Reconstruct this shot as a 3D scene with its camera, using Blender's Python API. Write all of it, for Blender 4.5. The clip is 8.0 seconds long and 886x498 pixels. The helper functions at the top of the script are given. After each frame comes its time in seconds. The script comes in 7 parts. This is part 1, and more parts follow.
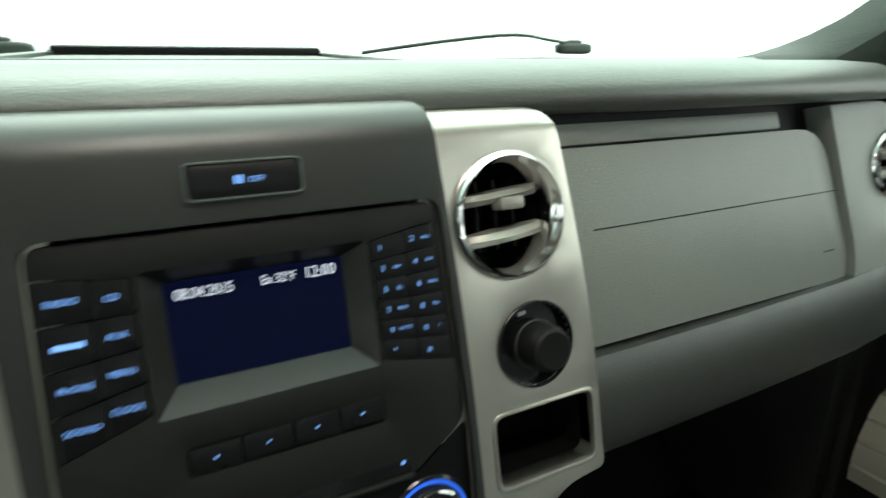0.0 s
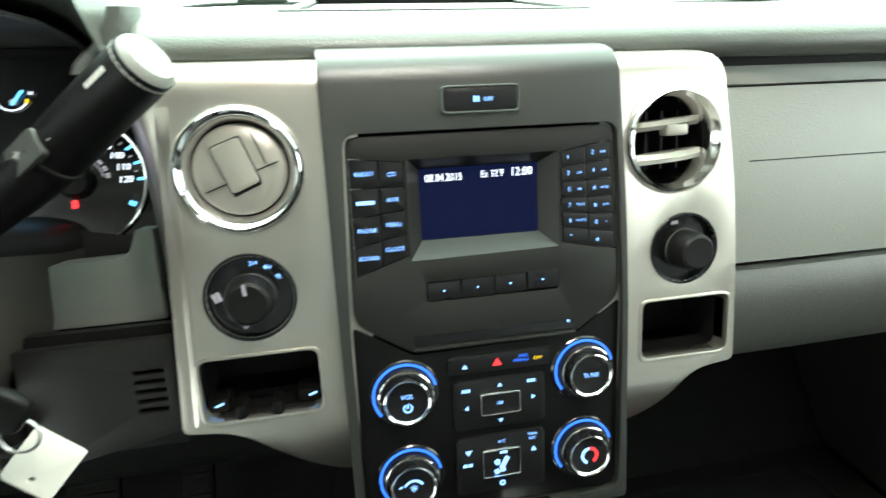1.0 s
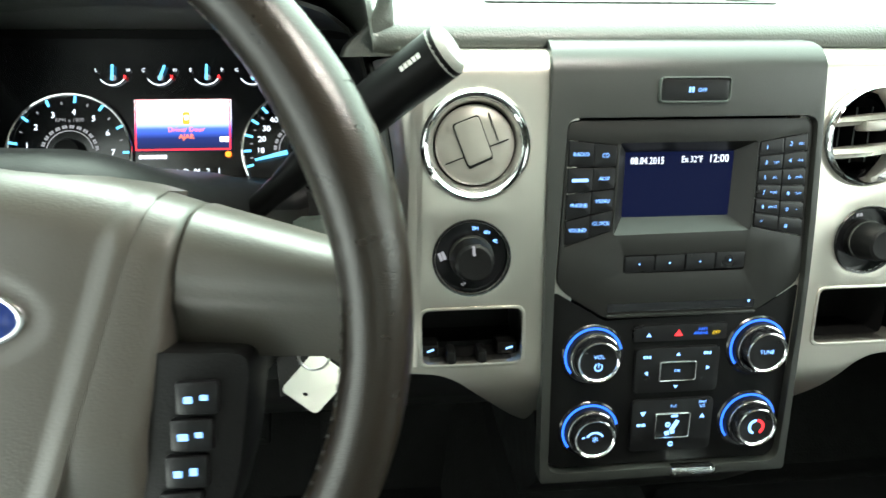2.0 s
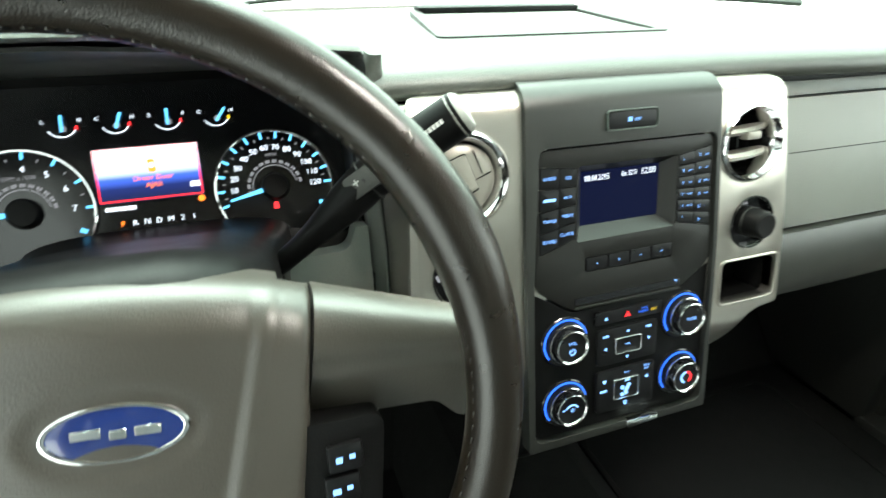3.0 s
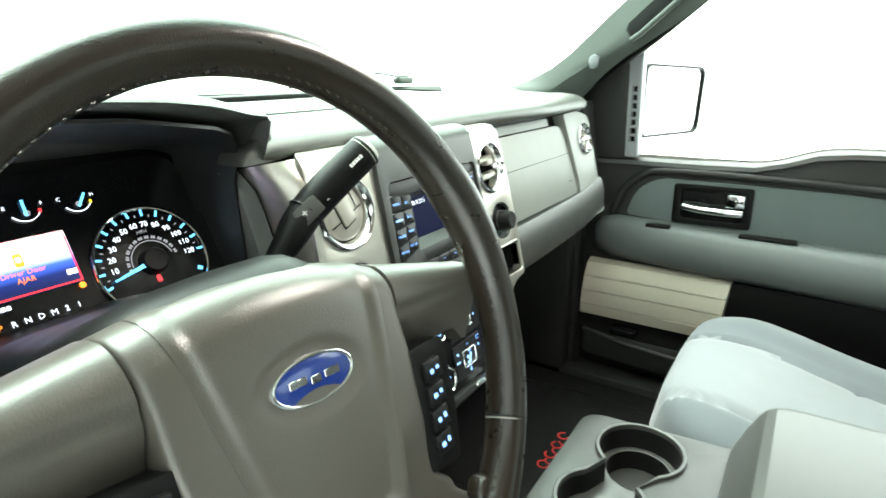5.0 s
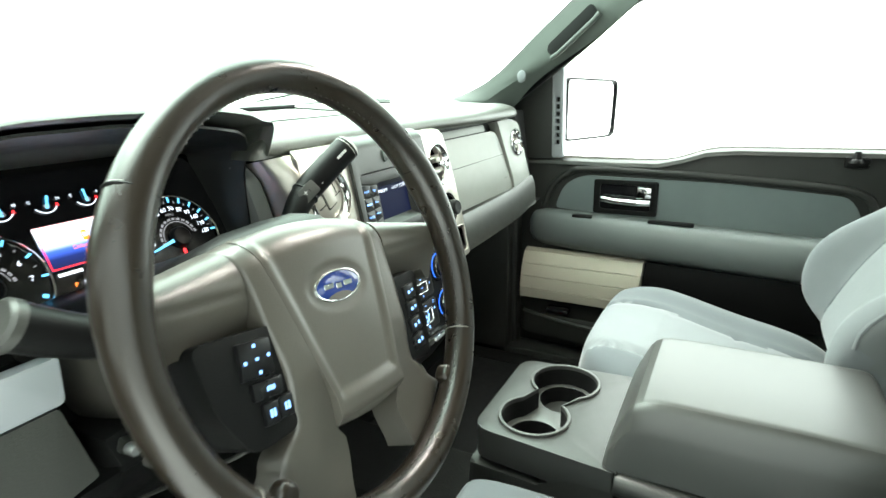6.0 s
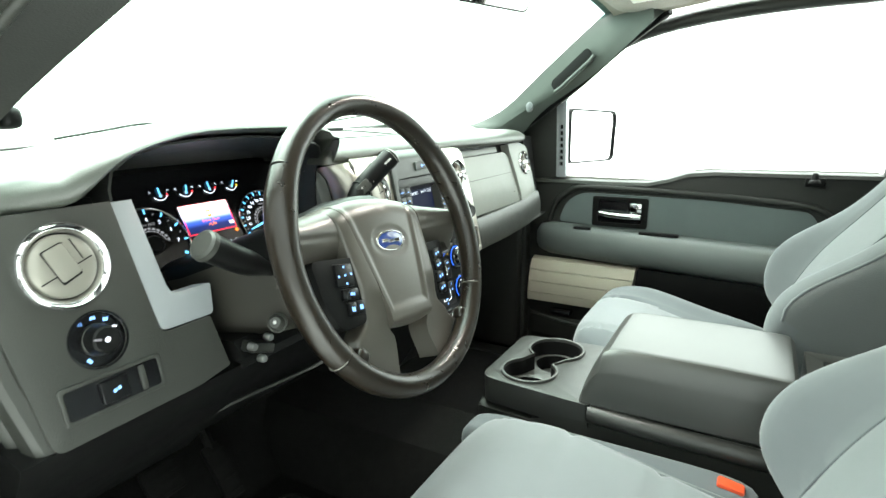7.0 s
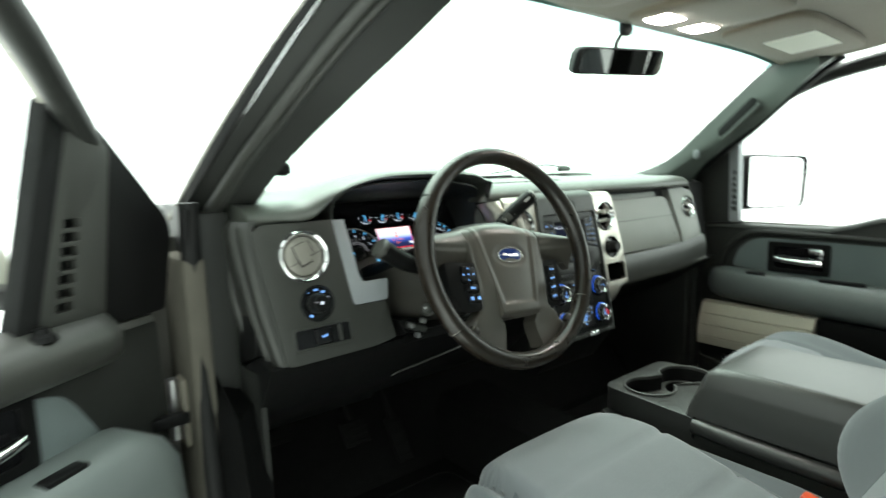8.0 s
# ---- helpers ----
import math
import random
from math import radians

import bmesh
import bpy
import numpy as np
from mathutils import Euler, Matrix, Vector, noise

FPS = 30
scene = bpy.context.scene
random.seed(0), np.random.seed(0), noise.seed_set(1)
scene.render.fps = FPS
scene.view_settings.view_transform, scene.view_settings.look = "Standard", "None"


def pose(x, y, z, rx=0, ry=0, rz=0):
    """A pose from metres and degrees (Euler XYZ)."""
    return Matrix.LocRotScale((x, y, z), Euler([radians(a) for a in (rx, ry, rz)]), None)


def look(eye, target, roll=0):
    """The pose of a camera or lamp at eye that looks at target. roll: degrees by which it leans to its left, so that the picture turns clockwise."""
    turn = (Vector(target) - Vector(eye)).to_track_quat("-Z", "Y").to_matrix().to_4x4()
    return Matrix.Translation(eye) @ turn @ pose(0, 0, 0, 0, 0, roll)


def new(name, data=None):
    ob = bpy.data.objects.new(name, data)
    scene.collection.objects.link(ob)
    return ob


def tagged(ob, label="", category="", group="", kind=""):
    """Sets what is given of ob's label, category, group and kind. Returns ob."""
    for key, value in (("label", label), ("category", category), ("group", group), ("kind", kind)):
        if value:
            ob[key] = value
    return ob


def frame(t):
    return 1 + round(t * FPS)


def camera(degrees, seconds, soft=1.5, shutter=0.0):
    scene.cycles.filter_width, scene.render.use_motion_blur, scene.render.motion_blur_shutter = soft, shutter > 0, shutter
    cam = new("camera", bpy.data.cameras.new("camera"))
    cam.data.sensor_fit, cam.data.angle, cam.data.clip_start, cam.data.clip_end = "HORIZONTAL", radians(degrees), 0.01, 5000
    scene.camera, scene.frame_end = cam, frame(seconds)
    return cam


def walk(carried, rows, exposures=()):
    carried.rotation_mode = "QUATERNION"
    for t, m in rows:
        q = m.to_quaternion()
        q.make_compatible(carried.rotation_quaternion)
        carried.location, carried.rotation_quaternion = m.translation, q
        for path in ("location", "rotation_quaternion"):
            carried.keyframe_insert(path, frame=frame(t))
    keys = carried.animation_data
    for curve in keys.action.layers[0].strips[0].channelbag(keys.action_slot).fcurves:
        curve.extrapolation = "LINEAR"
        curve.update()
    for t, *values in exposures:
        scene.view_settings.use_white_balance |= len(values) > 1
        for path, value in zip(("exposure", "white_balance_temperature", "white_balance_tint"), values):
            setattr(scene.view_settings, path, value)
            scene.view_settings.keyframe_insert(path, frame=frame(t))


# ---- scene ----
cam = camera(76.9, 8.0, shutter=0.4)
PATH = [
    (0, (-0.038, -0.29, 0.793), (0.812, 1.417, 0.192), -0.6),
    (0.5, (-0.089, -0.356, 0.8), (0.427, 1.437, 0.08), 0.1),
    (1, (-0.109, -0.389, 0.799), (0.255, 1.419, 0.023), -0.7),
    (1.5, (-0.169, -0.409, 0.807), (-0.013, 1.421, 0.015), 0.6),
    (1.7, (-0.193, -0.414, 0.806), (-0.062, 1.411, -0.003), 0.2),
    (2.8, (-0.331, -0.428, 0.856), (0.164, 1.286, -0.048), 0.8),
    (3, (-0.345, -0.425, 0.875), (0.27, 1.238, -0.052), 0.7),
    (3.5, (-0.353, -0.394, 0.892), (0.531, 1.166, 0.005), 4.0),
    (4, (-0.414, -0.373, 0.9), (0.623, 1.081, -0.001), 6.8),
    (4.5, (-0.515, -0.37, 0.895), (0.825, 0.843, 0.037), 3.1),
    (5, (-0.605, -0.419, 0.848), (0.982, 0.638, 0.245), -0.9),
    (5.2, (-0.627, -0.432, 0.847), (0.99, 0.576, 0.243), -0.6),
    (6.3, (-0.855, -0.53, 0.855), (0.862, 0.345, 0.318), -2.0),
    (6.5, (-0.909, -0.55, 0.856), (0.801, 0.364, 0.363), -3.5),
    (7, (-1.007, -0.621, 0.848), (0.683, 0.339, 0.379), -0.7),
    (7.5, (-1.049, -0.709, 0.854), (0.499, 0.477, 0.411), -3.8),
    (8, (-1.121, -0.9, 0.84), (0.114, 0.649, 0.56), -1.7),
]
EXPOSURES = [(0, 0.4), (0.5, 1.25), (1.5, 1.78), (3.0, 1.5), (4.0, 1.8), (5.0, 1.8), (6.5, 1.8), (7.0, 1.65), (7.5, 1.2), (8.0, 0.65)]
walk(cam, [(t, look(eye, target, roll)) for t, eye, target, roll in PATH], EXPOSURES)

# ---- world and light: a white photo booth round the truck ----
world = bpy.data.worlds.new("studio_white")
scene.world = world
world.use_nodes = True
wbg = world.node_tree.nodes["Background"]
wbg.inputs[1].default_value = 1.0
# white walls ahead and beside, brighter towards the luminous ceiling; dimmed on the driver's side to stand in for an
# unseen person blocking light
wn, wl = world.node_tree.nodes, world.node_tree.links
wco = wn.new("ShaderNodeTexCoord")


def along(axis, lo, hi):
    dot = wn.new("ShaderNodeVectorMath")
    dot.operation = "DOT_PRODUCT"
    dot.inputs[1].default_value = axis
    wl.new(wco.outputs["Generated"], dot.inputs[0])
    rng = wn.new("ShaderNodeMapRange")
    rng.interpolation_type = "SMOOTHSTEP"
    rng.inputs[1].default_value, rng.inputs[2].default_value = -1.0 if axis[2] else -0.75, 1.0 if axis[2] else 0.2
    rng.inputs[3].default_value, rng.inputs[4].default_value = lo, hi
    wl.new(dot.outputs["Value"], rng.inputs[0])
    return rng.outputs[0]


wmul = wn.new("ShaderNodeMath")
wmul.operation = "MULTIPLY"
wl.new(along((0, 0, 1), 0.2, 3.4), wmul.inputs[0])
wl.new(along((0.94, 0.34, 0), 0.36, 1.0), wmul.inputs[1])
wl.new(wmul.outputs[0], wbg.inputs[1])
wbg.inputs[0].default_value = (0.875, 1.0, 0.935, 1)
# the booth's luminous ceiling: one very broad overhead light
lamp = bpy.data.lights.new("booth_ceiling_light", "SUN")
lamp.energy, lamp.angle, lamp.color = 2.2, radians(45), (0.96, 1.0, 0.95)
booth = new("booth_ceiling_light", lamp)
booth.matrix_world = look((0.1, 2.0, 4), (0, 0, 0))


# ---- materials ----
def make_mat(name, colour, rough=0.5, metal=0.0, grain=0.0, grain_scale=900.0, vary=0.12, vary_scale=9.0, rvary=0.08, spec=0.5, coat=0.0):
    m = bpy.data.materials.new(name)
    m.use_nodes = True
    nt = m.node_tree
    b = nt.nodes["Principled BSDF"]
    tc = nt.nodes.new("ShaderNodeTexCoord")
    big = nt.nodes.new("ShaderNodeTexNoise")
    big.inputs["Scale"].default_value = vary_scale
    big.inputs["Detail"].default_value = 6
    nt.links.new(tc.outputs["Object"], big.inputs["Vector"])
    ramp = nt.nodes.new("ShaderNodeMix")
    ramp.data_type = "RGBA"
    ramp.inputs[6].default_value = (*[c * (1 - vary) for c in colour], 1)
    ramp.inputs[7].default_value = (*[min(1, c * (1 + vary)) for c in colour], 1)
    nt.links.new(big.outputs["Fac"], ramp.inputs[0])
    nt.links.new(ramp.outputs[2], b.inputs["Base Color"])
    rm = nt.nodes.new("ShaderNodeMapRange")
    rm.inputs[3].default_value = max(0.02, rough - rvary)
    rm.inputs[4].default_value = min(1.0, rough + rvary)
    n2 = nt.nodes.new("ShaderNodeTexNoise")
    n2.inputs["Scale"].default_value = vary_scale * 5
    n2.inputs["Detail"].default_value = 4
    nt.links.new(tc.outputs["Object"], n2.inputs["Vector"])
    nt.links.new(n2.outputs["Fac"], rm.inputs[0])
    nt.links.new(rm.outputs[0], b.inputs["Roughness"])
    b.inputs["Metallic"].default_value = metal
    b.inputs["Specular IOR Level"].default_value = spec
    b.inputs["Coat Weight"].default_value = coat
    if grain > 0:
        fine = nt.nodes.new("ShaderNodeTexVoronoi")
        fine.feature = "SMOOTH_F1"
        fine.inputs["Scale"].default_value = grain_scale
        nt.links.new(tc.outputs["Object"], fine.inputs["Vector"])
        bump = nt.nodes.new("ShaderNodeBump")
        bump.inputs["Strength"].default_value = grain
        bump.inputs["Distance"].default_value = 0.0006
        nt.links.new(fine.outputs["Distance"], bump.inputs["Height"])
        nt.links.new(bump.outputs[0], b.inputs["Normal"])
    return m


def cloth_mat(name, colour):
    m = make_mat(name, colour, rough=0.9, vary=0.10, vary_scale=14, spec=0.2)
    nt = m.node_tree
    b = nt.nodes["Principled BSDF"]
    b.inputs["Sheen Weight"].default_value = 0.25
    tc = nt.nodes.new("ShaderNodeTexCoord")
    hs = []
    for d in ("X", "Y", "Z"):
        w = nt.nodes.new("ShaderNodeTexWave")
        w.bands_direction = d
        w.inputs["Scale"].default_value = 190
        w.inputs["Distortion"].default_value = 1.5
        w.inputs["Detail"].default_value = 2
        nt.links.new(tc.outputs["Object"], w.inputs["Vector"])
        hs.append(w)
    a = nt.nodes.new("ShaderNodeMath")
    a.operation = "ADD"
    nt.links.new(hs[0].outputs["Fac"], a.inputs[0])
    nt.links.new(hs[1].outputs["Fac"], a.inputs[1])
    c = nt.nodes.new("ShaderNodeMath")
    c.operation = "ADD"
    nt.links.new(a.outputs[0], c.inputs[0])
    nt.links.new(hs[2].outputs["Fac"], c.inputs[1])
    bump = nt.nodes.new("ShaderNodeBump")
    bump.inputs["Strength"].default_value = 0.10
    bump.inputs["Distance"].default_value = 0.0006
    nt.links.new(c.outputs[0], bump.inputs["Height"])
    nt.links.new(bump.outputs[0], b.inputs["Normal"])
    return m


def glow_mat(name, colour, strength):
    m = bpy.data.materials.new(name)
    m.use_nodes = True
    b = m.node_tree.nodes["Principled BSDF"]
    b.inputs["Base Color"].default_value = (0.01, 0.01, 0.012, 1)
    b.inputs["Emission Color"].default_value = (*colour, 1)
    b.inputs["Emission Strength"].default_value = strength
    b.inputs["Roughness"].default_value = 0.4
    b.inputs["Specular IOR Level"].default_value = 0.12
    return m


def glass_mat(name, tint=(1, 1, 1), gloss=0.04):
    m = bpy.data.materials.new(name)
    m.use_nodes = True
    nt = m.node_tree
    out = nt.nodes["Material Output"]
    nt.nodes.remove(nt.nodes["Principled BSDF"])
    tr = nt.nodes.new("ShaderNodeBsdfTransparent")
    tr.inputs[0].default_value = (*tint, 1)
    gl = nt.nodes.new("ShaderNodeBsdfGlossy")
    gl.inputs["Roughness"].default_value = 0.03
    mx = nt.nodes.new("ShaderNodeMixShader")
    mx.inputs[0].default_value = gloss
    nt.links.new(tr.outputs[0], mx.inputs[1])
    nt.links.new(gl.outputs[0], mx.inputs[2])
    nt.links.new(mx.outputs[0], out.inputs[0])
    return m


def ramp_glow(name, stops, strength, z0, z1):
    """A screen picture: a vertical fade in the object's own height."""
    m = glow_mat(name, (1, 1, 1), strength)
    nt = m.node_tree
    b = nt.nodes["Principled BSDF"]
    tc = nt.nodes.new("ShaderNodeTexCoord")
    sp = nt.nodes.new("ShaderNodeSeparateXYZ")
    mr = nt.nodes.new("ShaderNodeMapRange")
    mr.inputs[1].default_value, mr.inputs[2].default_value = z0, z1
    cr = nt.nodes.new("ShaderNodeValToRGB")
    nt.links.new(tc.outputs["Object"], sp.inputs[0])
    nt.links.new(sp.outputs[2], mr.inputs[0])
    nt.links.new(mr.outputs[0], cr.inputs[0])
    for n, (p, c) in enumerate(stops):
        e = cr.color_ramp.elements[n] if n < 2 else cr.color_ramp.elements.new(p)
        e.position, e.color = p, (*c, 1)
    nt.links.new(cr.outputs[0], b.inputs["Emission Color"])
    return m


PAD = make_mat("soft_dash_top", (0.058, 0.062, 0.053), 0.40, grain=0.5, grain_scale=650, rvary=0.04, spec=0.8)
DARK = make_mat("charcoal_plastic", (0.018, 0.0185, 0.0165), 0.38, grain=0.2, grain_scale=1100, spec=0.5)
MIDG = make_mat("grey_moulded_plastic", (0.18, 0.186, 0.168), 0.42, grain=0.35, grain_scale=700, spec=0.65)
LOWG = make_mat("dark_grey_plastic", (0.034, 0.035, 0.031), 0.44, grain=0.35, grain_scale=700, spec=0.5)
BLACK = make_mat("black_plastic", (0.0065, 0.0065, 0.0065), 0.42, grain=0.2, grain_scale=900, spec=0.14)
GLOSSB = make_mat("gloss_black", (0.006, 0.006, 0.007), 0.16, vary=0.05)
BUTTON = make_mat("button_black", (0.006, 0.006, 0.0065), 0.3, spec=0.3)
RADIOG = make_mat("radio_grey_plastic", (0.010, 0.010, 0.009), 0.38, grain=0.12, grain_scale=1400, rvary=0.03, spec=0.32)
SILVER = make_mat("satin_silver_paint", (0.54, 0.51, 0.455), 0.32, metal=0.93, grain=0.07, grain_scale=2500, vary=0.07, rvary=0.04)
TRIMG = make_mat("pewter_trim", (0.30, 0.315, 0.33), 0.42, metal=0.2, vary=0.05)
VENTG = make_mat("warm_grey_vent", (0.27, 0.255, 0.225), 0.36, metal=0.35, vary=0.05)
CHROME = make_mat("chrome", (0.82, 0.82, 0.82), 0.07, metal=1.0, vary=0.03, rvary=0.03)
LEATHER = make_mat("worn_leather", (0.012, 0.0087, 0.0058), 0.28, grain=0.20, grain_scale=1250, rvary=0.02, vary=0.3, vary_scale=12, spec=0.46)
HUBP = make_mat("warm_charcoal_vinyl", (0.058, 0.052, 0.043), 0.37, grain=0.18, grain_scale=900, rvary=0.03, spec=0.7)
SEATC = cloth_mat("pale_grey_cloth", (0.162, 0.174, 0.182))
SEATB = cloth_mat("mid_grey_cloth", (0.092, 0.104, 0.110))
SEATS = make_mat("seat_side_vinyl", (0.14, 0.15, 0.15), 0.5, grain=0.5, grain_scale=600)
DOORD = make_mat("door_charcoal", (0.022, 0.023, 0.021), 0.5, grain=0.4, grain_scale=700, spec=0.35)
DOORC = cloth_mat("door_cloth", (0.135, 0.162, 0.162))
ARMV = make_mat("armrest_vinyl", (0.125, 0.142, 0.138), 0.46, grain=0.5, grain_scale=700)
CREAM = make_mat("cream_vinyl", (0.50, 0.47, 0.38), 0.55, grain=0.4, grain_scale=600)
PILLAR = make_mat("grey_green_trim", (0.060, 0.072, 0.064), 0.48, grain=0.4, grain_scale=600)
LINER = cloth_mat("tan_headliner", (0.21, 0.18, 0.14))
VISOR = cloth_mat("tan_visor_cloth", (0.19, 0.16, 0.122))
CARPET = make_mat("black_carpet", (0.010, 0.010, 0.0095), 0.95, grain=1.0, grain_scale=300, spec=0.1, vary=0.3, vary_scale=40)
THREAD = make_mat("worn_grey_thread", (0.20, 0.19, 0.17), 0.6)
RUBBER = make_mat("black_rubber", (0.009, 0.009, 0.009), 0.6, grain=0.3, grain_scale=400, spec=0.18)
PAINT = make_mat("pale_body_paint", (0.34, 0.33, 0.29), 0.25, vary=0.03, coat=0.6)
METAL = make_mat("dull_steel", (0.5, 0.5, 0.5), 0.35, metal=1.0)
FLOORM = make_mat("white_studio_floor", (0.82, 0.82, 0.80), 0.5, vary=0.04, vary_scale=2)
WHITEP = make_mat("white_print", (0.55, 0.55, 0.52), 0.5)
PAPER = make_mat("white_card", (0.78, 0.78, 0.70), 0.7, vary=0.03)
SURR = make_mat("grey_green_satin", (0.018, 0.0192, 0.0167), 0.38, grain=0.12, grain_scale=1300, rvary=0.03, spec=0.6)
HINGEP = make_mat("dusty_hinge_paint", (0.15, 0.135, 0.105), 0.5, vary=0.25, vary_scale=60)
# two darkened body paints: the open doorway's shade is put into their colour
SHUTF = make_mat("shaded_shut_face", (0.075, 0.072, 0.064), 0.6, vary=0.2, vary_scale=20, spec=0.2)
SHUTP = make_mat("shaded_pillar_paint", (0.085, 0.079, 0.066), 0.7, vary=0.2, vary_scale=20, spec=0.05)
SHROUD = make_mat("warm_charcoal_shroud", (0.029, 0.027, 0.023), 0.42, grain=0.3, grain_scale=900, spec=0.5)
TRAYM = make_mat("console_tray_plastic", (0.021, 0.0212, 0.0195), 0.36, grain=0.2, grain_scale=900, spec=0.5)
CTLS = make_mat("column_side_black", (0.009, 0.0088, 0.008), 0.45, grain=0.3, grain_scale=800, spec=0.25)
CTLB = make_mat("satin_black_fascia", (0.004, 0.004, 0.004), 0.4, grain=0.1, grain_scale=1200, rvary=0.03, spec=0.12)
EMBLEM = make_mat("blue_enamel", (0.012, 0.03, 0.16), 0.15, vary=0.1, coat=0.8)
ORANGE = make_mat("orange_red_plastic", (0.75, 0.09, 0.03), 0.35, vary=0.05)
MSGRED = glow_mat("message_red_light", (1.0, 0.20, 0.03), 1.0)
LIDM = make_mat("console_charcoal_vinyl", (0.040, 0.041, 0.038), 0.35, grain=0.12, grain_scale=900, rvary=0.015, spec=0.6)
# mirror base darkened to stand in for a dark reflection
DARKMIR = make_mat("darkened_mirror", (0.22, 0.22, 0.22), 0.02, metal=1.0, vary=0.0, rvary=0.0)
MIRROR = make_mat("mirror_silver", (0.9, 0.9, 0.9), 0.01, metal=1.0, vary=0.0, rvary=0.0)
REDLET = make_mat("red_print", (0.45, 0.012, 0.012), 0.7)
GLASS = glass_mat("clear_glass", (0.985, 1.0, 0.99), 0.03)
WSCREEN = glass_mat("green_tinted_windscreen", (0.84, 0.985, 0.90), 0.03)
SUNBAND = glass_mat("tinted_sunband", (0.40, 0.57, 0.56), 0.03)
TINT = glass_mat("unseen_tinted_glass", (0.58, 0.60, 0.59), 0.04)
BLUE = glow_mat("blue_backlight", (0.03, 0.17, 1.0), 0.75)
ICE = glow_mat("ice_blue_backlight", (0.20, 0.45, 1.0), 1.1)
WHITEL = glow_mat("white_backlight", (0.8, 0.9, 1.0), 0.95)
CYAN = glow_mat("cyan_needle_light", (0.12, 0.55, 1.0), 0.9)
DIMW = glow_mat("dim_white_mark", (0.6, 0.62, 0.65), 0.22)
REDL = glow_mat("red_warning_light", (1.0, 0.03, 0.035), 0.9)
AMBER = glow_mat("amber_light", (1.0, 0.22, 0.02), 1.1)
YELL = glow_mat("yellow_light", (1.0, 0.68, 0.02), 0.6)
SCREEN = glow_mat("radio_screen_navy", (0.005, 0.011, 0.062), 0.20)
SCREEN.node_tree.nodes["Principled BSDF"].inputs["Base Color"].default_value = (0.002, 0.002, 0.003, 1)
SCREEN.node_tree.nodes["Principled BSDF"].inputs["Specular IOR Level"].default_value = 0.04
LAMP = glow_mat("map_lamp_glow", (1.0, 0.96, 0.86), 75.0)
LCD = ramp_glow("message_screen", [(0.0, (0.006, 0.008, 0.03)), (1.0, (1.0, 1.0, 1.0)), (0.24, (0.008, 0.016, 0.09)), (0.42, (0.04, 0.10, 0.50)), (0.60, (0.62, 0.74, 1.0))], 1.0, 0.052, 0.097)

# ---- mesh helpers ----
ORIG = {}


def thing(name, base, label, category, group="", kind=""):
    e = new(name)
    e.location = base
    e.empty_display_size = 0.05
    ORIG[e.name] = Vector(base)
    return tagged(e, label, category, group, kind)


def finish(bm, name, material, sharp=38):
    bmesh.ops.recalc_face_normals(bm, faces=bm.faces)
    lim = radians(sharp)
    for f in bm.faces:
        f.smooth = True
    for e in bm.edges:
        if len(e.link_faces) == 2 and e.calc_face_angle(0) > lim:
            e.smooth = False
    me = bpy.data.meshes.new(name)
    bm.to_mesh(me)
    bm.free()
    me.materials.append(material)
    return me


def part(name, bm, material, parent, label="", sharp=38):
    """A mesh in world places, as a child of a thing or of a part."""
    o = ORIG[parent.name]
    bm.transform(Matrix.Translation(-o))
    ob = new(name, finish(bm, name, material, sharp))
    ob.parent = parent
    ORIG[ob.name] = o
    if label:
        ob["label"] = label
    return ob


def single(name, bm, material, label, category, group="", kind="", base=None, sharp=38):
    b = Vector(base) if base else Vector((0, 0, 0))
    bm.transform(Matrix.Translation(-b))
    ob = new(name, finish(bm, name, material, sharp))
    ob.location = b
    ORIG[ob.name] = b
    return tagged(ob, label, category, group, kind)


def merge(bm, other, m=None):
    if m is not None:
        other.transform(m)
    me = bpy.data.meshes.new("tmp")
    other.to_mesh(me)
    other.free()
    bm.from_mesh(me)
    bpy.data.meshes.remove(me)
    return bm


def box(x0, x1, y0, y1, z0, z1, bev=0.003, seg=2):
    bm = bmesh.new()
    bmesh.ops.create_cube(bm, size=1)
    sx, sy, sz = abs(x1 - x0), abs(y1 - y0), abs(z1 - z0)
    for v in bm.verts:
        v.co = Vector(((x0 + x1) / 2 + v.co.x * sx, (y0 + y1) / 2 + v.co.y * sy, (z0 + z1) / 2 + v.co.z * sz))
    if bev > 0:
        bmesh.ops.bevel(bm, geom=bm.edges[:], offset=min(bev, 0.45 * min(sx, sy, sz)), segments=seg, profile=0.5, affect="EDGES")
    return bm


def circle(cx, cy, r, n=40, a0=0.0):
    return [(cx + r * math.cos(a0 + 2 * math.pi * k / n), cy + r * math.sin(a0 + 2 * math.pi * k / n)) for k in range(n)]


def fillet(pts, n=5):
    """Corners (x, y, radius) to a rounded outline."""
    out = []
    c = len(pts)
    for i, (x, y, r) in enumerate(pts):
        p, a, b = Vector((x, y)), Vector(pts[i - 1][:2]), Vector(pts[(i + 1) % c][:2])
        if r <= 0:
            out.append((x, y))
            continue
        da, db = (a - p), (b - p)
        ra = min(r, 0.48 * da.length, 0.48 * db.length)
        s, e = p + da.normalized() * ra, p + db.normalized() * ra
        for k in range(n + 1):
            t = k / n
            q = s * (1 - t) ** 2 + p * 2 * t * (1 - t) + e * t * t
            out.append((q.x, q.y))
    return out


def rrect(x0, x1, y0, y1, r, n=4):
    return fillet([(x0, y0, r), (x1, y0, r), (x1, y1, r), (x0, y1, r)], n)


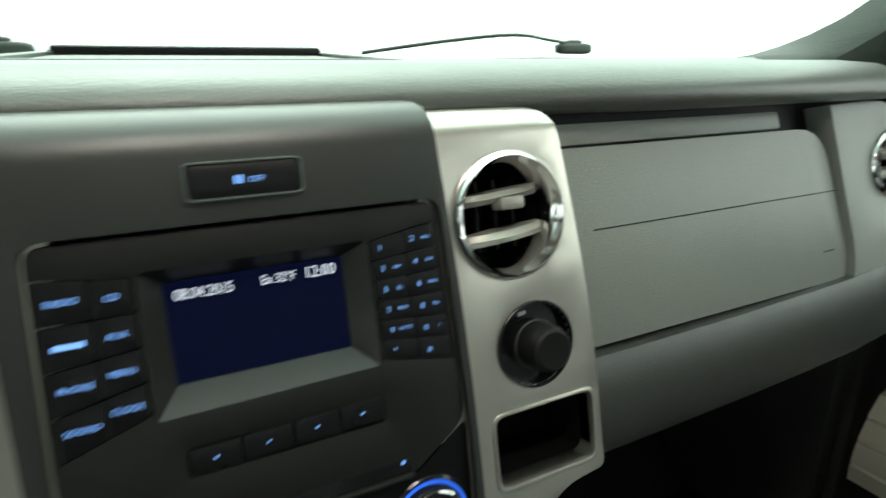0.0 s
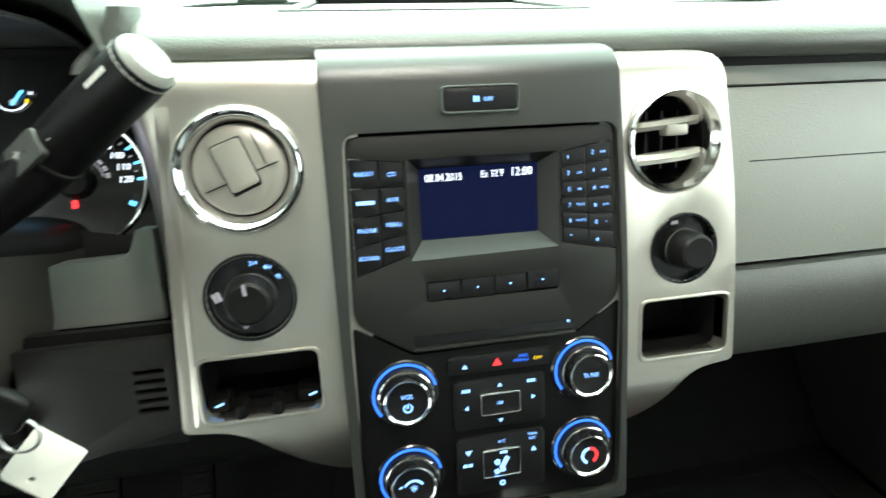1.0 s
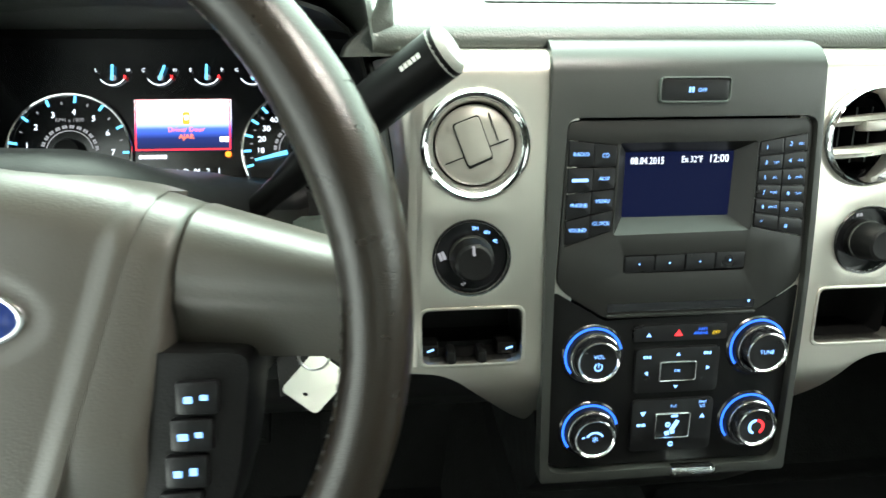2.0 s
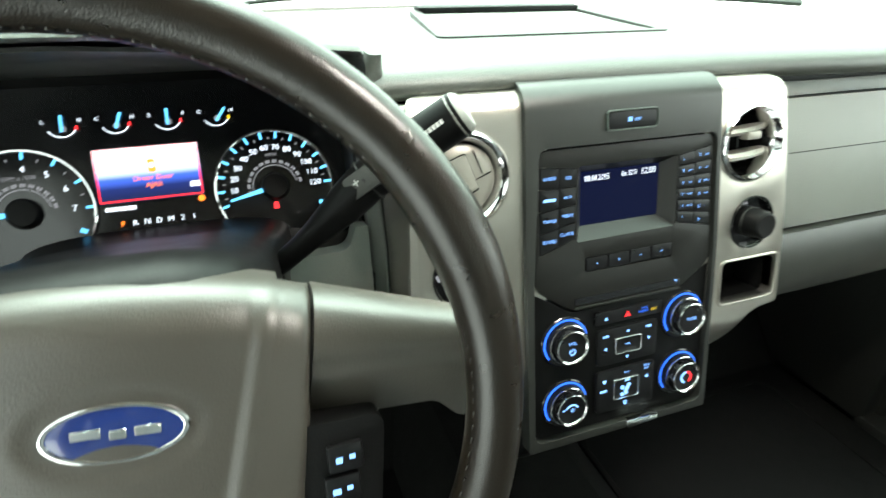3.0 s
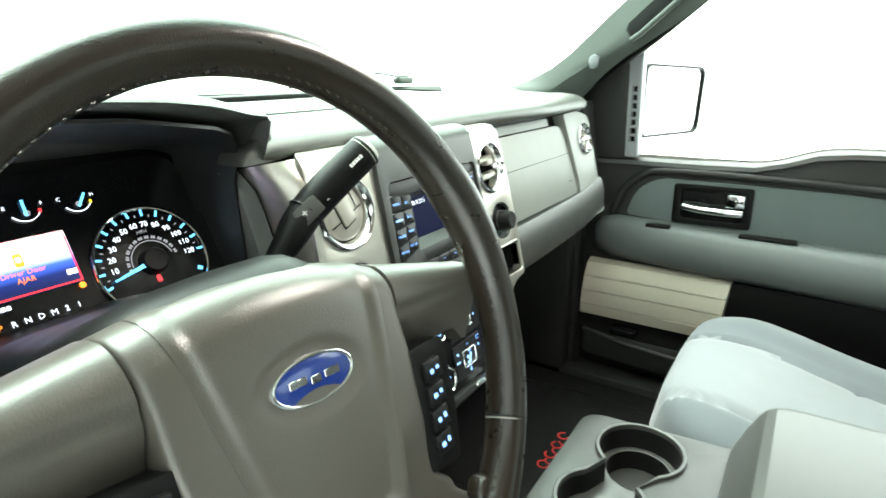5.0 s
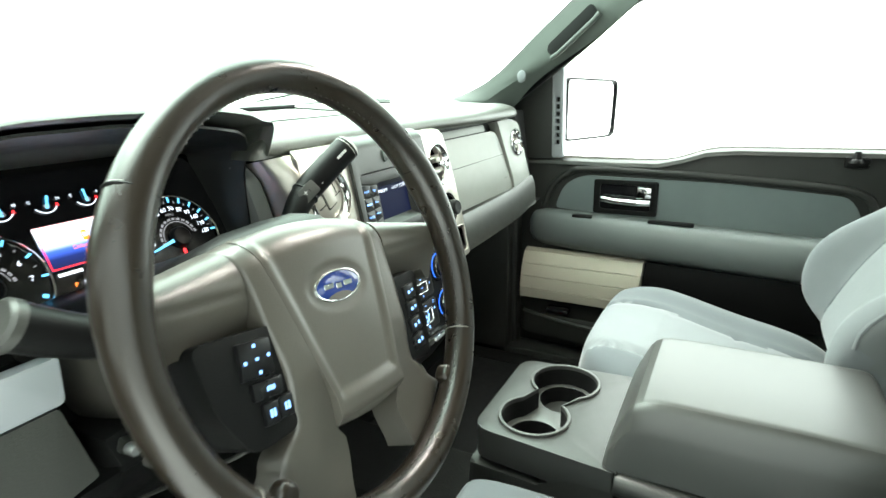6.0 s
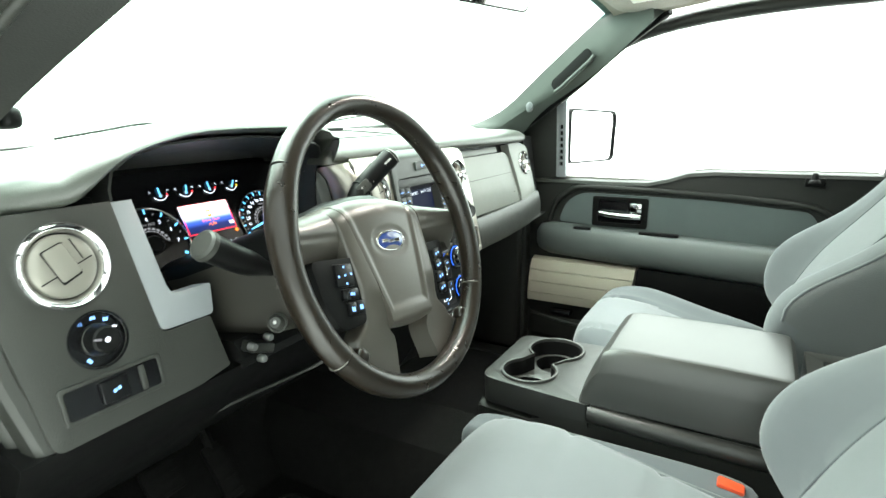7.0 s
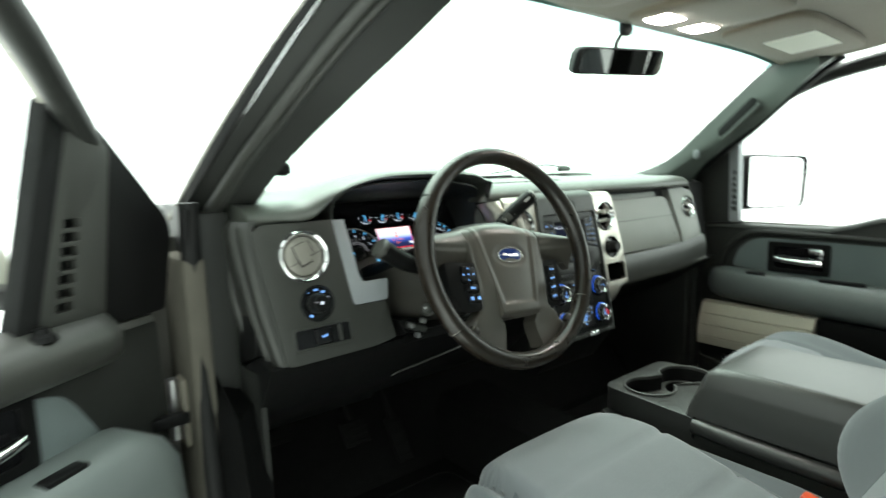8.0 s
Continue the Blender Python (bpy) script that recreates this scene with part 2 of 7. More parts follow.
def plate(outer, holes=(), w0=-0.004, w1=0.0, bev=0.0, seg=2):
    """A flat outline with real holes, extruded from w0 to w1 (front)."""
    bm = bmesh.new()
    edges = []
    for loop in (outer, *holes):
        vs = [bm.verts.new((x, y, w1)) for x, y in loop]
        for i in range(len(vs)):
            edges.append(bm.edges.new((vs[i - 1], vs[i])))
    fill = bmesh.ops.triangle_fill(bm, edges=edges, use_beauty=True, use_dissolve=False)
    faces = [g for g in fill["geom"] if isinstance(g, bmesh.types.BMFace)]
    rim = [e for e in bm.edges if len(e.link_faces) == 1]
    ext = bmesh.ops.extrude_face_region(bm, geom=faces)
    vs = [g for g in ext["geom"] if isinstance(g, bmesh.types.BMVert)]
    for v in vs:
        v.co.z = w0
    bmesh.ops.recalc_face_normals(bm, faces=bm.faces)
    if bev > 0:
        front = [e for e in bm.edges if len(e.link_faces) == 2 and all(abs(v.co.z - w1) < 1e-7 for v in e.verts)
                 and any(abs(f.normal.z) < 0.5 for f in e.link_faces)]
        bmesh.ops.bevel(bm, geom=front, offset=bev, segments=seg, profile=0.5, affect="EDGES", clamp_overlap=True)
    return bm


def lathe(profile, n=40):
    """Turns (r, z) round the z axis; closed ends where r is 0."""
    bm = bmesh.new()
    rings = []
    for r, z in profile:
        if r < 1e-6:
            rings.append([bm.verts.new((0, 0, z))])
        else:
            rings.append([bm.verts.new((r * math.cos(2 * math.pi * k / n), r * math.sin(2 * math.pi * k / n), z)) for k in range(n)])
    for a, b in zip(rings, rings[1:]):
        for k in range(n):
            j = (k + 1) % n
            if len(a) == 1 and len(b) > 1:
                bm.faces.new((a[0], b[k], b[j]))
            elif len(b) == 1 and len(a) > 1:
                bm.faces.new((a[k], a[j], b[0]))
            elif len(a) > 1:
                bm.faces.new((a[k], a[j], b[j], b[k]))
    return bm


def torus(R, r, n=64, m=14, squash=1.0):
    bm = bmesh.new()
    rings = [[bm.verts.new(((R + r * math.cos(2 * math.pi * b / m)) * math.cos(2 * math.pi * a / n),
                            (R + r * math.cos(2 * math.pi * b / m)) * math.sin(2 * math.pi * a / n),
                            squash * r * math.sin(2 * math.pi * b / m))) for b in range(m)] for a in range(n)]
    for a in range(n):
        for b in range(m):
            bm.faces.new((rings[a][b], rings[(a + 1) % n][b], rings[(a + 1) % n][(b + 1) % m], rings[a][(b + 1) % m]))
    return bm


def loft(rings, close=True, cap=True):
    """Skins rings of equal counts; close: each ring is a closed loop."""
    bm = bmesh.new()
    vs = [[bm.verts.new(p) for p in ring] for ring in rings]
    for a, b in zip(vs, vs[1:]):
        n = len(a)
        for k in range(n if close else n - 1):
            j = (k + 1) % n
            bm.faces.new((a[k], a[j], b[j], b[k]))
    if cap and close:
        bm.faces.new(vs[0][::-1])
        bm.faces.new(vs[-1])
    return bm


def tube(points, radius, n=12, taper=None):
    """A round bar along points."""
    pts = [Vector(p) for p in points]
    rings = []
    up = Vector((0.13, 0.2, 1)).normalized()
    for i, p in enumerate(pts):
        d = (pts[min(i + 1, len(pts) - 1)] - pts[max(i - 1, 0)]).normalized()
        s = d.cross(up)
        if s.length < 0.05:
            s = d.cross(Vector((1, 0, 0)))
        s.normalize()
        t = s.cross(d)
        r = radius if taper is None else taper[i]
        rings.append([p + s * r * math.cos(2 * math.pi * k / n) + t * r * math.sin(2 * math.pi * k / n) for k in range(n)])
    return loft(rings)


def curve_pts(ctrl, n=24):
    """A smooth line through control points (Catmull-Rom)."""
    c = [Vector(p) for p in ctrl]
    c = [c[0] * 2 - c[1], *c, c[-1] * 2 - c[-2]]
    out = []
    seg = len(c) - 3
    for i in range(n + 1):
        f = min(i / n * seg, seg - 1e-6)
        k = int(f)
        t = f - k
        p0, p1, p2, p3 = c[k:k + 4]
        out.append(0.5 * ((2 * p1) + (p2 - p0) * t + (2 * p0 - 5 * p1 + 4 * p2 - p3) * t * t + (3 * p1 - p0 - 3 * p2 + p3) * t ** 3))
    return out


def block(sx, sy, sz, p=5.0, n=14, fn=None):
    """A rounded block with half sizes sx, sy, sz; fn moves its points."""
    bm = bmesh.new()
    bmesh.ops.create_cube(bm, size=2)
    bmesh.ops.subdivide_edges(bm, edges=bm.edges[:], cuts=n, use_grid_fill=True)
    for v in bm.verts:
        a = v.co
        l = (abs(a.x) ** p + abs(a.y) ** p + abs(a.z) ** p) ** (1 / p)
        q = a / l
        q = Vector((q.x * sx, q.y * sy, q.z * sz))
        v.co = fn(q) if fn else q
    return bm


def words(text, size, wide=1.0, thick=0.0003):
    """Flat lettering, centred, in the xy plane, facing +z."""
    c = bpy.data.curves.new("words", "FONT")
    c.body, c.size, c.align_x, c.align_y = text, size, "CENTER", "CENTER"
    c.resolution_u = 2
    ob = bpy.data.objects.new("words", c)
    me = ob.to_mesh()
    bm = bmesh.new()
    bm.from_mesh(me)
    ob.to_mesh_clear()
    bpy.data.objects.remove(ob)
    bpy.data.curves.remove(c)
    for v in bm.verts:
        v.co.x *= wide
    return bm


def bars(w, h, count=3, gap=0.25):
    """Plain bars that stand for lettering that cannot be read."""
    bm = bmesh.new()
    step = w / count
    for k in range(count):
        x = -w / 2 + step * (k + 0.5)
        merge(bm, plate([(x - step * (1 - gap) / 2, -h / 2), (x + step * (1 - gap) / 2, -h / 2), (x + step * (1 - gap) / 2, h / 2), (x - step * (1 - gap) / 2, h / 2)], (), -0.0002, 0.0))
    return bm


def arc_band(r0, r1, a0, a1, n=28, thick=0.0006):
    out = [(r1 * math.cos(radians(a0 + (a1 - a0) * k / n)), r1 * math.sin(radians(a0 + (a1 - a0) * k / n))) for k in range(n + 1)]
    out += [(r0 * math.cos(radians(a1 + (a0 - a1) * k / n)), r0 * math.sin(radians(a1 + (a0 - a1) * k / n))) for k in range(n + 1)]
    return plate(out, (), -thick, 0.0)


def at(u, v, w=0.0, turn=0.0):
    return Matrix.Translation((u, v, w)) @ Matrix.Rotation(radians(turn), 4, "Z")


def smooth(a, b, x):
    t = max(0.0, min(1.0, (x - a) / (b - a)))
    return t * t * (3 - 2 * t)


# Axes: the dash's leaning front, the gauges, the steering wheel.
TIP = math.atan(0.2)
D = Matrix.Translation((0, 0, 0.72)) @ Matrix.Rotation(math.pi / 2 - TIP, 4, "X")


def V(z):
    return (z - 0.72) * 1.0198


def uz(pts):
    """Outline corners (x, world height, radius) to the dash front's own plane."""
    return fillet([(x, V(z), r) for x, z, r in pts])


C = Matrix.Translation((-0.43, 0.12, 0.673)) @ Matrix.Rotation(math.pi / 2 - math.atan(0.5), 4, "X")
W = Matrix.Translation((-0.420, -0.2142, 0.6878)) @ Matrix.Rotation(math.pi / 2 - radians(18.54), 4, "X")


def on(m, bm):
    bm.transform(m)
    return bm

# ---- setting ----
def sheet(xs, ys, fz):
    """A surface z = f(x, y) on a grid."""
    bm = bmesh.new()
    g = [[bm.verts.new((x, y, fz(x, y))) for y in ys] for x in xs]
    for i in range(len(xs) - 1):
        for j in range(len(ys) - 1):
            bm.faces.new((g[i][j], g[i + 1][j], g[i + 1][j + 1], g[i][j + 1]))
    return bm


def span(a, b, n):
    return [a + (b - a) * k / n for k in range(n + 1)]


def thicken(bm, d):
    bmesh.ops.recalc_face_normals(bm, faces=bm.faces)
    bmesh.ops.solidify(bm, geom=bm.faces[:], thickness=d)
    return bm


single("ground", box(-60, 60, -60, 60, -0.9, -0.62, 0), FLOORM, "white glossy photo booth floor under the truck", "floor", kind="structure")
single("floor", box(-0.80, 0.80, -1.55, 0.36, -0.06, 0.0, 0.004), CARPET, "black carpeted cab floor", "floor", kind="structure")
# toe board and firewall
toe = loft([[(x, 0.30, -0.02), (x, 0.48, 0.20), (x, 0.56, 0.42), (x, 0.58, 0.74), (x, 0.62, 0.74), (x, 0.62, -0.05), (x, 0.30, -0.06)] for x in span(-0.80, 0.80, 6)])
single("wall_front", toe, CARPET, "black carpeted toe board below the dashboard", "wall", kind="structure")
# transmission tunnel under the console
tun = loft([[(-0.17, y, -0.01), (-0.14, y, 0.10), (-0.09, y, 0.14), (0.09, y, 0.14), (0.14, y, 0.10), (0.17, y, -0.01)] for y in (-0.75, -0.3, 0.1, 0.5)])
single("tunnel", tun, CARPET, "black carpeted hump in the cab floor", "floor", kind="structure")
# side walls of the cab: kick panels in front, rear quarter behind the doors
for s, nm in ((-1, "wall_left"), (1, "wall_right")):
    b = box(s * 0.80, s * 0.86, 0.10, 0.56, -0.06, 0.78, 0.01)
    merge(b, box(s * 0.80, s * 0.90, -1.56, 0.56, -0.14, 0.02, 0.01))
    merge(b, box(s * 0.78, s * 0.88, -1.60, -1.04, 0.0, 0.70, 0.01))
    if s > 0:
        merge(b, box(0.84, 0.975, 0.085, 0.20, -0.12, 0.77, 0.01))
        merge(b, box(0.886, 0.972, 0.02, 0.19, -0.12, 0.50, 0.01))
    merge(b, box(s * 0.74, s * 0.86, -1.60, -1.50, 0.70, 1.12, 0.01))
    single(nm, b, DOORD, "dark plastic kick panel and door sill", "wall", kind="structure")
b = box(-0.86, 0.86, -1.62, -1.55, -0.05, 0.72, 0.01)
merge(b, box(-0.84, 0.84, -1.62, -1.55, 1.10, 1.22, 0.01))
merge(b, box(-0.86, -0.66, -1.62, -1.55, 0.70, 1.12, 0.01))
merge(b, box(0.66, 0.86, -1.62, -1.55, 0.70, 1.12, 0.01))
wb = single("wall_back", b, DOORD, "dark trimmed rear wall of the cab with its window opening", "wall", kind="structure")
# unseen tinted panes, added to limit light entering the cab from behind
part("rear_pane", box(-0.67, 0.67, -1.590, -1.585, 0.71, 1.11, 0), TINT, wb, "unseen rear glass, tinted to cut light")
for s in (-1, 1):
    bm = bmesh.new()
    bm.faces.new([bm.verts.new(p) for p in ((s * 0.84, -1.05, 0.69), (s * 0.84, -1.52, 0.69), (s * 0.72, -1.52, 1.12), (s * 0.72, -1.05, 1.12))])
    part("quarter_pane", bm, TINT, bpy.data.objects["wall_left" if s < 0 else "wall_right"], "unseen quarter glass, tinted to cut light")


def roof_z(x, y):
    return 1.13 + 0.065 * smooth(-0.22, -0.85, y) - 0.03 * (abs(x) / 0.70) ** 5


def roof_front(x):
    return -0.212 - 0.012 * (x / 0.66) ** 2


xs = span(-0.69, 0.69, 28)
bm = bmesh.new()
rows = 14
g = [[bm.verts.new((x, roof_front(x) + (-1.58 - roof_front(x)) * k / rows, roof_z(x, roof_front(x) + (-1.58 - roof_front(x)) * k / rows))) for k in range(rows + 1)] for x in xs]
for i in range(len(xs) - 1):
    for j in range(rows):
        bm.faces.new((g[i][j], g[i + 1][j], g[i + 1][j + 1], g[i][j + 1]))
single("ceiling", thicken(bm, -0.012), LINER, "tan cloth headliner of the cab", "ceiling", kind="structure")
bm = sheet(span(-0.76, 0.76, 20), span(-1.62, -0.195, 10), lambda x, y: roof_z(x * 0.9, y) + 0.045 - 0.035 * smooth(-0.40, -0.19, y))
single("roof", thicken(bm, 0.01), PAINT, "pale painted cab roof", "roof", kind="structure")


# A pillars: a tapered beam from the dash end to the roof, with its shell outside
def pillar(s):
    up = [Vector((0.750, 0.215, 0.800)), Vector((0.712, -0.015, 0.980)), Vector((0.672, -0.205, 1.122)), Vector((0.645, -0.30, 1.155))]
    if s > 0:
        # its foot flares out along the edge of the glass
        up = [Vector((0.640, 0.262, 0.804)), Vector((0.702, 0.212, 0.820)), Vector((0.724, 0.120, 0.868))] + up[1:]
    lo = [Vector((0.770, 0.085, 0.775)), Vector((0.738, -0.005, 0.857)), Vector((0.692, -0.17, 0.955)), Vector((0.657, -0.245, 1.008)), Vector((0.612, -0.34, 1.080))]
    out = [Vector((0.86, 0.20, 0.76)), Vector((0.83, -0.02, 0.90)), Vector((0.77, -0.215, 1.05)), Vector((0.73, -0.36, 1.13))]
    n = 14
    U, L, O = curve_pts(up, n), curve_pts(lo, n), curve_pts(out, n)
    rings = []
    for a, b_, c in zip(U, L, O):
        m = (a + b_) / 2 + Vector((-0.010, -0.012, -0.004))
        rings.append([a, a * 0.7 + b_ * 0.3 + Vector((-0.006, -0.008, -0.004)), m, a * 0.3 + b_ * 0.7 + Vector((-0.008, -0.010, 0)), b_, b_ * 0.6 + c * 0.4, c * 0.8 + b_ * 0.2, c, a * 0.3 + c * 0.7 + Vector((0, 0.03, 0.01))])
    rings = [[(s * p.x, p.y, p.z) for p in r] for r in rings]
    t = thing("pillar_trim_" + ("left" if s < 0 else "right"), (s * 0.76, 0.12, 0.78), "grey green moulded windscreen pillar trim" if s > 0 else "windscreen pillar trim beside the open door, darkened for its shade", "pillar", kind="structure")
    # the left trim takes a darker colour in place of the doorway's shade
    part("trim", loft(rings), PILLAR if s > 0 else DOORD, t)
    # body colour outside; on the left, black that stands in for shade
    R2 = []
    for a, c in zip(U, O):
        p = c + Vector((0.004, 0.0, 0.002))
        q = c + Vector((0.012, 0.02, 0.010))
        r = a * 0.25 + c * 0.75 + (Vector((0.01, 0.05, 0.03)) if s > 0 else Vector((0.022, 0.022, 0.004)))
        w = a * 0.25 + c * 0.75 + Vector((-0.005, 0.034, 0.014))
        R2.append([(s * p.x, p.y, p.z), (s * q.x, q.y, q.z), (s * r.x, r.y, r.z), (s * w.x, w.y, w.z)])
    part("body_shell", loft(R2), PAINT if s > 0 else RUBBER, t, "pale painted outer pillar" if s > 0 else "outer pillar and weatherstrip blackened for the doorway's shade")
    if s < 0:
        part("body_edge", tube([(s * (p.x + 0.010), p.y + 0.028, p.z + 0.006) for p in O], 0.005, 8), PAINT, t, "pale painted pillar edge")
    for f, r, d in ((0.30, 0.010, 0.014), (0.42, 0.0055, 0.016)):
        part("seal", tube([(s * ((1 - f) * p.x + f * q.x), (1 - f) * p.y + f * q.y - d, (1 - f) * p.z + f * q.z - 0.004) for p, q in zip(O, L)], r, 10), LOWG if s < 0 else RUBBER, t, "black rubber door seal")
    if s > 0:
        # long recessed grip and the round speaker cover
        a, b_ = Vector((0.700, -0.052, 0.930)), Vector((0.672, -0.150, 1.006))
        d = (b_ - a)
        mid = (a + b_) / 2
        face = Vector((-0.80, -0.42, 0.42)).normalized()
        zx = d.normalized()
        yx = face.cross(zx).normalized()
        M = Matrix((zx, yx, face)).transposed().to_4x4()
        M.translation = mid + face * 0.006
        slot = plate(rrect(-0.078, 0.078, -0.016, 0.016, 0.015, 6), (), -0.010, 0.004, 0.002)
        part("grip_recess", on(M, slot), BLACK, t, "black recess of the grab handle")
        bar = tube([M @ Vector((-0.080, -0.016, 0.0)), M @ Vector((-0.06, -0.021, 0.008)), M @ Vector((0.06, -0.021, 0.008)), M @ Vector((0.080, -0.016, 0.0))], 0.006, 10)
        part("grab_handle", bar, PILLAR, t, "grey green grab handle")
        cap = lathe([(0, 0.008), (0.010, 0.0075), (0.0135, 0.004), (0.014, -0.006)], 24)
        M2 = M.copy()
        M2.translation = Vector((0.711, 0.035, 0.866)) + face * 0.003
        part("screw_cover", on(M2, cap), SEATC, t, "pale round screw cover")
    return t


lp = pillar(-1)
part("trim_clip", on(Matrix.Translation((-0.715, 0.062, 0.850)), block(0.012, 0.020, 0.012, 3, 6)), BLACK, lp)
pillar(1)
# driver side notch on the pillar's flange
single("hinge_pillar", on(Matrix.Identity(4), box(-0.900, -0.862, 0.045, 0.19, -0.10, 0.71, 0.010)), SHUTP, "hinge pillar in the open doorway, its paint darkened for shade", "pillar", kind="structure")
hg = thing("door_hinge", (-0.90, 0.10, 0.40), "pale metal door hinge on the hinge pillar", "hinge")
part("leaf", box(-0.908, -0.900, 0.085, 0.130, 0.38, 0.50, 0.004), HINGEP, hg)
part("pin", tube([(-0.915, 0.125, 0.385), (-0.915, 0.125, 0.495)], 0.009, 12), METAL, hg)
part("stop_arm", box(-0.96, -0.90, 0.080, 0.100, 0.425, 0.445, 0.003), BLACK, hg)
wing = box(-0.985, -0.925, 0.175, 0.95, -0.20, 0.745, 0.02)
fw = single("front_wing", wing, PAINT, "pale painted front wing beside the open door", "wing", kind="structure")
part("shut_face", box(-0.984, -0.864, 0.192, 0.204, -0.19, 0.735, 0.004), SHUTF, fw, "shut face of the wing, greyed for the door's shade")
single("door_seal", tube(curve_pts([(-0.880, 0.055, 0.80), (-0.882, 0.062, 0.6), (-0.880, 0.045, 0.3), (-0.872, -0.01, 0.05), (-0.868, -0.10, 0.0)], 20), 0.016, 12), RUBBER, "black rubber seal round the doorway", "seal", kind="structure")
b = loft([[(-0.86, 0.32, z), (-0.889, 0.045 + (0.72 - z) * 0.30, z), (-0.880, 0.02 + 0.05 * u + (0.72 - z) * 0.2, z), (-0.850, -0.045 + 0.15 * u, z), (-0.79 - 0.045 * u, 0.02 + 0.20 * u, z), (-0.79 - 0.03 * u, 0.32, z)] for z, u in ((-0.02, 0), (0.1, 0), (0.3, 0), (0.44, 0.2), (0.5, 1), (0.6, 1), (0.79, 1))])
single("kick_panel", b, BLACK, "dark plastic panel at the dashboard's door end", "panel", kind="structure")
# B pillars
for s in (-1, 1):
    rings = [[(s * (0.86 - k), -0.93 - l, z), (s * (0.79 - k), -0.945 - l, z), (s * (0.77 - k), -1.00 - l, z), (s * (0.79 - k), -1.06 - l, z), (s * (0.88 - k), -1.06 - l, z)]
             for z, k, l in ((-0.1, 0, 0.0), (0.65, 0, 0.0), (0.9, 0.06, 0.01), (1.17, 0.17, 0.02))]
    single("b_pillar_" + ("left" if s < 0 else "right"), loft(rings), DOORD, "dark trimmed centre door pillar", "pillar", kind="structure")


# windscreen
def screen_pt(x, k, lift=0.0):
    base = Vector((x, 0.505 - 0.50 * x * x, 0.812 - 0.01 * x * x))
    xt = x * 0.86
    top = Vector((xt, roof_front(xt) + 0.004, roof_z(xt, roof_front(xt)) + 0.004))
    p = base.lerp(top, k)
    bulge = 0.035 * math.sin(math.pi * k)
    return p + Vector((0, 0.5, 0.87)) * (bulge + lift)


bm = bmesh.new()
xs = span(-0.76, 0.76, 24)
g = [[bm.verts.new(screen_pt(x, k / 10 * 0.945)) for k in range(11)] for x in xs]
for i in range(len(xs) - 1):
    for j in range(10):
        bm.faces.new((g[i][j], g[i + 1][j], g[i + 1][j + 1], g[i][j + 1]))
w1 = single("window_1", bm, WSCREEN, "clear laminated windscreen with a faint green tint", "window", kind="structure")
w1.visible_shadow = False
bm = bmesh.new()
g = [[bm.verts.new(screen_pt(x, 0.945 + k / 3 * 0.055)) for k in range(4)] for x in xs]
for i in range(len(xs) - 1):
    for j in range(3):
        bm.faces.new((g[i][j], g[i + 1][j], g[i + 1][j + 1], g[i][j + 1]))
sb = part("sun_band", bm, SUNBAND, w1, "blue green tinted band along the top of the glass")
sb.visible_shadow = False
# cowl and bonnet
bm = bmesh.new()
g = []
for x in span(-0.82, 0.82, 24):
    y0 = 0.50 - 0.42 * x * x
    g.append([bm.verts.new((x, y0 + dy, z)) for dy, z in ((-0.03, 0.775), (0.0, 0.79), (0.06, 0.78), (0.14, 0.765), (0.20, 0.765))])
for i in range(len(g) - 1):
    for j in range(4):
        bm.faces.new((g[i][j], g[i + 1][j], g[i + 1][j + 1], g[i][j + 1]))
single("cowl", thicken(bm, -0.01), LOWG, "dark grey plastic cowl below the windscreen", "cowl", kind="structure")
bm = bmesh.new()
g = []
for x in span(-0.86, 0.86, 24):
    y0 = 0.66 - 0.36 * x * x
    g.append([bm.verts.new((x, y0 + dy, 0.775 - 0.05 * dy * dy - 0.05 * (x / 0.86) ** 4 + 0.012 * math.exp(-((abs(x) - 0.45) / 0.1) ** 2) * smooth(0, 0.2, dy))) for dy in (0, 0.05, 0.2, 0.5, 0.9, 1.2)])
for i in range(len(g) - 1):
    for j in range(5):
        bm.faces.new((g[i][j], g[i + 1][j], g[i + 1][j + 1], g[i][j + 1]))
single("bonnet", thicken(bm, -0.02), PAINT, "pale painted engine bonnet beyond the windscreen", "bonnet", kind="structure")

# ---- dashboard ----
dash = thing("dashboard", (0, 0.1, 0.0), "grey and charcoal dashboard with silver centre panels", "dashboard")


def ease(x, table):
    """Reads a table of (x, value) pairs in rising x, blending between them."""
    for (a, p), (c, q) in zip(table, table[1:]):
        if x <= c:
            f = max(0.0, (x - a) / (c - a))
            return p + (q - p) * f
    return table[-1][1]


BROW = ((-0.695, 0.0), (-0.675, 0.008), (-0.655, 0.018), (-0.635, 0.0265), (-0.61, 0.0335), (-0.58, 0.0395), (-0.55, 0.0425), (-0.50, 0.0440), (-0.42, 0.0435), (-0.38, 0.0415), (-0.345, 0.0370), (-0.31, 0.0305), (-0.28, 0.0255), (-0.2510, 0.0215), (-0.2460, 0.0))


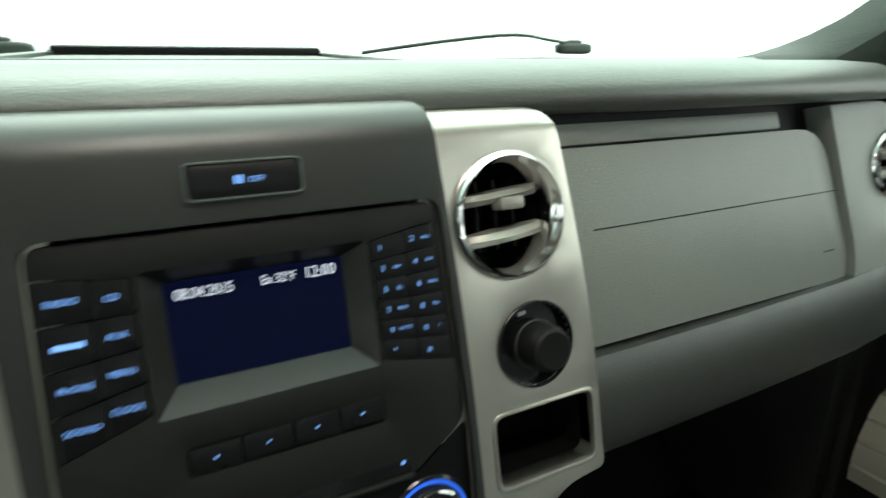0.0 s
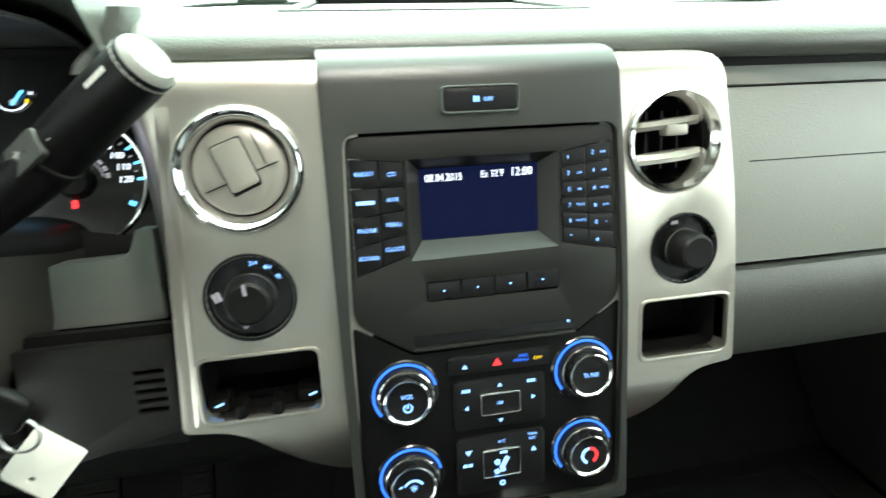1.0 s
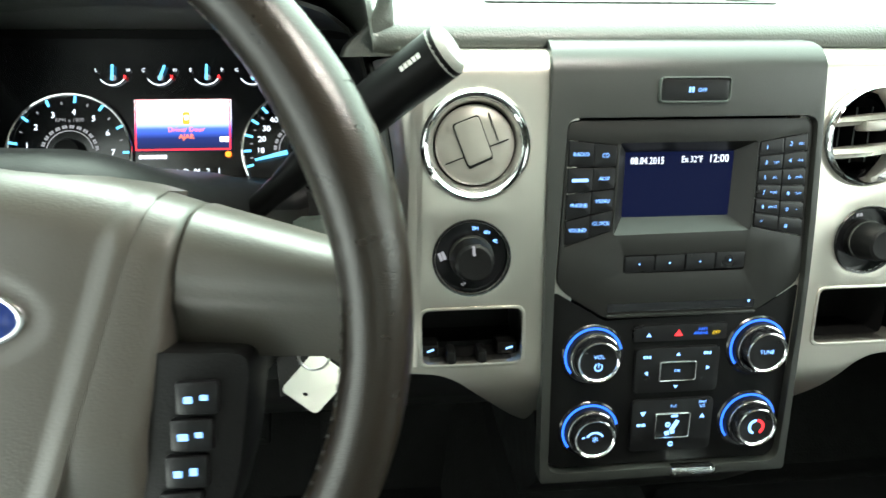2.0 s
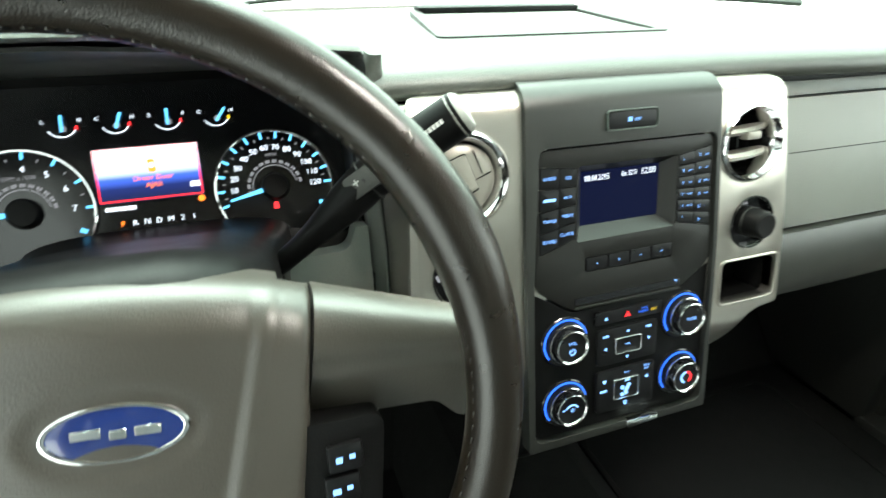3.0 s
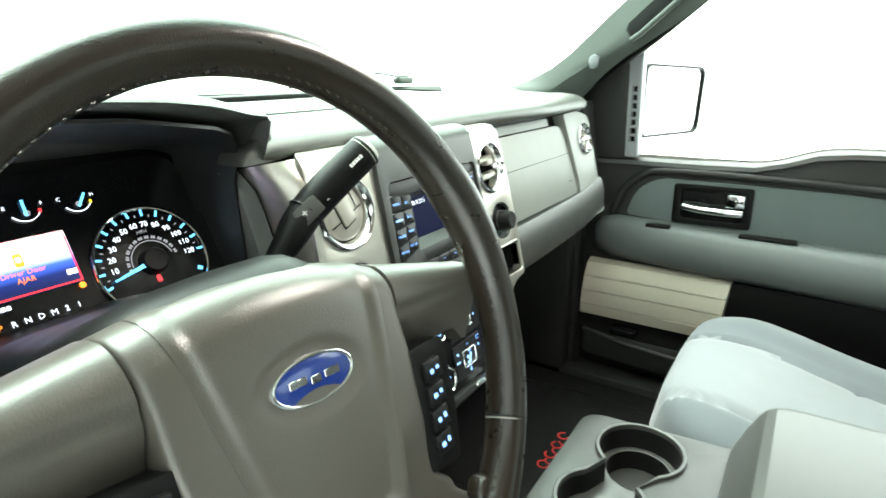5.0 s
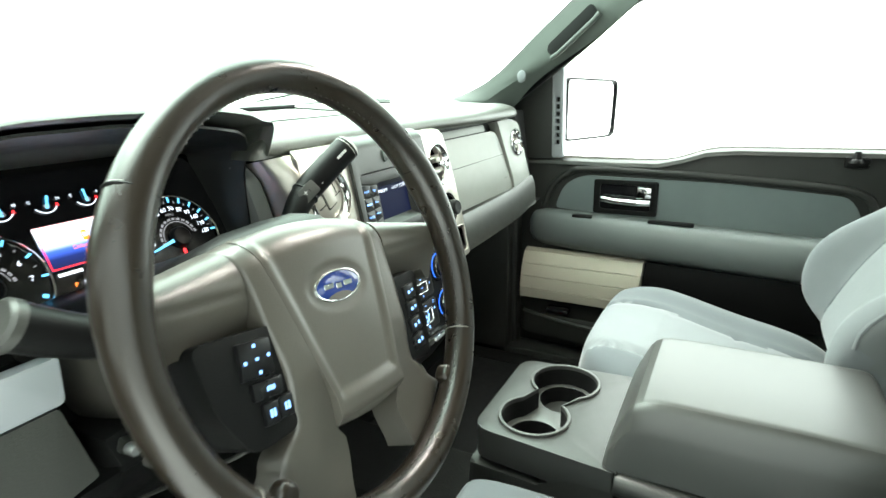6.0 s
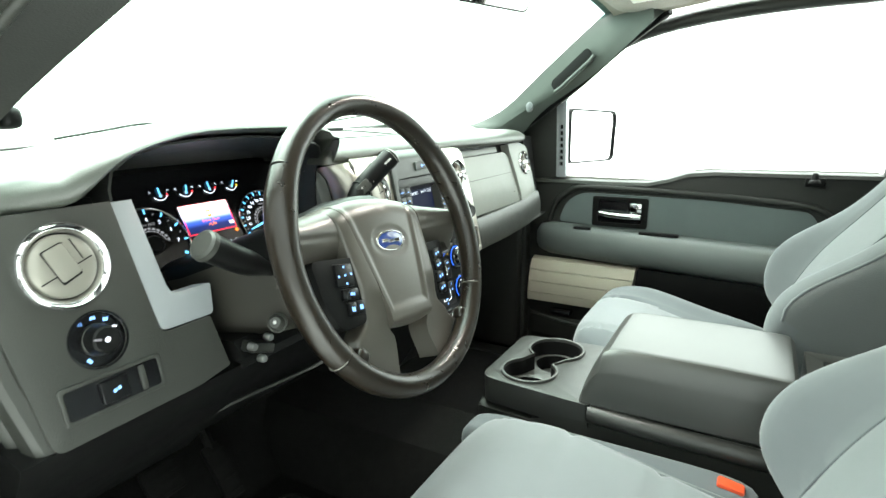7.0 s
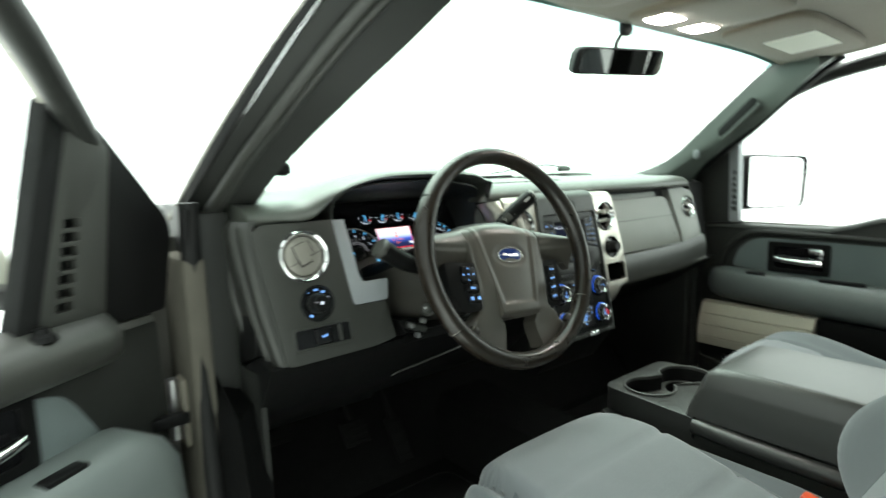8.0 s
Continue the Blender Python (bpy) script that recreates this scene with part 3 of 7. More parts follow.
def pad_ring(x):
    rise = ease(x, BROW)
    ends = smooth(0.60, 0.80, abs(x))
    yb = 0.488 - 0.50 * x * x - 0.02
    lift = rise - 0.012 * ends
    hood = smooth(-0.695, -0.650, x) * (1 - smooth(-0.2500, -0.2455, x))
    # the gauge hood's brow is thin, and runs out into a wing tip beside the silver panel
    thin = 1 - 0.62 * hood
    lip = -0.030 - 0.010 * hood * (1 - smooth(-0.36, -0.25, x)) + (0.10 if x > 0 else 0.05) * smooth(0.60, 0.78, abs(x)) + 0.012 * smooth(0.25, 0.6, x) + (0.042 * smooth(-0.345, -0.250, x) + 0.018 * smooth(-0.2500, -0.2450, x)) * (1 - 0.5 * smooth(0.12, 0.45, x))
    top = 0.799 + lift
    p = [(lip + dy, top - dz * thin) for dy, dz in ((0.010, 0.034), (0.002, 0.031), (-0.003, 0.024), (-0.001, 0.017), (0.004, 0.011), (0.013, 0.005))]
    p += [(lip + 0.030, top), (lip + 0.06, top + 0.003), (0.11, 0.801 + lift * 0.8), (0.20, 0.804 + lift * 0.35)]
    yb = max(yb, 0.235)
    p += [(0.20 + (yb - 0.20) * 0.5, 0.809), (yb, 0.806), (yb, 0.775), (0.17, 0.765 + 0.012 * hood), (max(0.05, lip + 0.04), 0.762 + lift + (0.018 - 0.024 * smooth(-0.280, -0.252, x)) * hood)]
    return [(x, y, z) for y, z in p]


xs = span(-0.80, -0.70, 4) + span(-0.69, -0.55, 14) + span(-0.53, -0.42, 5) + span(-0.41, -0.262, 14) + span(-0.258, -0.2505, 4) + span(-0.2495, -0.2450, 5) + span(-0.241, -0.226, 4) + span(-0.20, 0.80, 40)
part("upper_pad", loft([pad_ring(x) for x in xs]), PAD, dash, "grey green soft upper pad", sharp=60)
# the pad's front face runs on below the wing tip and turns into the hood's hollow
web = loft([[(-0.230, 0.034, z), (xl + 0.010, 0.0285, z), (xl + 0.004, 0.0290, z), (xl + 0.001, 0.032, z), (xl, 0.038, z), (xl + 0.002, 0.07, z), (-0.230, 0.07, z)] for z, xl in ((0.7655, -0.272), (0.772, -0.2690), (0.778, -0.2630), (0.785, -0.2540), (0.793, -0.2475), (0.800, -0.2435), (0.806, -0.2415))])
part("pad_web", web, PAD, dash, "grey green web below the hood's wing", 60)
# speaker grille in the top of the pad
gr = thing("speaker_grille", (0, 0.23, 0.806), "black slotted speaker grille let into the dashboard top", "grille")
part("frame", on(Matrix.Translation((0, 0.232, 0.8085)) @ Matrix.Rotation(radians(3.5), 4, "X"), plate(fillet([(-0.145, -0.094, 0.012), (0.145, -0.094, 0.012), (0.130, 0.092, 0.012), (-0.120, 0.092, 0.012)]), [fillet([(-0.128, -0.084, 0.008), (0.132, -0.084, 0.008), (0.118, 0.082, 0.008), (-0.108, 0.082, 0.008)])], -0.008, 0.001, 0.001)), LOWG, gr)
mesh_plate = plate(fillet([(-0.128, -0.084, 0.008), (0.132, -0.084, 0.008), (0.118, 0.082, 0.008), (-0.108, 0.082, 0.008)]), (), -0.006, -0.003)
part("mesh", on(Matrix.Translation((0, 0.232, 0.8085)) @ Matrix.Rotation(radians(3.5), 4, "X"), mesh_plate), MIDG, gr)
for k in range(12):
    y = -0.078 + k * 0.0139
    part("slat", on(Matrix.Translation((0, 0.232, 0.8085)) @ Matrix.Rotation(radians(3.5), 4, "X"), box(-0.122 + 0.0012 * k, 0.126 - 0.0009 * k, y, y + 0.011, -0.004, -0.0018, 0.001, 1)), MIDG, gr)
part("back_edge", on(Matrix.Translation((0, 0.232, 0.8085)) @ Matrix.Rotation(radians(3.5), 4, "X"), box(-0.112, 0.122, 0.072, 0.098, -0.004, 0.006, 0.003)), BLACK, gr, "black rear edge")

# dark core behind the front panels
core = loft([[(x, 0.06, 0.775), (x, 0.05, 0.70), (x, 0.030, 0.55), (x, 0.05, 0.50), (x, 0.30, 0.42), (x, 0.40, 0.77)] for x in (-0.225, 0.0, 0.3, 0.72, 0.80)])
part("core", core, BLACK, dash)
core = loft([[(x, 0.20, 0.775), (x, 0.17, 0.64), (x, 0.04, 0.60), (x, 0.03, 0.53), (x, 0.30, 0.42), (x, 0.40, 0.77)] for x in (-0.64, -0.225)])
part("core", core, BLACK, dash)
core = loft([[(x, 0.05, 0.76), (x, 0.02, 0.60), (x, 0.03, 0.53), (x, 0.30, 0.42), (x, 0.40, 0.77)] for x in (-0.80, -0.64)])
part("core", core, BLACK, dash)

# the tops of the stack's panels roll back towards the pad
def rolled(bm, r=0.020):
    v0 = V(0.7555)
    for k in range(10):
        bmesh.ops.bisect_plane(bm, geom=bm.verts[:] + bm.edges[:] + bm.faces[:], plane_co=(0, v0 + 0.003 * k, 0), plane_no=(0, 1, 0))
    for v in bm.verts:
        d = v.co.y - v0
        if d > 0:
            a = d / r
            q = r + v.co.z
            v.co.y, v.co.z = v0 + q * math.sin(a), q * math.cos(a) - r
    return bm


def tucked(bm):
    """The panel's tail below its pocket curves away under the dash."""
    v0 = V(0.520)
    for k in range(12):
        bmesh.ops.bisect_plane(bm, geom=bm.verts[:] + bm.edges[:] + bm.faces[:], plane_co=(0, v0 - 0.007 * k, 0), plane_no=(0, 1, 0))
    for v in bm.verts:
        d = v0 - v.co.y
        if d > 0:
            v.co.z -= 9.0 * d * d
    return bm


# silver panels either side of the stack
def silver(s, vent, knob, pocket):
    top = 0.784
    o = [(0.090, top, 0), (0.190 if s > 0 else 0.216, top, 0.035 if s > 0 else 0.02), (0.2125 if s > 0 else 0.224, 0.640, 0.10), (0.2155 if s > 0 else 0.2305, 0.522, 0.006), (0.176 if s > 0 else 0.192, 0.518, 0.018),
         (0.150, 0.482, 0.05), (0.114, 0.440, 0.0), (0.090, 0.440, 0)]
    o = [(s * x, z, r) for x, z, r in o]
    if s < 0:
        o = o[::-1]
    holes = [circle(vent[0], V(vent[1]), vent[2]), circle(knob[0], V(knob[1]), knob[2], 32), rrect(pocket[0], pocket[1], V(pocket[2]), V(pocket[3]), 0.007)]
    p = part("silver_panel", on(D, tucked(rolled(plate(uz(o), holes, -0.016, 0.0, 0.0035, 3)))), SILVER, dash, "satin silver trim panel")
    rim = plate(rrect(pocket[0] - 0.0022, pocket[1] + 0.0022, V(pocket[2]) - 0.0030, V(pocket[3]) + 0.0020, 0.009), [rrect(pocket[0] + 0.0005, pocket[1] - 0.0005, V(pocket[2]) + 0.0005, V(pocket[3]) - 0.0005, 0.007)], -0.004, 0.0014, 0.0009)
    part("pocket_rim", on(D, rim), SILVER, p)
    # the pocket's hollow
    x0, x1, y0, y1 = pocket[0], pocket[1], V(pocket[2]), V(pocket[3])
    b = box(x0 - 0.002, x0, y0, y1, -0.06, -0.002, 0)
    merge(b, box(x1, x1 + 0.002, y0, y1, -0.06, -0.002, 0))
    merge(b, box(x0, x1, y1, y1 + 0.002, -0.06, -0.002, 0))
    merge(b, box(x0, x1, y0 - 0.002, y0, -0.06, -0.002, 0))
    merge(b, box(x0, x1, y0, y1, -0.064, -0.058, 0))
    part("pocket", on(D, b), BLACK, p, "black open storage pocket")
    return p


silver(1, (0.153, 0.707, 0.0355), (0.1645, 0.622, 0.0275), (0.128, 0.2075, 0.532, 0.581))
silL = silver(-1, (-0.170, 0.704, 0.038), (-0.173, 0.617, 0.0295), (-0.2145, -0.1305, 0.528, 0.575))
# two sockets and the two lit marks in the left pocket
for x in (-0.2085, -0.1405):
    sw = part("rocker_switch", on(D, box(x - 0.009, x + 0.009, V(0.5285), V(0.5400), -0.034, -0.013, 0.003)), CTLB, silL)
    part("legend", on(D, on(at(x + 0.002, V(0.5350), -0.0127, 18), bars(0.0062, 0.0016, 1, 0.0))), ICE, sw)
for x in (-0.190, -0.164):
    part("paddle", on(D, box(x - 0.004, x + 0.004, V(0.525), V(0.5385), -0.02, 0.001, 0.003)), CTLB, silL)

# centre surround
o = uz([(-0.1135, 0.785, 0.008), (0.1005, 0.785, 0.022), (0.1125, 0.63, 0.1), (0.1135, 0.415, 0.004), (-0.1135, 0.415, 0.004), (-0.1145, 0.63, 0.1)])
h = uz([(-0.1005, 0.7235, 0.010), (0.1005, 0.7235, 0.010), (0.1085, 0.585, 0.02), (0.1065, 0.424, 0.012), (-0.1065, 0.424, 0.012), (-0.1065, 0.585, 0.02)])
part("centre_surround", on(D, rolled(plate(o, [h], -0.010, 0.0065, 0.006, 4))), SURR, dash, "grey green centre surround")
pb = part("passenger_airbag_button", on(D, plate(rrect(-0.030, 0.0235, V(0.7352), V(0.7508), 0.003), (), 0.002, 0.0085, 0.0015)), BUTTON, dash, "small black rectangular button with a lit symbol")
part("frame", on(D, plate(rrect(-0.0315, 0.025, V(0.7337), V(0.7523), 0.004), [rrect(-0.0302, 0.0237, V(0.735), V(0.751), 0.003)], 0.002, 0.0096, 0.0010)), PILLAR, pb)
part("legend", on(D, on(at(-0.0065, V(0.743), 0.0088), bars(0.005, 0.004, 2, 0.35))), ICE, pb)
part("legend", on(D, on(at(0.002, V(0.7425), 0.0088), words("OFF", 0.0042))), ICE, pb)

# glove side
gl = part("glove_box_lid", on(D, plate(uz([(0.205, 0.7455, 0.0), (0.525, 0.7455, 0.035), (0.567, 0.62, 0.05), (0.566, 0.597, 0.010), (0.225, 0.597, 0.002)]), (), -0.05, -0.0275, 0.006, 3)), MIDG, dash, "grey grained glove box lid with a cross seam")
part("seam", on(D, box(0.243, 0.55, V(0.6845), V(0.6855), -0.0278, -0.0269, 0.0003, 1)), BLACK, gl)
part("legend", on(D, on(at(0.535, V(0.628), -0.0268), bars(0.018, 0.0018, 5, 0.3))), LOWG, gl)
part("upper_strip", on(D, plate(uz([(0.195, 0.763, 0), (0.470, 0.763, 0.004), (0.474, 0.748, 0.004), (0.195, 0.748, 0)]), (), -0.05, -0.034, 0.002)), MIDG, dash, "grey strip above the glove box")
part("upper_shelf", on(D, plate(uz([(0.19, 0.785, 0), (0.70, 0.785, 0), (0.70, 0.74, 0), (0.19, 0.74, 0)]), (), -0.07, -0.046, 0.0)), BLACK, dash)
# lower ledge and band that wraps the glove box and rises at the door end
band = loft([[tuple(D @ Vector((x, V(z + k), w))) for z, w in ((0.594, -0.034), (0.592, -0.020), (0.585, -0.016), (0.560, -0.014), (0.522, -0.020), (0.512, -0.028), (0.512, -0.06), (0.594, -0.06))]
             for x, k in [(0.212, 0), (0.30, 0.0), (0.40, 0.001), (0.50, 0.003), (0.58, 0.006), (0.64, 0.012), (0.70, 0.018)]])
part("lower_band", band, LOWG, dash, "dark grey moulded band below the glove box")
ends = plate(uz([(0.5285, 0.765, 0.0), (0.61, 0.768, 0.02), (0.672, 0.752, 0.02), (0.69, 0.60, 0.04), (0.705, 0.53, 0.01), (0.60, 0.530, 0.0), (0.566, 0.592, 0.0), (0.5695, 0.62, 0.03)]), [circle(0.632, V(0.705), 0.031, 32)], -0.05, -0.021, 0.006, 3)
part("end_panel", on(D, ends), MIDG, dash, "grey door end panel")
part("end_cheek", loft([[(x, 0.05 + 0.5 * (x - 0.69), 0.775), (x, 0.035 + 0.4 * (x - 0.69), 0.70), (x, 0.01 + 0.4 * (x - 0.69), 0.60), (x, 0.0 + 0.4 * (x - 0.69), 0.525), (x, 0.3, 0.50), (x, 0.3, 0.775)] for x in (0.668, 0.70, 0.75, 0.80)]), LOWG, dash)
# knee panels below
part("knee_panel", loft([[(x, 0.0, 0.522), (x, 0.02, 0.505), (x, 0.14, 0.42), (x, 0.30, 0.34), (x, 0.40, 0.36), (x, 0.2, 0.52)] for x in span(0.13, 0.80, 6)]), BLACK, dash, "black lower knee panel")
part("stack_foot", loft([[(x, -0.052, 0.425), (x, -0.050, 0.40), (x, 0.00, 0.33), (x, 0.20, 0.30), (x, 0.25, 0.50), (x, 0.0, 0.50)] for x in (-0.112, -0.05, 0.05, 0.112)]), BLACK, dash, "black foot of the centre stack")
part("outlet_lid", on(D, box(0.005, 0.047, V(0.4145), V(0.4245), 0.0, 0.010, 0.003)), CHROME, dash, "bright metal finger tab")

# driver side end panel
o = uz([(-0.800, 0.745, 0.012), (-0.785, 0.758, 0.006), (-0.652, 0.758, 0.0), (-0.640, 0.66, 0.05), (-0.633, 0.600, 0.012), (-0.565, 0.600, 0.004), (-0.553, 0.530, 0.004), (-0.60, 0.522, 0.01), (-0.770, 0.520, 0.012)])
part("driver_panel", on(D, plate(o, [circle(-0.714, V(0.700), 0.041), circle(-0.702, V(0.617), 0.0295, 32)], -0.04, 0.0, 0.004, 3)), LOWG, dash, "dark grey driver side switch panel")
def cheek_ring(z, k):
    y0 = (z - 0.72) * 0.2 + 0.004
    prof = ((0.002, 0.0), (-0.008, 0.001), (-0.014, 0.006), (-0.017, 0.014), (-0.018, 0.024), (-0.014, 0.027), (-0.014, 0.032), (-0.020, 0.036), (-0.023, 0.041), (-0.019, 0.047), (-0.016, 0.050),
            (-0.017, 0.105), (-0.024, 0.110), (-0.026, 0.116), (-0.022, 0.122), (-0.022, 0.22), (0.004, 0.22))
    return [(-0.800 + k + dx, y0 + dy, z) for dx, dy in prof]


part("end_cheek", loft([cheek_ring(z, k) for z, k in ((0.521, 0.032), (0.56, 0.024), (0.60, 0.016), (0.65, 0.010), (0.70, 0.004), (0.735, 0.001), (0.752, 0.002), (0.764, 0.010))]), LOWG, dash, "dark grey ribbed dashboard end", 30)
part("cheek", loft([[(-0.79, 0.02, z), (-0.79, 0.25, z), (-0.815, 0.25, z), (-0.80, 0.02, z)] for z in (0.30, 0.42, 0.50)]), DOORD, dash)
o = uz([(-0.652, 0.757, 0.0), (-0.6265, 0.757, 0.0), (-0.611, 0.650, 0.03), (-0.605, 0.640, 0.012), (-0.552, 0.640, 0.004), (-0.558, 0.6015, 0.006), (-0.631, 0.6015, 0.010)])
part("gauge_trim", on(D, plate(o, (), -0.03, -0.002, 0.002)), TRIMG, dash, "pewter grey L shaped gauge surround")
o = uz([(-0.2470, 0.662, 0.0), (-0.2590, 0.662, 0.0), (-0.2660, 0.642, 0.012), (-0.330, 0.640, 0.004), (-0.330, 0.5925, 0.0), (-0.2470, 0.5925, 0.0)])
part("gauge_trim", on(D, plate(o[::-1], (), -0.080, -0.056, 0.002)), MIDG, dash, "grey gauge surround")
# the silver panel's flank turns away towards the gauges
side = [(0.772, -0.2195, -0.2480, -0.2570), (0.760, -0.2210, -0.2445, -0.2545), (0.745, -0.2215, -0.2410, -0.2525), (0.72, -0.2222, -0.2365, -0.2495), (0.69, -0.2228, -0.2330, -0.2465), (0.64, -0.2240, -0.2315, -0.2440), (0.58, -0.2270, -0.2330, -0.2450), (0.527, -0.2300, -0.2350, -0.2465)]


def flank_ring(z, prof):
    back = 0.012 * smooth(0.745, 0.772, z)
    return [tuple(D @ Vector((x, V(z) - 0.3 * back, w - back))) for x, w in prof]


part("silver_flank", loft([flank_ring(z, [(a + 0.012 + (b - a - 0.012) * math.sin(th), 0.0008 - 0.0458 * (1 - math.cos(th)) ** 1.15) for th in [math.pi / 2 * n / 9 for n in range(10)]] + [(b + 0.0004, -0.048), (a + 0.012, -0.048), (a + 0.0121, -0.002)]) for z, a, b, c in side]), SILVER, dash, "satin silver flank", 50)
part("flank_gap", loft([flank_ring(z, ((b + 0.002, -0.0475), (b - 0.004, -0.0500), (b - 0.004, -0.060), (b + 0.002, -0.060))) for z, a, b, c in side]), BLACK, dash, "dark gap beside the silver flank", 30)
part("flank_border", loft([flank_ring(z, ((b - 0.0010, -0.0500), (b - 0.0016, -0.0478), (b - 0.0035, -0.0474), (c + 0.004, -0.0600), (c + 0.0008, -0.0630), (c, -0.0680), (c + 0.002, -0.090), (b, -0.090))) for z, a, b, c in side]), MIDG, dash, "grey border beside the silver flank", 30)
low = plate(uz([(-0.335, 0.5915, 0), (-0.2325, 0.5915, 0), (-0.2325, 0.52, 0), (-0.335, 0.50, 0)]), [rrect(-0.2615, -0.2405, V(0.5655 - k * 0.0072), V(0.5690 - k * 0.0072), 0.001, 2) for k in range(5)], -0.02, -0.012, 0.001)
part("column_side_panel", on(D, low), CTLS, dash, "dark panel with small sensor slots")
part("column_side_back", on(D, box(-0.335, -0.234, V(0.505), V(0.598), -0.032, -0.024, 0)), BLACK, dash)
part("knee_panel", loft([[(x, -0.038, 0.522), (x, -0.030, 0.505), (x, 0.02, 0.44), (x, 0.10, 0.36), (x, 0.22, 0.33), (x, 0.30, 0.40), (x, 0.02, 0.53)] for x in span(-0.80, -0.535, 4)]), BLACK, dash, "black driver knee panel")
part("knee_panel", loft([[(x, 0.0, 0.525), (x, -0.01, 0.50), (x, 0.03, 0.44), (x, 0.10, 0.37), (x, 0.22, 0.33), (x, 0.30, 0.40), (x, 0.06, 0.53)] for x in span(-0.535, -0.113, 4)]), BLACK, dash, "black driver knee panel")
part("knee_edge", tube(curve_pts([(-0.515, 0.065, 0.410), (-0.493, 0.037, 0.427), (-0.465, -0.030, 0.463), (-0.446, -0.084, 0.493), (-0.43, -0.10, 0.505)], 16), 0.0025, 8), DARK, dash, "lighter edge of the knee bolster")
# parking brake release pocket
pk = part("switch_tray", on(D, plate(rrect(-0.755, -0.643, V(0.541), V(0.581), 0.005), [rrect(-0.750, -0.648, V(0.5455), V(0.5765), 0.004)], -0.01, 0.0025, 0.0015)), LOWG, dash, "dark recessed switch tray")
part("tray_floor", on(D, box(-0.751, -0.647, V(0.545), V(0.577), 0.0002, 0.0012, 0)), GLOSSB, pk)
b = part("rocker_switch", on(D, box(-0.716, -0.686, V(0.549), V(0.573), 0.001, 0.006, 0.002)), BUTTON, pk)
part("legend", on(D, on(at(-0.700, V(0.561), 0.0064, 15), bars(0.010, 0.0035, 2, 0.2))), ICE, b)
part("rib", on(D, box(-0.672, -0.665, V(0.547), V(0.575), 0.001, 0.005, 0.002)), LOWG, pk)
# hollow of the gauge hood
hood = loft([[(x, y0, zz), (x, 0.165, zz2)] for x, y0, zz, zz2 in ((-0.640, 0.012, 0.62, 0.62), (-0.650, 0.012, 0.770, 0.770), (-0.645, 0.010, 0.792, 0.775), (-0.62, 0.008, 0.808, 0.782), (-0.58, 0.006, 0.818, 0.788), (-0.53, 0.006, 0.822, 0.790), (-0.45, 0.006, 0.823, 0.792), (-0.38, 0.008, 0.819, 0.790), (-0.33, 0.012, 0.811, 0.785), (-0.300, 0.020, 0.806, 0.781), (-0.280, 0.028, 0.799, 0.778), (-0.266, 0.040, 0.787, 0.774), (-0.257, 0.054, 0.772, 0.768), (-0.2525, 0.066, 0.745, 0.745), (-0.2475, 0.072, 0.70, 0.70), (-0.246, 0.074, 0.60, 0.60))], close=False, cap=False)
part("gauge_hood_lining", thicken(hood, 0.003), DARK, dash, "black lining of the gauge hood")


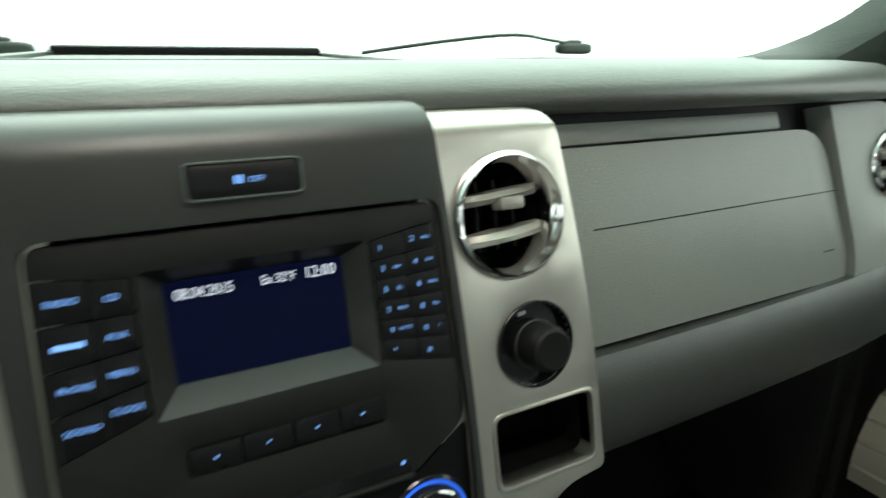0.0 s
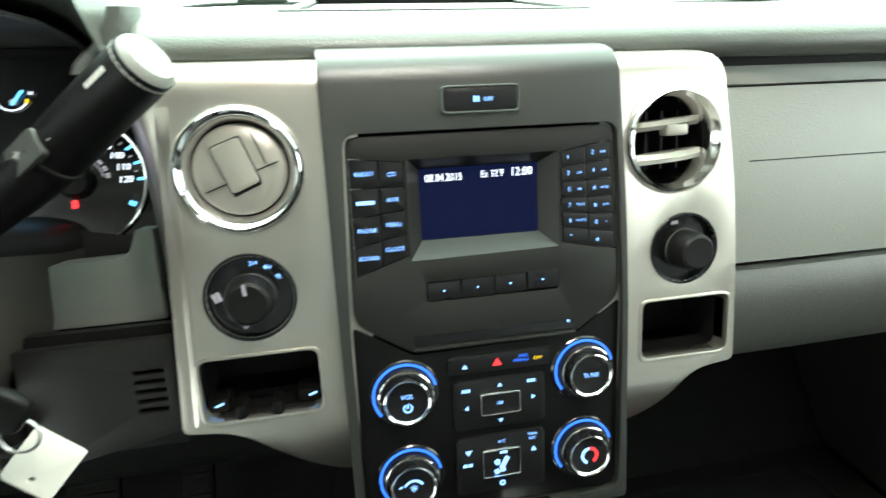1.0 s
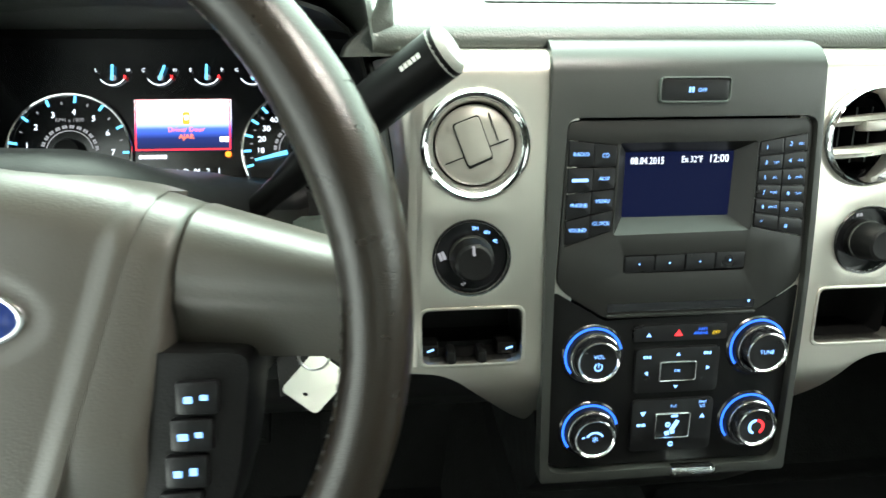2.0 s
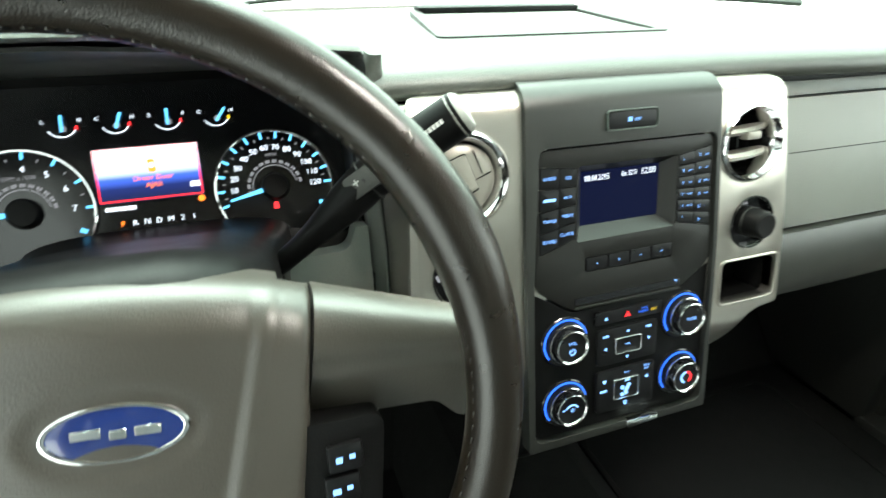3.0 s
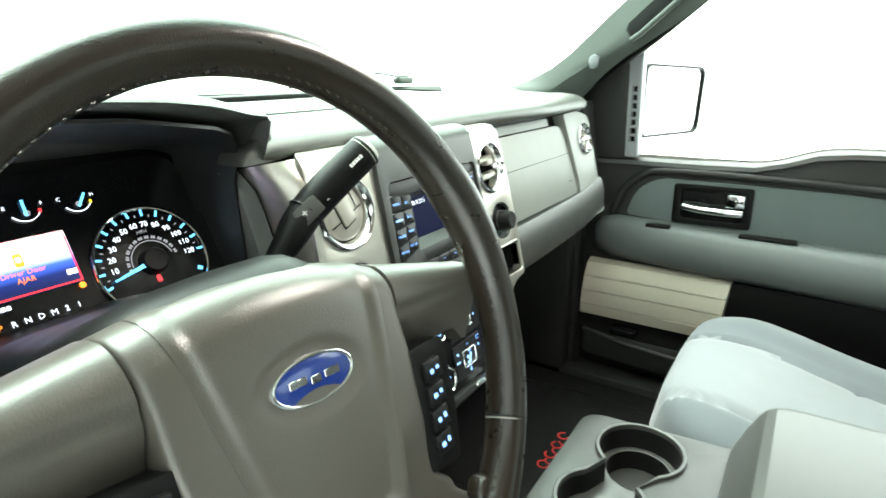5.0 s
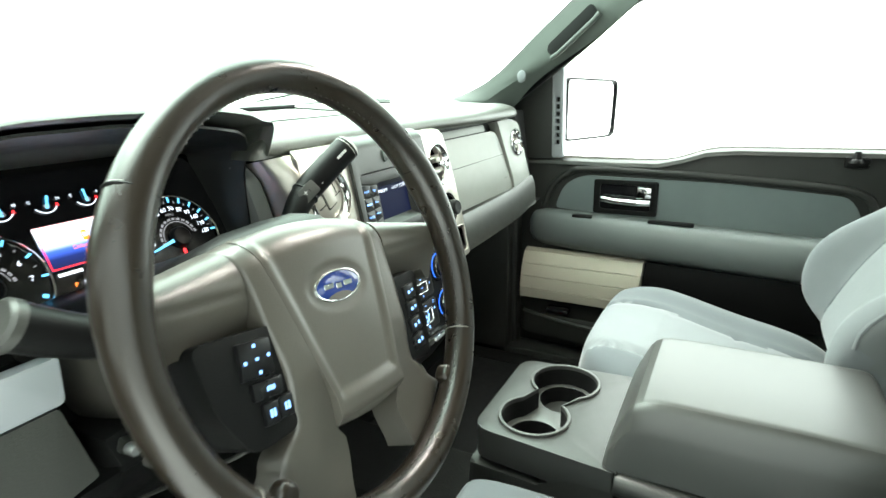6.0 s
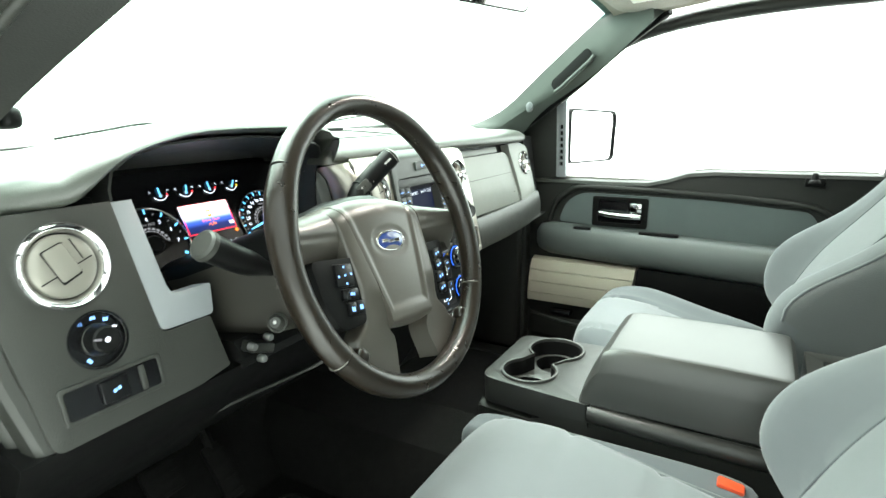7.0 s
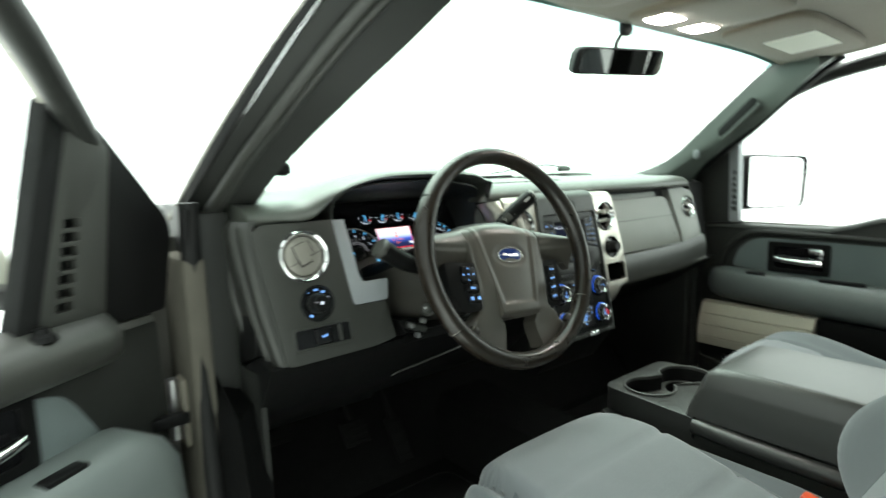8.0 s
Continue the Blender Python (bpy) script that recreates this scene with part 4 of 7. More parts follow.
# ---- air vents ----
def vent(x, z, R, hole, label, closed, w=0.0):
    m = D @ at(x, V(z), w)
    t = thing("air_vent", tuple(m.translation), label, "air vent", "round dashboard vents")
    part("ring", on(m, lathe([(hole - 0.004, -0.016), (hole - 0.002, -0.004), (hole, 0.0005), (hole + 0.0025, 0.0042), (R - 0.004, 0.0058), (R - 0.001, 0.0035), (R, 0.0), (R, -0.004)], 64)), CHROME, t, "bright chrome ring")
    part("barrel", on(m, lathe([(hole - 0.003, -0.012), (hole - 0.005, -0.05), (0, -0.05)], 40)), BLACK, t, "black barrel")
    if closed:
        r = hole - 0.0035
        disc = part("shutter", on(m, lathe([(0, -0.001), (r * 0.6, -0.0012), (r - 0.002, -0.0028), (r, -0.005), (r, -0.008)], 48)), VENTG, t, "closed grey shutter disc", 50)
        edge = [(-r * 0.32, -r * 0.53, 0.003), (r * 0.32, -r * 0.50, 0.003), (r * 0.31, r * 0.54, 0.003), (-r * 0.33, r * 0.54, 0.003)]
        q = m @ at(-r * 0.06, r * 0.10, 0, 20)
        part("tab", on(q, plate(fillet(edge), (), -0.002, 0.0018, 0.0012)), VENTG, disc)
        part("tab_gap", on(q, plate(fillet([(x * 1.10, y * 1.06, c) for x, y, c in edge]), [fillet(edge)], -0.003, -0.0006)), BLACK, disc)
        part("slit", on(q, plate(fillet([(-r * 0.34, -r * 0.61, 0.002), (r * 0.33, -r * 0.57, 0.002), (r * 0.32, -r * 0.48, 0.001), (-r * 0.32, -r * 0.50, 0.001)]), (), -0.0014, -0.0002)), BLACK, disc)
        for sgn, v in ((-1, -0.28), (1, -0.26)):
            part("split", on(q, box(min(sgn * r * 0.34, sgn * r * 0.84), max(sgn * r * 0.34, sgn * r * 0.84), r * (v - 0.015), r * (v + 0.015), -0.0035, -0.0002, 0)), BLACK, disc)
        part("crease", on(q, box(r * 0.58, r * 0.60, -r * 0.20, r * 0.52, -0.0035, -0.0003, 0)), BLACK, disc)
    else:
        r = hole - 0.004
        for k, (v, tilt, hgt) in enumerate(((r * 0.42, -14, 0.0075), (-r * 0.42, 18, 0.0085))):
            half = math.sqrt(max(r * r - v * v, 0)) * 0.99
            sec = []
            for sx in span(-half, half, 10):
                dep = 0.010 * (1 - (sx / half) ** 2) + 0.004
                sec.append([(sx, v + hgt * 0.5 * a, b * dep - 0.012) for a, b in ((1, -0.6), (0.9, 0.7), (0, 1.0), (-0.9, 0.7), (-1, -0.6))])
            part("vane", on(m @ at(0, 0, 0, 5), loft(sec)), VENTG, t, "grey vane")
        kb = box(-0.008, 0.010, r * 0.12, r * 0.40, -0.010, 0.003, 0.002)
        part("slider", on(m, kb), VENTG, t)
        for sx in (-0.45, 0.0, 0.45):
            part("fin", on(m, box(sx * r - 0.0008, sx * r + 0.0008, -r * 0.75, r * 0.75, -0.034, -0.018, 0)), BLACK, t)
    return t


vent(0.153, 0.707, 0.0415, 0.0345, "chrome ringed round air vent with two open vanes", False)
vent(-0.170, 0.704, 0.0435, 0.0345, "chrome ringed round air vent, shut, in the silver panel", True)
vent(-0.714, 0.700, 0.0465, 0.0375, "chrome ringed round air vent, shut, beside the driver's door", True)
vent(0.632, 0.705, 0.036, 0.030, "chrome ringed round air vent beside the passenger's door", False, -0.021)


# ---- rotary switches ----
def rotary(name, x, z, R, r, label, marks, pointer=None, w=0.0, knob_h=0.018):
    m = D @ at(x, V(z), w)
    t = thing(name, tuple(m.translation), label, "rotary switch")
    part("dial_plate", on(m, lathe([(0, -0.006), (R * 0.96, -0.006), (R * 0.985, -0.001), (R * 1.0, 0.0016), (R * 1.05, 0.0018), (R * 1.07, -0.001)], 48)), GLOSSB, t, "gloss black dial")
    kn = part("knob", on(m, lathe([(0, knob_h - 0.001), (r * 0.72, knob_h), (r * 0.84, knob_h - 0.0015), (r * 0.90, knob_h - 0.006), (r, -0.004), (r, -0.006)], 40)), BLACK, t, "black ribbed knob")
    part("grip_ring", on(m, torus(r * 0.93, 0.0014, 40, 8)), LOWG, kn)
    if pointer is not None:
        part("pointer", on(m @ at(0, 0, 0, pointer), box(-0.0011, 0.0011, r * 0.35, r * 0.80, knob_h - 0.0008, knob_h + 0.0007, 0.0004, 1)), DIMW, kn)
    for a, rad, what, col, size in marks:
        q = m @ at(rad * math.sin(radians(a)), rad * math.cos(radians(a)), -0.0052, -a * 0.25)
        part("legend", on(q, words(what, size) if isinstance(what, str) else bars(what[0], what[1], what[2], 0.2)), col, t)
    return t


rotary("pedal_adjust_knob", 0.1645, 0.622, 0.0278, 0.0165, "round black heater knob in the silver panel", [(-15, 0.0215, (0.006, 0.0025, 2), DIMW, 0.004)], None, 0.0, 0.020)
rotary("four_wheel_drive_knob", -0.173, 0.617, 0.030, 0.0178, "round black four wheel drive selector knob with lit marks", [(8, 0.0235, "2H", ICE, 0.0046), (33, 0.0235, "4H", ICE, 0.0046), (58, 0.0235, "4L", ICE, 0.0046), (-88, 0.0235, (0.006, 0.007, 2), DIMW, 0.004), (-165, 0.0235, "N", DIMW, 0.0045)], 5)
hk = rotary("headlamp_knob", -0.702, 0.617, 0.030, 0.0175, "round black headlamp knob with lit symbols", [(-30, 0.0235, "O", ICE, 0.005), (5, 0.0235, (0.006, 0.0035, 2), ICE, 0.004), (38, 0.0235, (0.006, 0.004, 2), ICE, 0.004), (70, 0.0235, (0.006, 0.002, 1), WHITEL, 0.004), (-150, 0.0235, (0.0045, 0.006, 1), ICE, 0.004)], 75)
part("lamp_symbol", on(D @ at(-0.702, V(0.617), 0.0185), lathe([(0, 0.0004), (0.0028, 0.0002), (0.003, 0)], 12)), WHITEL, hk)

# ---- radio ----
radio = thing("radio", (0, -0.01, 0.64), "charcoal radio with a navy display and blue lit buttons", "radio")
o = uz([(-0.0990, 0.7215, 0.008), (0.0990, 0.7215, 0.008), (0.1065, 0.590, 0.012), (0.070, 0.5655, 0.006), (-0.061, 0.5635, 0.004), (-0.1035, 0.590, 0.012)])
hs = uz([(-0.0575, 0.7045, 0.003), (0.0555, 0.7045, 0.003), (0.0565, 0.634, 0.003), (-0.0585, 0.6325, 0.003)])
hb = [uz([(-0.0985, 0.7075, 0.002), (-0.0590, 0.7030, 0.002), (-0.0605, 0.6365, 0.002), (-0.0990, 0.624, 0.002)]),
      uz([(0.0565, 0.7040, 0.002), (0.0965, 0.7105, 0.002), (0.1025, 0.6275, 0.002), (0.0585, 0.6365, 0.002)])]
hp = rrect(-0.0485, 0.0555, V(0.6010), V(0.6160), 0.003)
part("face", on(D, plate(o, [hs, *hb, hp], -0.012, 0.003, 0.002)), RADIOG, radio, "charcoal radio face")
part("back", on(D, plate(o, (), -0.02, -0.0125)), BLACK, radio)
# sloping sides of the screen's recess
outer = [(-0.0575, V(0.7045)), (0.0555, V(0.7045)), (0.0565, V(0.634)), (-0.0585, V(0.6325))]
inner = [(-0.0475, V(0.6965)), (0.0435, V(0.6965)), (0.0435, V(0.6450)), (-0.0475, V(0.6450))]
part("recess", on(D, loft([[(x, y, 0.0028) for x, y in outer], [(x, y, -0.0095) for x, y in inner]], True, False)), RADIOG, radio, "sloping grey recess round the screen")
scr = part("screen", on(D, plate(rrect(-0.0478, 0.0438, V(0.6445), V(0.6970), 0.002), (), -0.0115, -0.0092)), SCREEN, radio, "dark navy display with white date and clock")
part("date", on(D, on(at(-0.0290, V(0.6895), -0.0089), words("08.04.2015", 0.0080, 0.80))), WHITEL, scr)
part("temperature", on(D, on(at(0.0085, V(0.6902), -0.0089), words("Ex 32°F", 0.0072, 0.80))), WHITEL, scr)
part("clock", on(D, on(at(0.0310, V(0.6905), -0.0089), words("12:00", 0.0090, 0.88))), WHITEL, scr)


def button(parent, quad, text, col=BLUE, size=0.0036, h=0.0035, shift=0.0, wide=1.0, depth=-0.010):
    """A key with corners (x, height), lettered."""
    cx = sum(p[0] for p in quad) / 4
    cz = sum(p[1] for p in quad) / 4
    q = [(cx + (x - cx) * 0.965, cz + (z - cz) * 0.955, 0.0012) for x, z in quad]
    b = part("button", on(D, plate(uz(q), (), depth, h, 0.0008, 2)), BUTTON, parent)
    if text:
        g = words(text, size, wide) if isinstance(text, str) else bars(text[0], text[1], text[2], 0.15)
        part("legend", on(D, on(at(cx + shift, V(cz), h + 0.0003), g)), col, b)
    return b


left = [["RADIO", "CD"], [(0.015, 0.0026, 1), "AUX"], ["PHONE", "MENU"], ["SOUND", "CLOCK"]]
for r in range(4):
    for c in range(2):
        def qp(fx, fr):
            xt, xb = -0.0983 + 0.0390 * fx, -0.0988 + 0.0380 * fx
            zt, zb = 0.7072 - 0.0042 * fx, 0.6245 + 0.0122 * fx
            return (xt + (xb - xt) * fr, zt + (zb - zt) * fr)
        f0, f1 = (0, 0.53) if c == 0 else (0.53, 1.0)
        button(radio, [qp(f0, r / 4), qp(f1, r / 4), qp(f1, (r + 1) / 4), qp(f0, (r + 1) / 4)], left[r][c], ICE, 0.0044, wide=0.95)
keys = [["1", "2"], ["3", "4"], ["5", "6"], ["7", "8"], ["9", "0"], ["*", "#"]]
sub = [["", "ABC"], ["DEF", "GHI"], ["JKL", "MNO"], ["PQRS", "TUV"], ["WXYZ", "+"], ["", ""]]
for r in range(6):
    for c in range(2):
        def qp(fx, fr):
            xt, xb = 0.0570 + 0.0392 * fx, 0.0590 + 0.0432 * fx
            zt, zb = 0.7038 + 0.0063 * fx, 0.6370 - 0.0090 * fx
            return (xt + (xb - xt) * fr, zt + (zb - zt) * fr)
        f0, f1 = (0, 0.5) if c == 0 else (0.5, 1.0)
        q = [qp(f0, r / 6), qp(f1, r / 6), qp(f1, (r + 1) / 6), qp(f0, (r + 1) / 6)]
        b = button(radio, q, keys[r][c], ICE, 0.0046, shift=-0.004)
        if sub[r][c]:
            cx, cz = sum(p[0] for p in q) / 4, sum(p[1] for p in q) / 4
            part("legend", on(D, on(at(cx + 0.0045, V(cz), 0.0038), words(sub[r][c], 0.0026))), ICE, b)
for k in range(4):
    x0 = -0.0478 + k * 0.0258
    z0 = 0.6015 + 0.0004 * k
    b = button(radio, [(x0, z0 + 0.0138), (x0 + 0.0255, z0 + 0.0138), (x0 + 0.0255, z0), (x0, z0)], "", depth=-0.006)
    part("legend", on(D, on(at(x0 + 0.0125, V(z0 + 0.007), 0.0038), lathe([(0, 0.0003), (0.0008, 0.0)], 10))), ICE, b)
part("disc_slot", on(D, box(-0.060, 0.068, V(0.5685), V(0.5755), -0.003, 0.0034, 0)), GLOSSB, radio, "thin disc slot")
part("slot_ledge", on(D, box(-0.0605, 0.0685, V(0.5640), V(0.5665), -0.003, 0.0055, 0.0008)), RADIOG, radio)
part("led", on(D, on(at(0.0625, V(0.5745), 0.0042), lathe([(0, 0.0003), (0.0012, 0.0)], 10))), ICE, radio)

# ---- heater and audio controls ----
ctl = thing("control_panel", (0, -0.05, 0.45), "black control panel with four chrome rimmed knobs and blue lit keys", "control panel")
o = uz([(-0.1045, 0.587, 0.004), (-0.061, 0.5605, 0.004), (0.070, 0.5625, 0.004), (0.1075, 0.587, 0.004), (0.1055, 0.426, 0.012), (-0.1055, 0.426, 0.012)])
part("face", on(D, plate(o, (), -0.012, 0.0005, 0.001)), CTLB, ctl, "satin black panel face")


def dial(x, z, legend):
    m = D @ at(x, V(z), 0.001)
    k = part("dial_base", on(m, lathe([(0, 0.0012), (0.0262, 0.0012), (0.0275, 0.0)], 48)), GLOSSB, ctl)
    part("light_ring", on(m @ at(0, 0, 0.0022), arc_band(0.0232, 0.0252, 12, 218, 40)), BLUE, k, "blue lit ring")
    kb = part("knob", on(m, lathe([(0.0207, 0.001), (0.0203, 0.0060), (0.0186, 0.0145), (0.0180, 0.0158)], 48)), GLOSSB, k, "gloss black barrel")
    part("knob_ring", on(m, lathe([(0.0181, 0.0152), (0.0178, 0.0163), (0.0170, 0.0167), (0.0160, 0.0160), (0.0154, 0.0148)], 48)), CHROME, kb, "chrome rim")
    part("collar", on(m, lathe([(0.0212, 0.0072), (0.0213, 0.0080), (0.0206, 0.0084), (0.0196, 0.0080)], 48)), CHROME, kb, "thin chrome collar")
    part("skirt", on(m, lathe([(0.0224, 0.001), (0.0222, 0.006), (0.0206, 0.0075)], 48)), BLACK, k, "ribbed black skirt")
    part("cap", on(m, lathe([(0, 0.0146), (0.0150, 0.0146), (0.0160, 0.0150)], 40)), BUTTON, k, "black cap")
    f = m @ at(0, 0, 0.0150)
    if legend == "VOL":
        part("legend", on(f @ at(0, 0.0042), words("VOL", 0.0050)), ICE, k)
        part("legend", on(f @ at(0, -0.0048), arc_band(0.0026, 0.0036, 120, 420, 24)), ICE, k)
        part("legend", on(f @ at(0, -0.0028), bars(0.0010, 0.004, 1, 0)), ICE, k)
    elif legend == "TUNE":
        part("legend", on(f, words("TUNE", 0.0050)), ICE, k)
    elif legend == "FAN":
        part("legend", on(f @ at(0, -0.002), arc_band(0.0070, 0.0086, 30, 150, 16)), ICE, k)
        part("legend", on(f @ at(0, -0.003), words("*", 0.0130)), ICE, k)
        part("legend", on(f @ at(-0.0098, 0.001), arc_band(0.0, 0.0014, 0, 350, 10)), ICE, k)
    else:
        part("legend", on(f, arc_band(0.0050, 0.0074, 95, 250, 16)), ICE, k)
        part("legend", on(f, arc_band(0.0050, 0.0074, -60, 85, 16)), REDL, k)


dial(-0.0695, 0.5310, "VOL")
dial(0.0765, 0.5325, "TUNE")
dial(-0.0690, 0.4615, "FAN")
dial(0.0755, 0.4640, "TEMP")


def pad_group(x0, x1, z0, z1, top=False):
    return part("key_pad", on(D, plate(rrect(x0, x1, V(z0), V(z1), 0.005 if not top else 0.002), (), -0.001, 0.0038, 0.0015)), BUTTON, ctl)


def mark(p, x, z, bm, col, w=0.0042):
    part("legend", on(D, on(at(x, V(z), w), bm)), col, p)


def tri(s, turn=0):
    return on(at(0, 0, 0, turn), plate([(-s, -s * 0.75), (s, -s * 0.75), (0, s * 0.85)], (), -0.0002, 0.0))


p = pad_group(-0.0355, 0.0465, 0.5415, 0.5555, True)
mark(p, -0.0225, 0.5475, tri(0.0022), ICE)
mark(p, 0.0035, 0.5485, tri(0.0038), REDL)
mark(p, 0.0245, 0.5510, words("PASS", 0.0036), BLUE)
mark(p, 0.0230, 0.5475, words("AIRBAG", 0.0036), BLUE)
mark(p, 0.0365, 0.5475, words("OFF", 0.0040), YELL)
p = pad_group(-0.0325, 0.0425, 0.4945, 0.5350)
fr = part("ok_frame", on(D, plate(rrect(-0.0115, 0.0215, V(0.5055), V(0.5235), 0.002), [rrect(-0.0103, 0.0203, V(0.5067), V(0.5223), 0.0015)], 0.0, 0.0062, 0.0008)), CHROME, p, "thin chrome frame")
mark(p, 0.005, 0.5145, words("OK", 0.0040), ICE, 0.0045)
mark(p, 0.005, 0.5295, tri(0.0020), ICE)
mark(p, 0.005, 0.4995, tri(0.0020, 180), ICE)
mark(p, -0.0225, 0.5130, tri(0.0020, 90), ICE)
mark(p, 0.0325, 0.5160, tri(0.0020, -90), ICE)
mark(p, -0.0225, 0.5275, bars(0.0072, 0.0026, 3, 0.3), ICE)
mark(p, 0.0310, 0.5295, bars(0.0072, 0.0026, 3, 0.3), ICE)
p = pad_group(-0.0325, 0.0415, 0.4390, 0.4875)
part("mode_frame", on(D, plate(rrect(-0.0115, 0.0205, V(0.4515), V(0.4755), 0.002), [rrect(-0.0103, 0.0193, V(0.4527), V(0.4743), 0.0015)], 0.0, 0.0060, 0.0008)), CHROME, p, "thin chrome frame")
mark(p, 0.005, 0.4815, words("A/C", 0.0036), ICE)
mark(p, 0.0310, 0.4840, words("MAX", 0.0034), ICE)
mark(p, 0.0310, 0.4803, words("A/C", 0.0034), ICE)
mark(p, -0.0225, 0.4750, tri(0.0028, 180), ICE)
mark(p, -0.0235, 0.4645, bars(0.0085, 0.0026, 2, 0.2), ICE)
mark(p, 0.0320, 0.4710, tri(0.0024), ICE)
mark(p, 0.005, 0.4450, on(at(0, 0), arc_band(0.0012, 0.0024, 0, 340, 14)), ICE)
mark(p, 0.0065, 0.4720, bars(0.006, 0.0022, 1, 0), ICE, 0.0045)
seat_sign = on(at(0.002, 0.002, 0, -30), bars(0.004, 0.011, 1, 0))
merge(seat_sign, on(at(-0.002, -0.0045, 0, 15), bars(0.010, 0.004, 2, 0.2)))
merge(seat_sign, on(at(-0.004, 0.003, 0, 0), arc_band(0.001, 0.0024, 0, 340, 12)))
mark(p, 0.005, 0.4610, seat_sign, ICE, 0.0045)

# ---- instrument cluster ----
clu = thing("instrument_cluster", (-0.43, 0.14, 0.62), "black instrument cluster with blue lit dials and a colour screen", "instrument cluster")


def cv(z):
    return (z - 0.673) * 1.118


part("backing", on(C, plate(fillet([(-0.195, cv(0.612), 0.02), (0.185, cv(0.612), 0.02), (0.190, cv(0.770), 0.03), (-0.200, cv(0.770), 0.03)]), (), -0.012, -0.003)), GLOSSB, clu, "black dial face")
mask = fillet([(-0.195, cv(0.622), 0.02), (-0.08, cv(0.640), 0.01), (0.075, cv(0.640), 0.01), (0.185, cv(0.622), 0.02), (0.19, cv(0.600), 0.0), (-0.2, cv(0.600), 0.0)])
part("lower_mask", on(C, plate(mask, (), -0.004, 0.010, 0.003)), BLACK, clu)


def gauge(cx, cz, R, name, labels, a0, a1, needle, minor, unit):
    m = C @ at(cx + 0.43, cv(cz), 0.0)
    g = part(name, on(m, lathe([(0, -0.002), (R, -0.002)], 56)), GLOSSB, clu)
    part("bezel", on(m @ at(0, 0, 0.0, 0), arc_tube(R, 0.0016, -58, 238)), CHROME, g, "thin bright ring")
    n = len(labels)
    for k, s in enumerate(labels):
        a = radians(a0 + (a1 - a0) * k / (n - 1))
        if s:
            part("numeral", on(m @ at(0.70 * R * math.cos(a), 0.70 * R * math.sin(a), -0.0012), words(s, R * 0.142)), WHITEL, g)
        part("tick", on(m @ at(0.92 * R * math.cos(a), 0.92 * R * math.sin(a), -0.0010, math.degrees(a)), bars(R * 0.12, R * 0.042, 1, 0)), CYAN, g)
        if k < n - 1:
            a = radians(a0 + (a1 - a0) * (k + 0.5) / (n - 1))
            part("tick", on(m @ at(0.86 * R * math.cos(a), 0.86 * R * math.sin(a), -0.0010, math.degrees(a)), bars(R * 0.05, R * 0.02, 1, 0)), DIMW, g)
    ring = arc_band(R * 0.375, R * 0.39, 10, 185, 24)
    for k in range(13):
        a = 190 - k * 15
        merge(ring, bars(R * 0.085, R * 0.055, 2, 0.2), at(0.45 * R * math.cos(radians(a)), 0.45 * R * math.sin(radians(a)), 0.0, a - 90))
    part("inner_scale", on(m @ at(0, 0, -0.0010), ring), DIMW, g)
    for aa in (a0 + 26, a1 - 26):
        part("lit_mark", on(m @ at(0.86 * R * math.cos(radians(aa)), 0.86 * R * math.sin(radians(aa)), -0.0010, aa), bars(R * 0.10, R * 0.07, 1, 0)), CYAN, g)
    nd = plate([(R * 0.02, -R * 0.045), (R * 0.80, -R * 0.018), (R * 0.80, R * 0.018), (R * 0.02, R * 0.045)], (), 0.0, 0.0012)
    part("needle", on(m @ at(0, 0, 0.002, needle), nd), CYAN, g, "lit pale blue needle")
    part("hub", on(m, lathe([(0, 0.006), (R * 0.20, 0.0055), (R * 0.24, 0.003), (R * 0.25, -0.002)], 32)), BLACK, g, "black needle hub")
    if unit:
        part("unit", on(m @ at(0, R * 0.56, -0.0012), words(unit, R * 0.095)), DIMW, g)
    return g


def arc_tube(R, r, a0, a1, n=56):
    return tube([(R * math.cos(radians(a0 + (a1 - a0) * k / n)), R * math.sin(radians(a0 + (a1 - a0) * k / n)), 0) for k in range(n + 1)], r, 8)


sp = gauge(-0.3215, 0.672, 0.0555, "speedometer", ["", "10", "20", "30", "40", "50", "60", "70", "80", "90", "100", "110", "120"], 197, 0, 193, True, "MPH")
part("seat_belt_light", on(C @ at(0.43 - 0.3235, cv(0.6555), -0.0008), plate(fillet([(-0.0025, -0.0035, 0.001), (0.0025, -0.0035, 0.001), (0.0022, 0.0035, 0.002), (-0.0022, 0.0035, 0.002)]), (), -0.0002, 0)), REDL, sp, "red warning light")
part("warning_light", on(C @ at(0.43 - 0.3235, cv(0.637), -0.0008), bars(0.004, 0.002, 1, 0)), REDL, sp, "red warning light")
gauge(-0.5350, 0.672, 0.0555, "rev_counter", ["0", "1", "2", "3", "4", "5", "6", "7"], 197, 0, 181, False, "RPM x 1000")
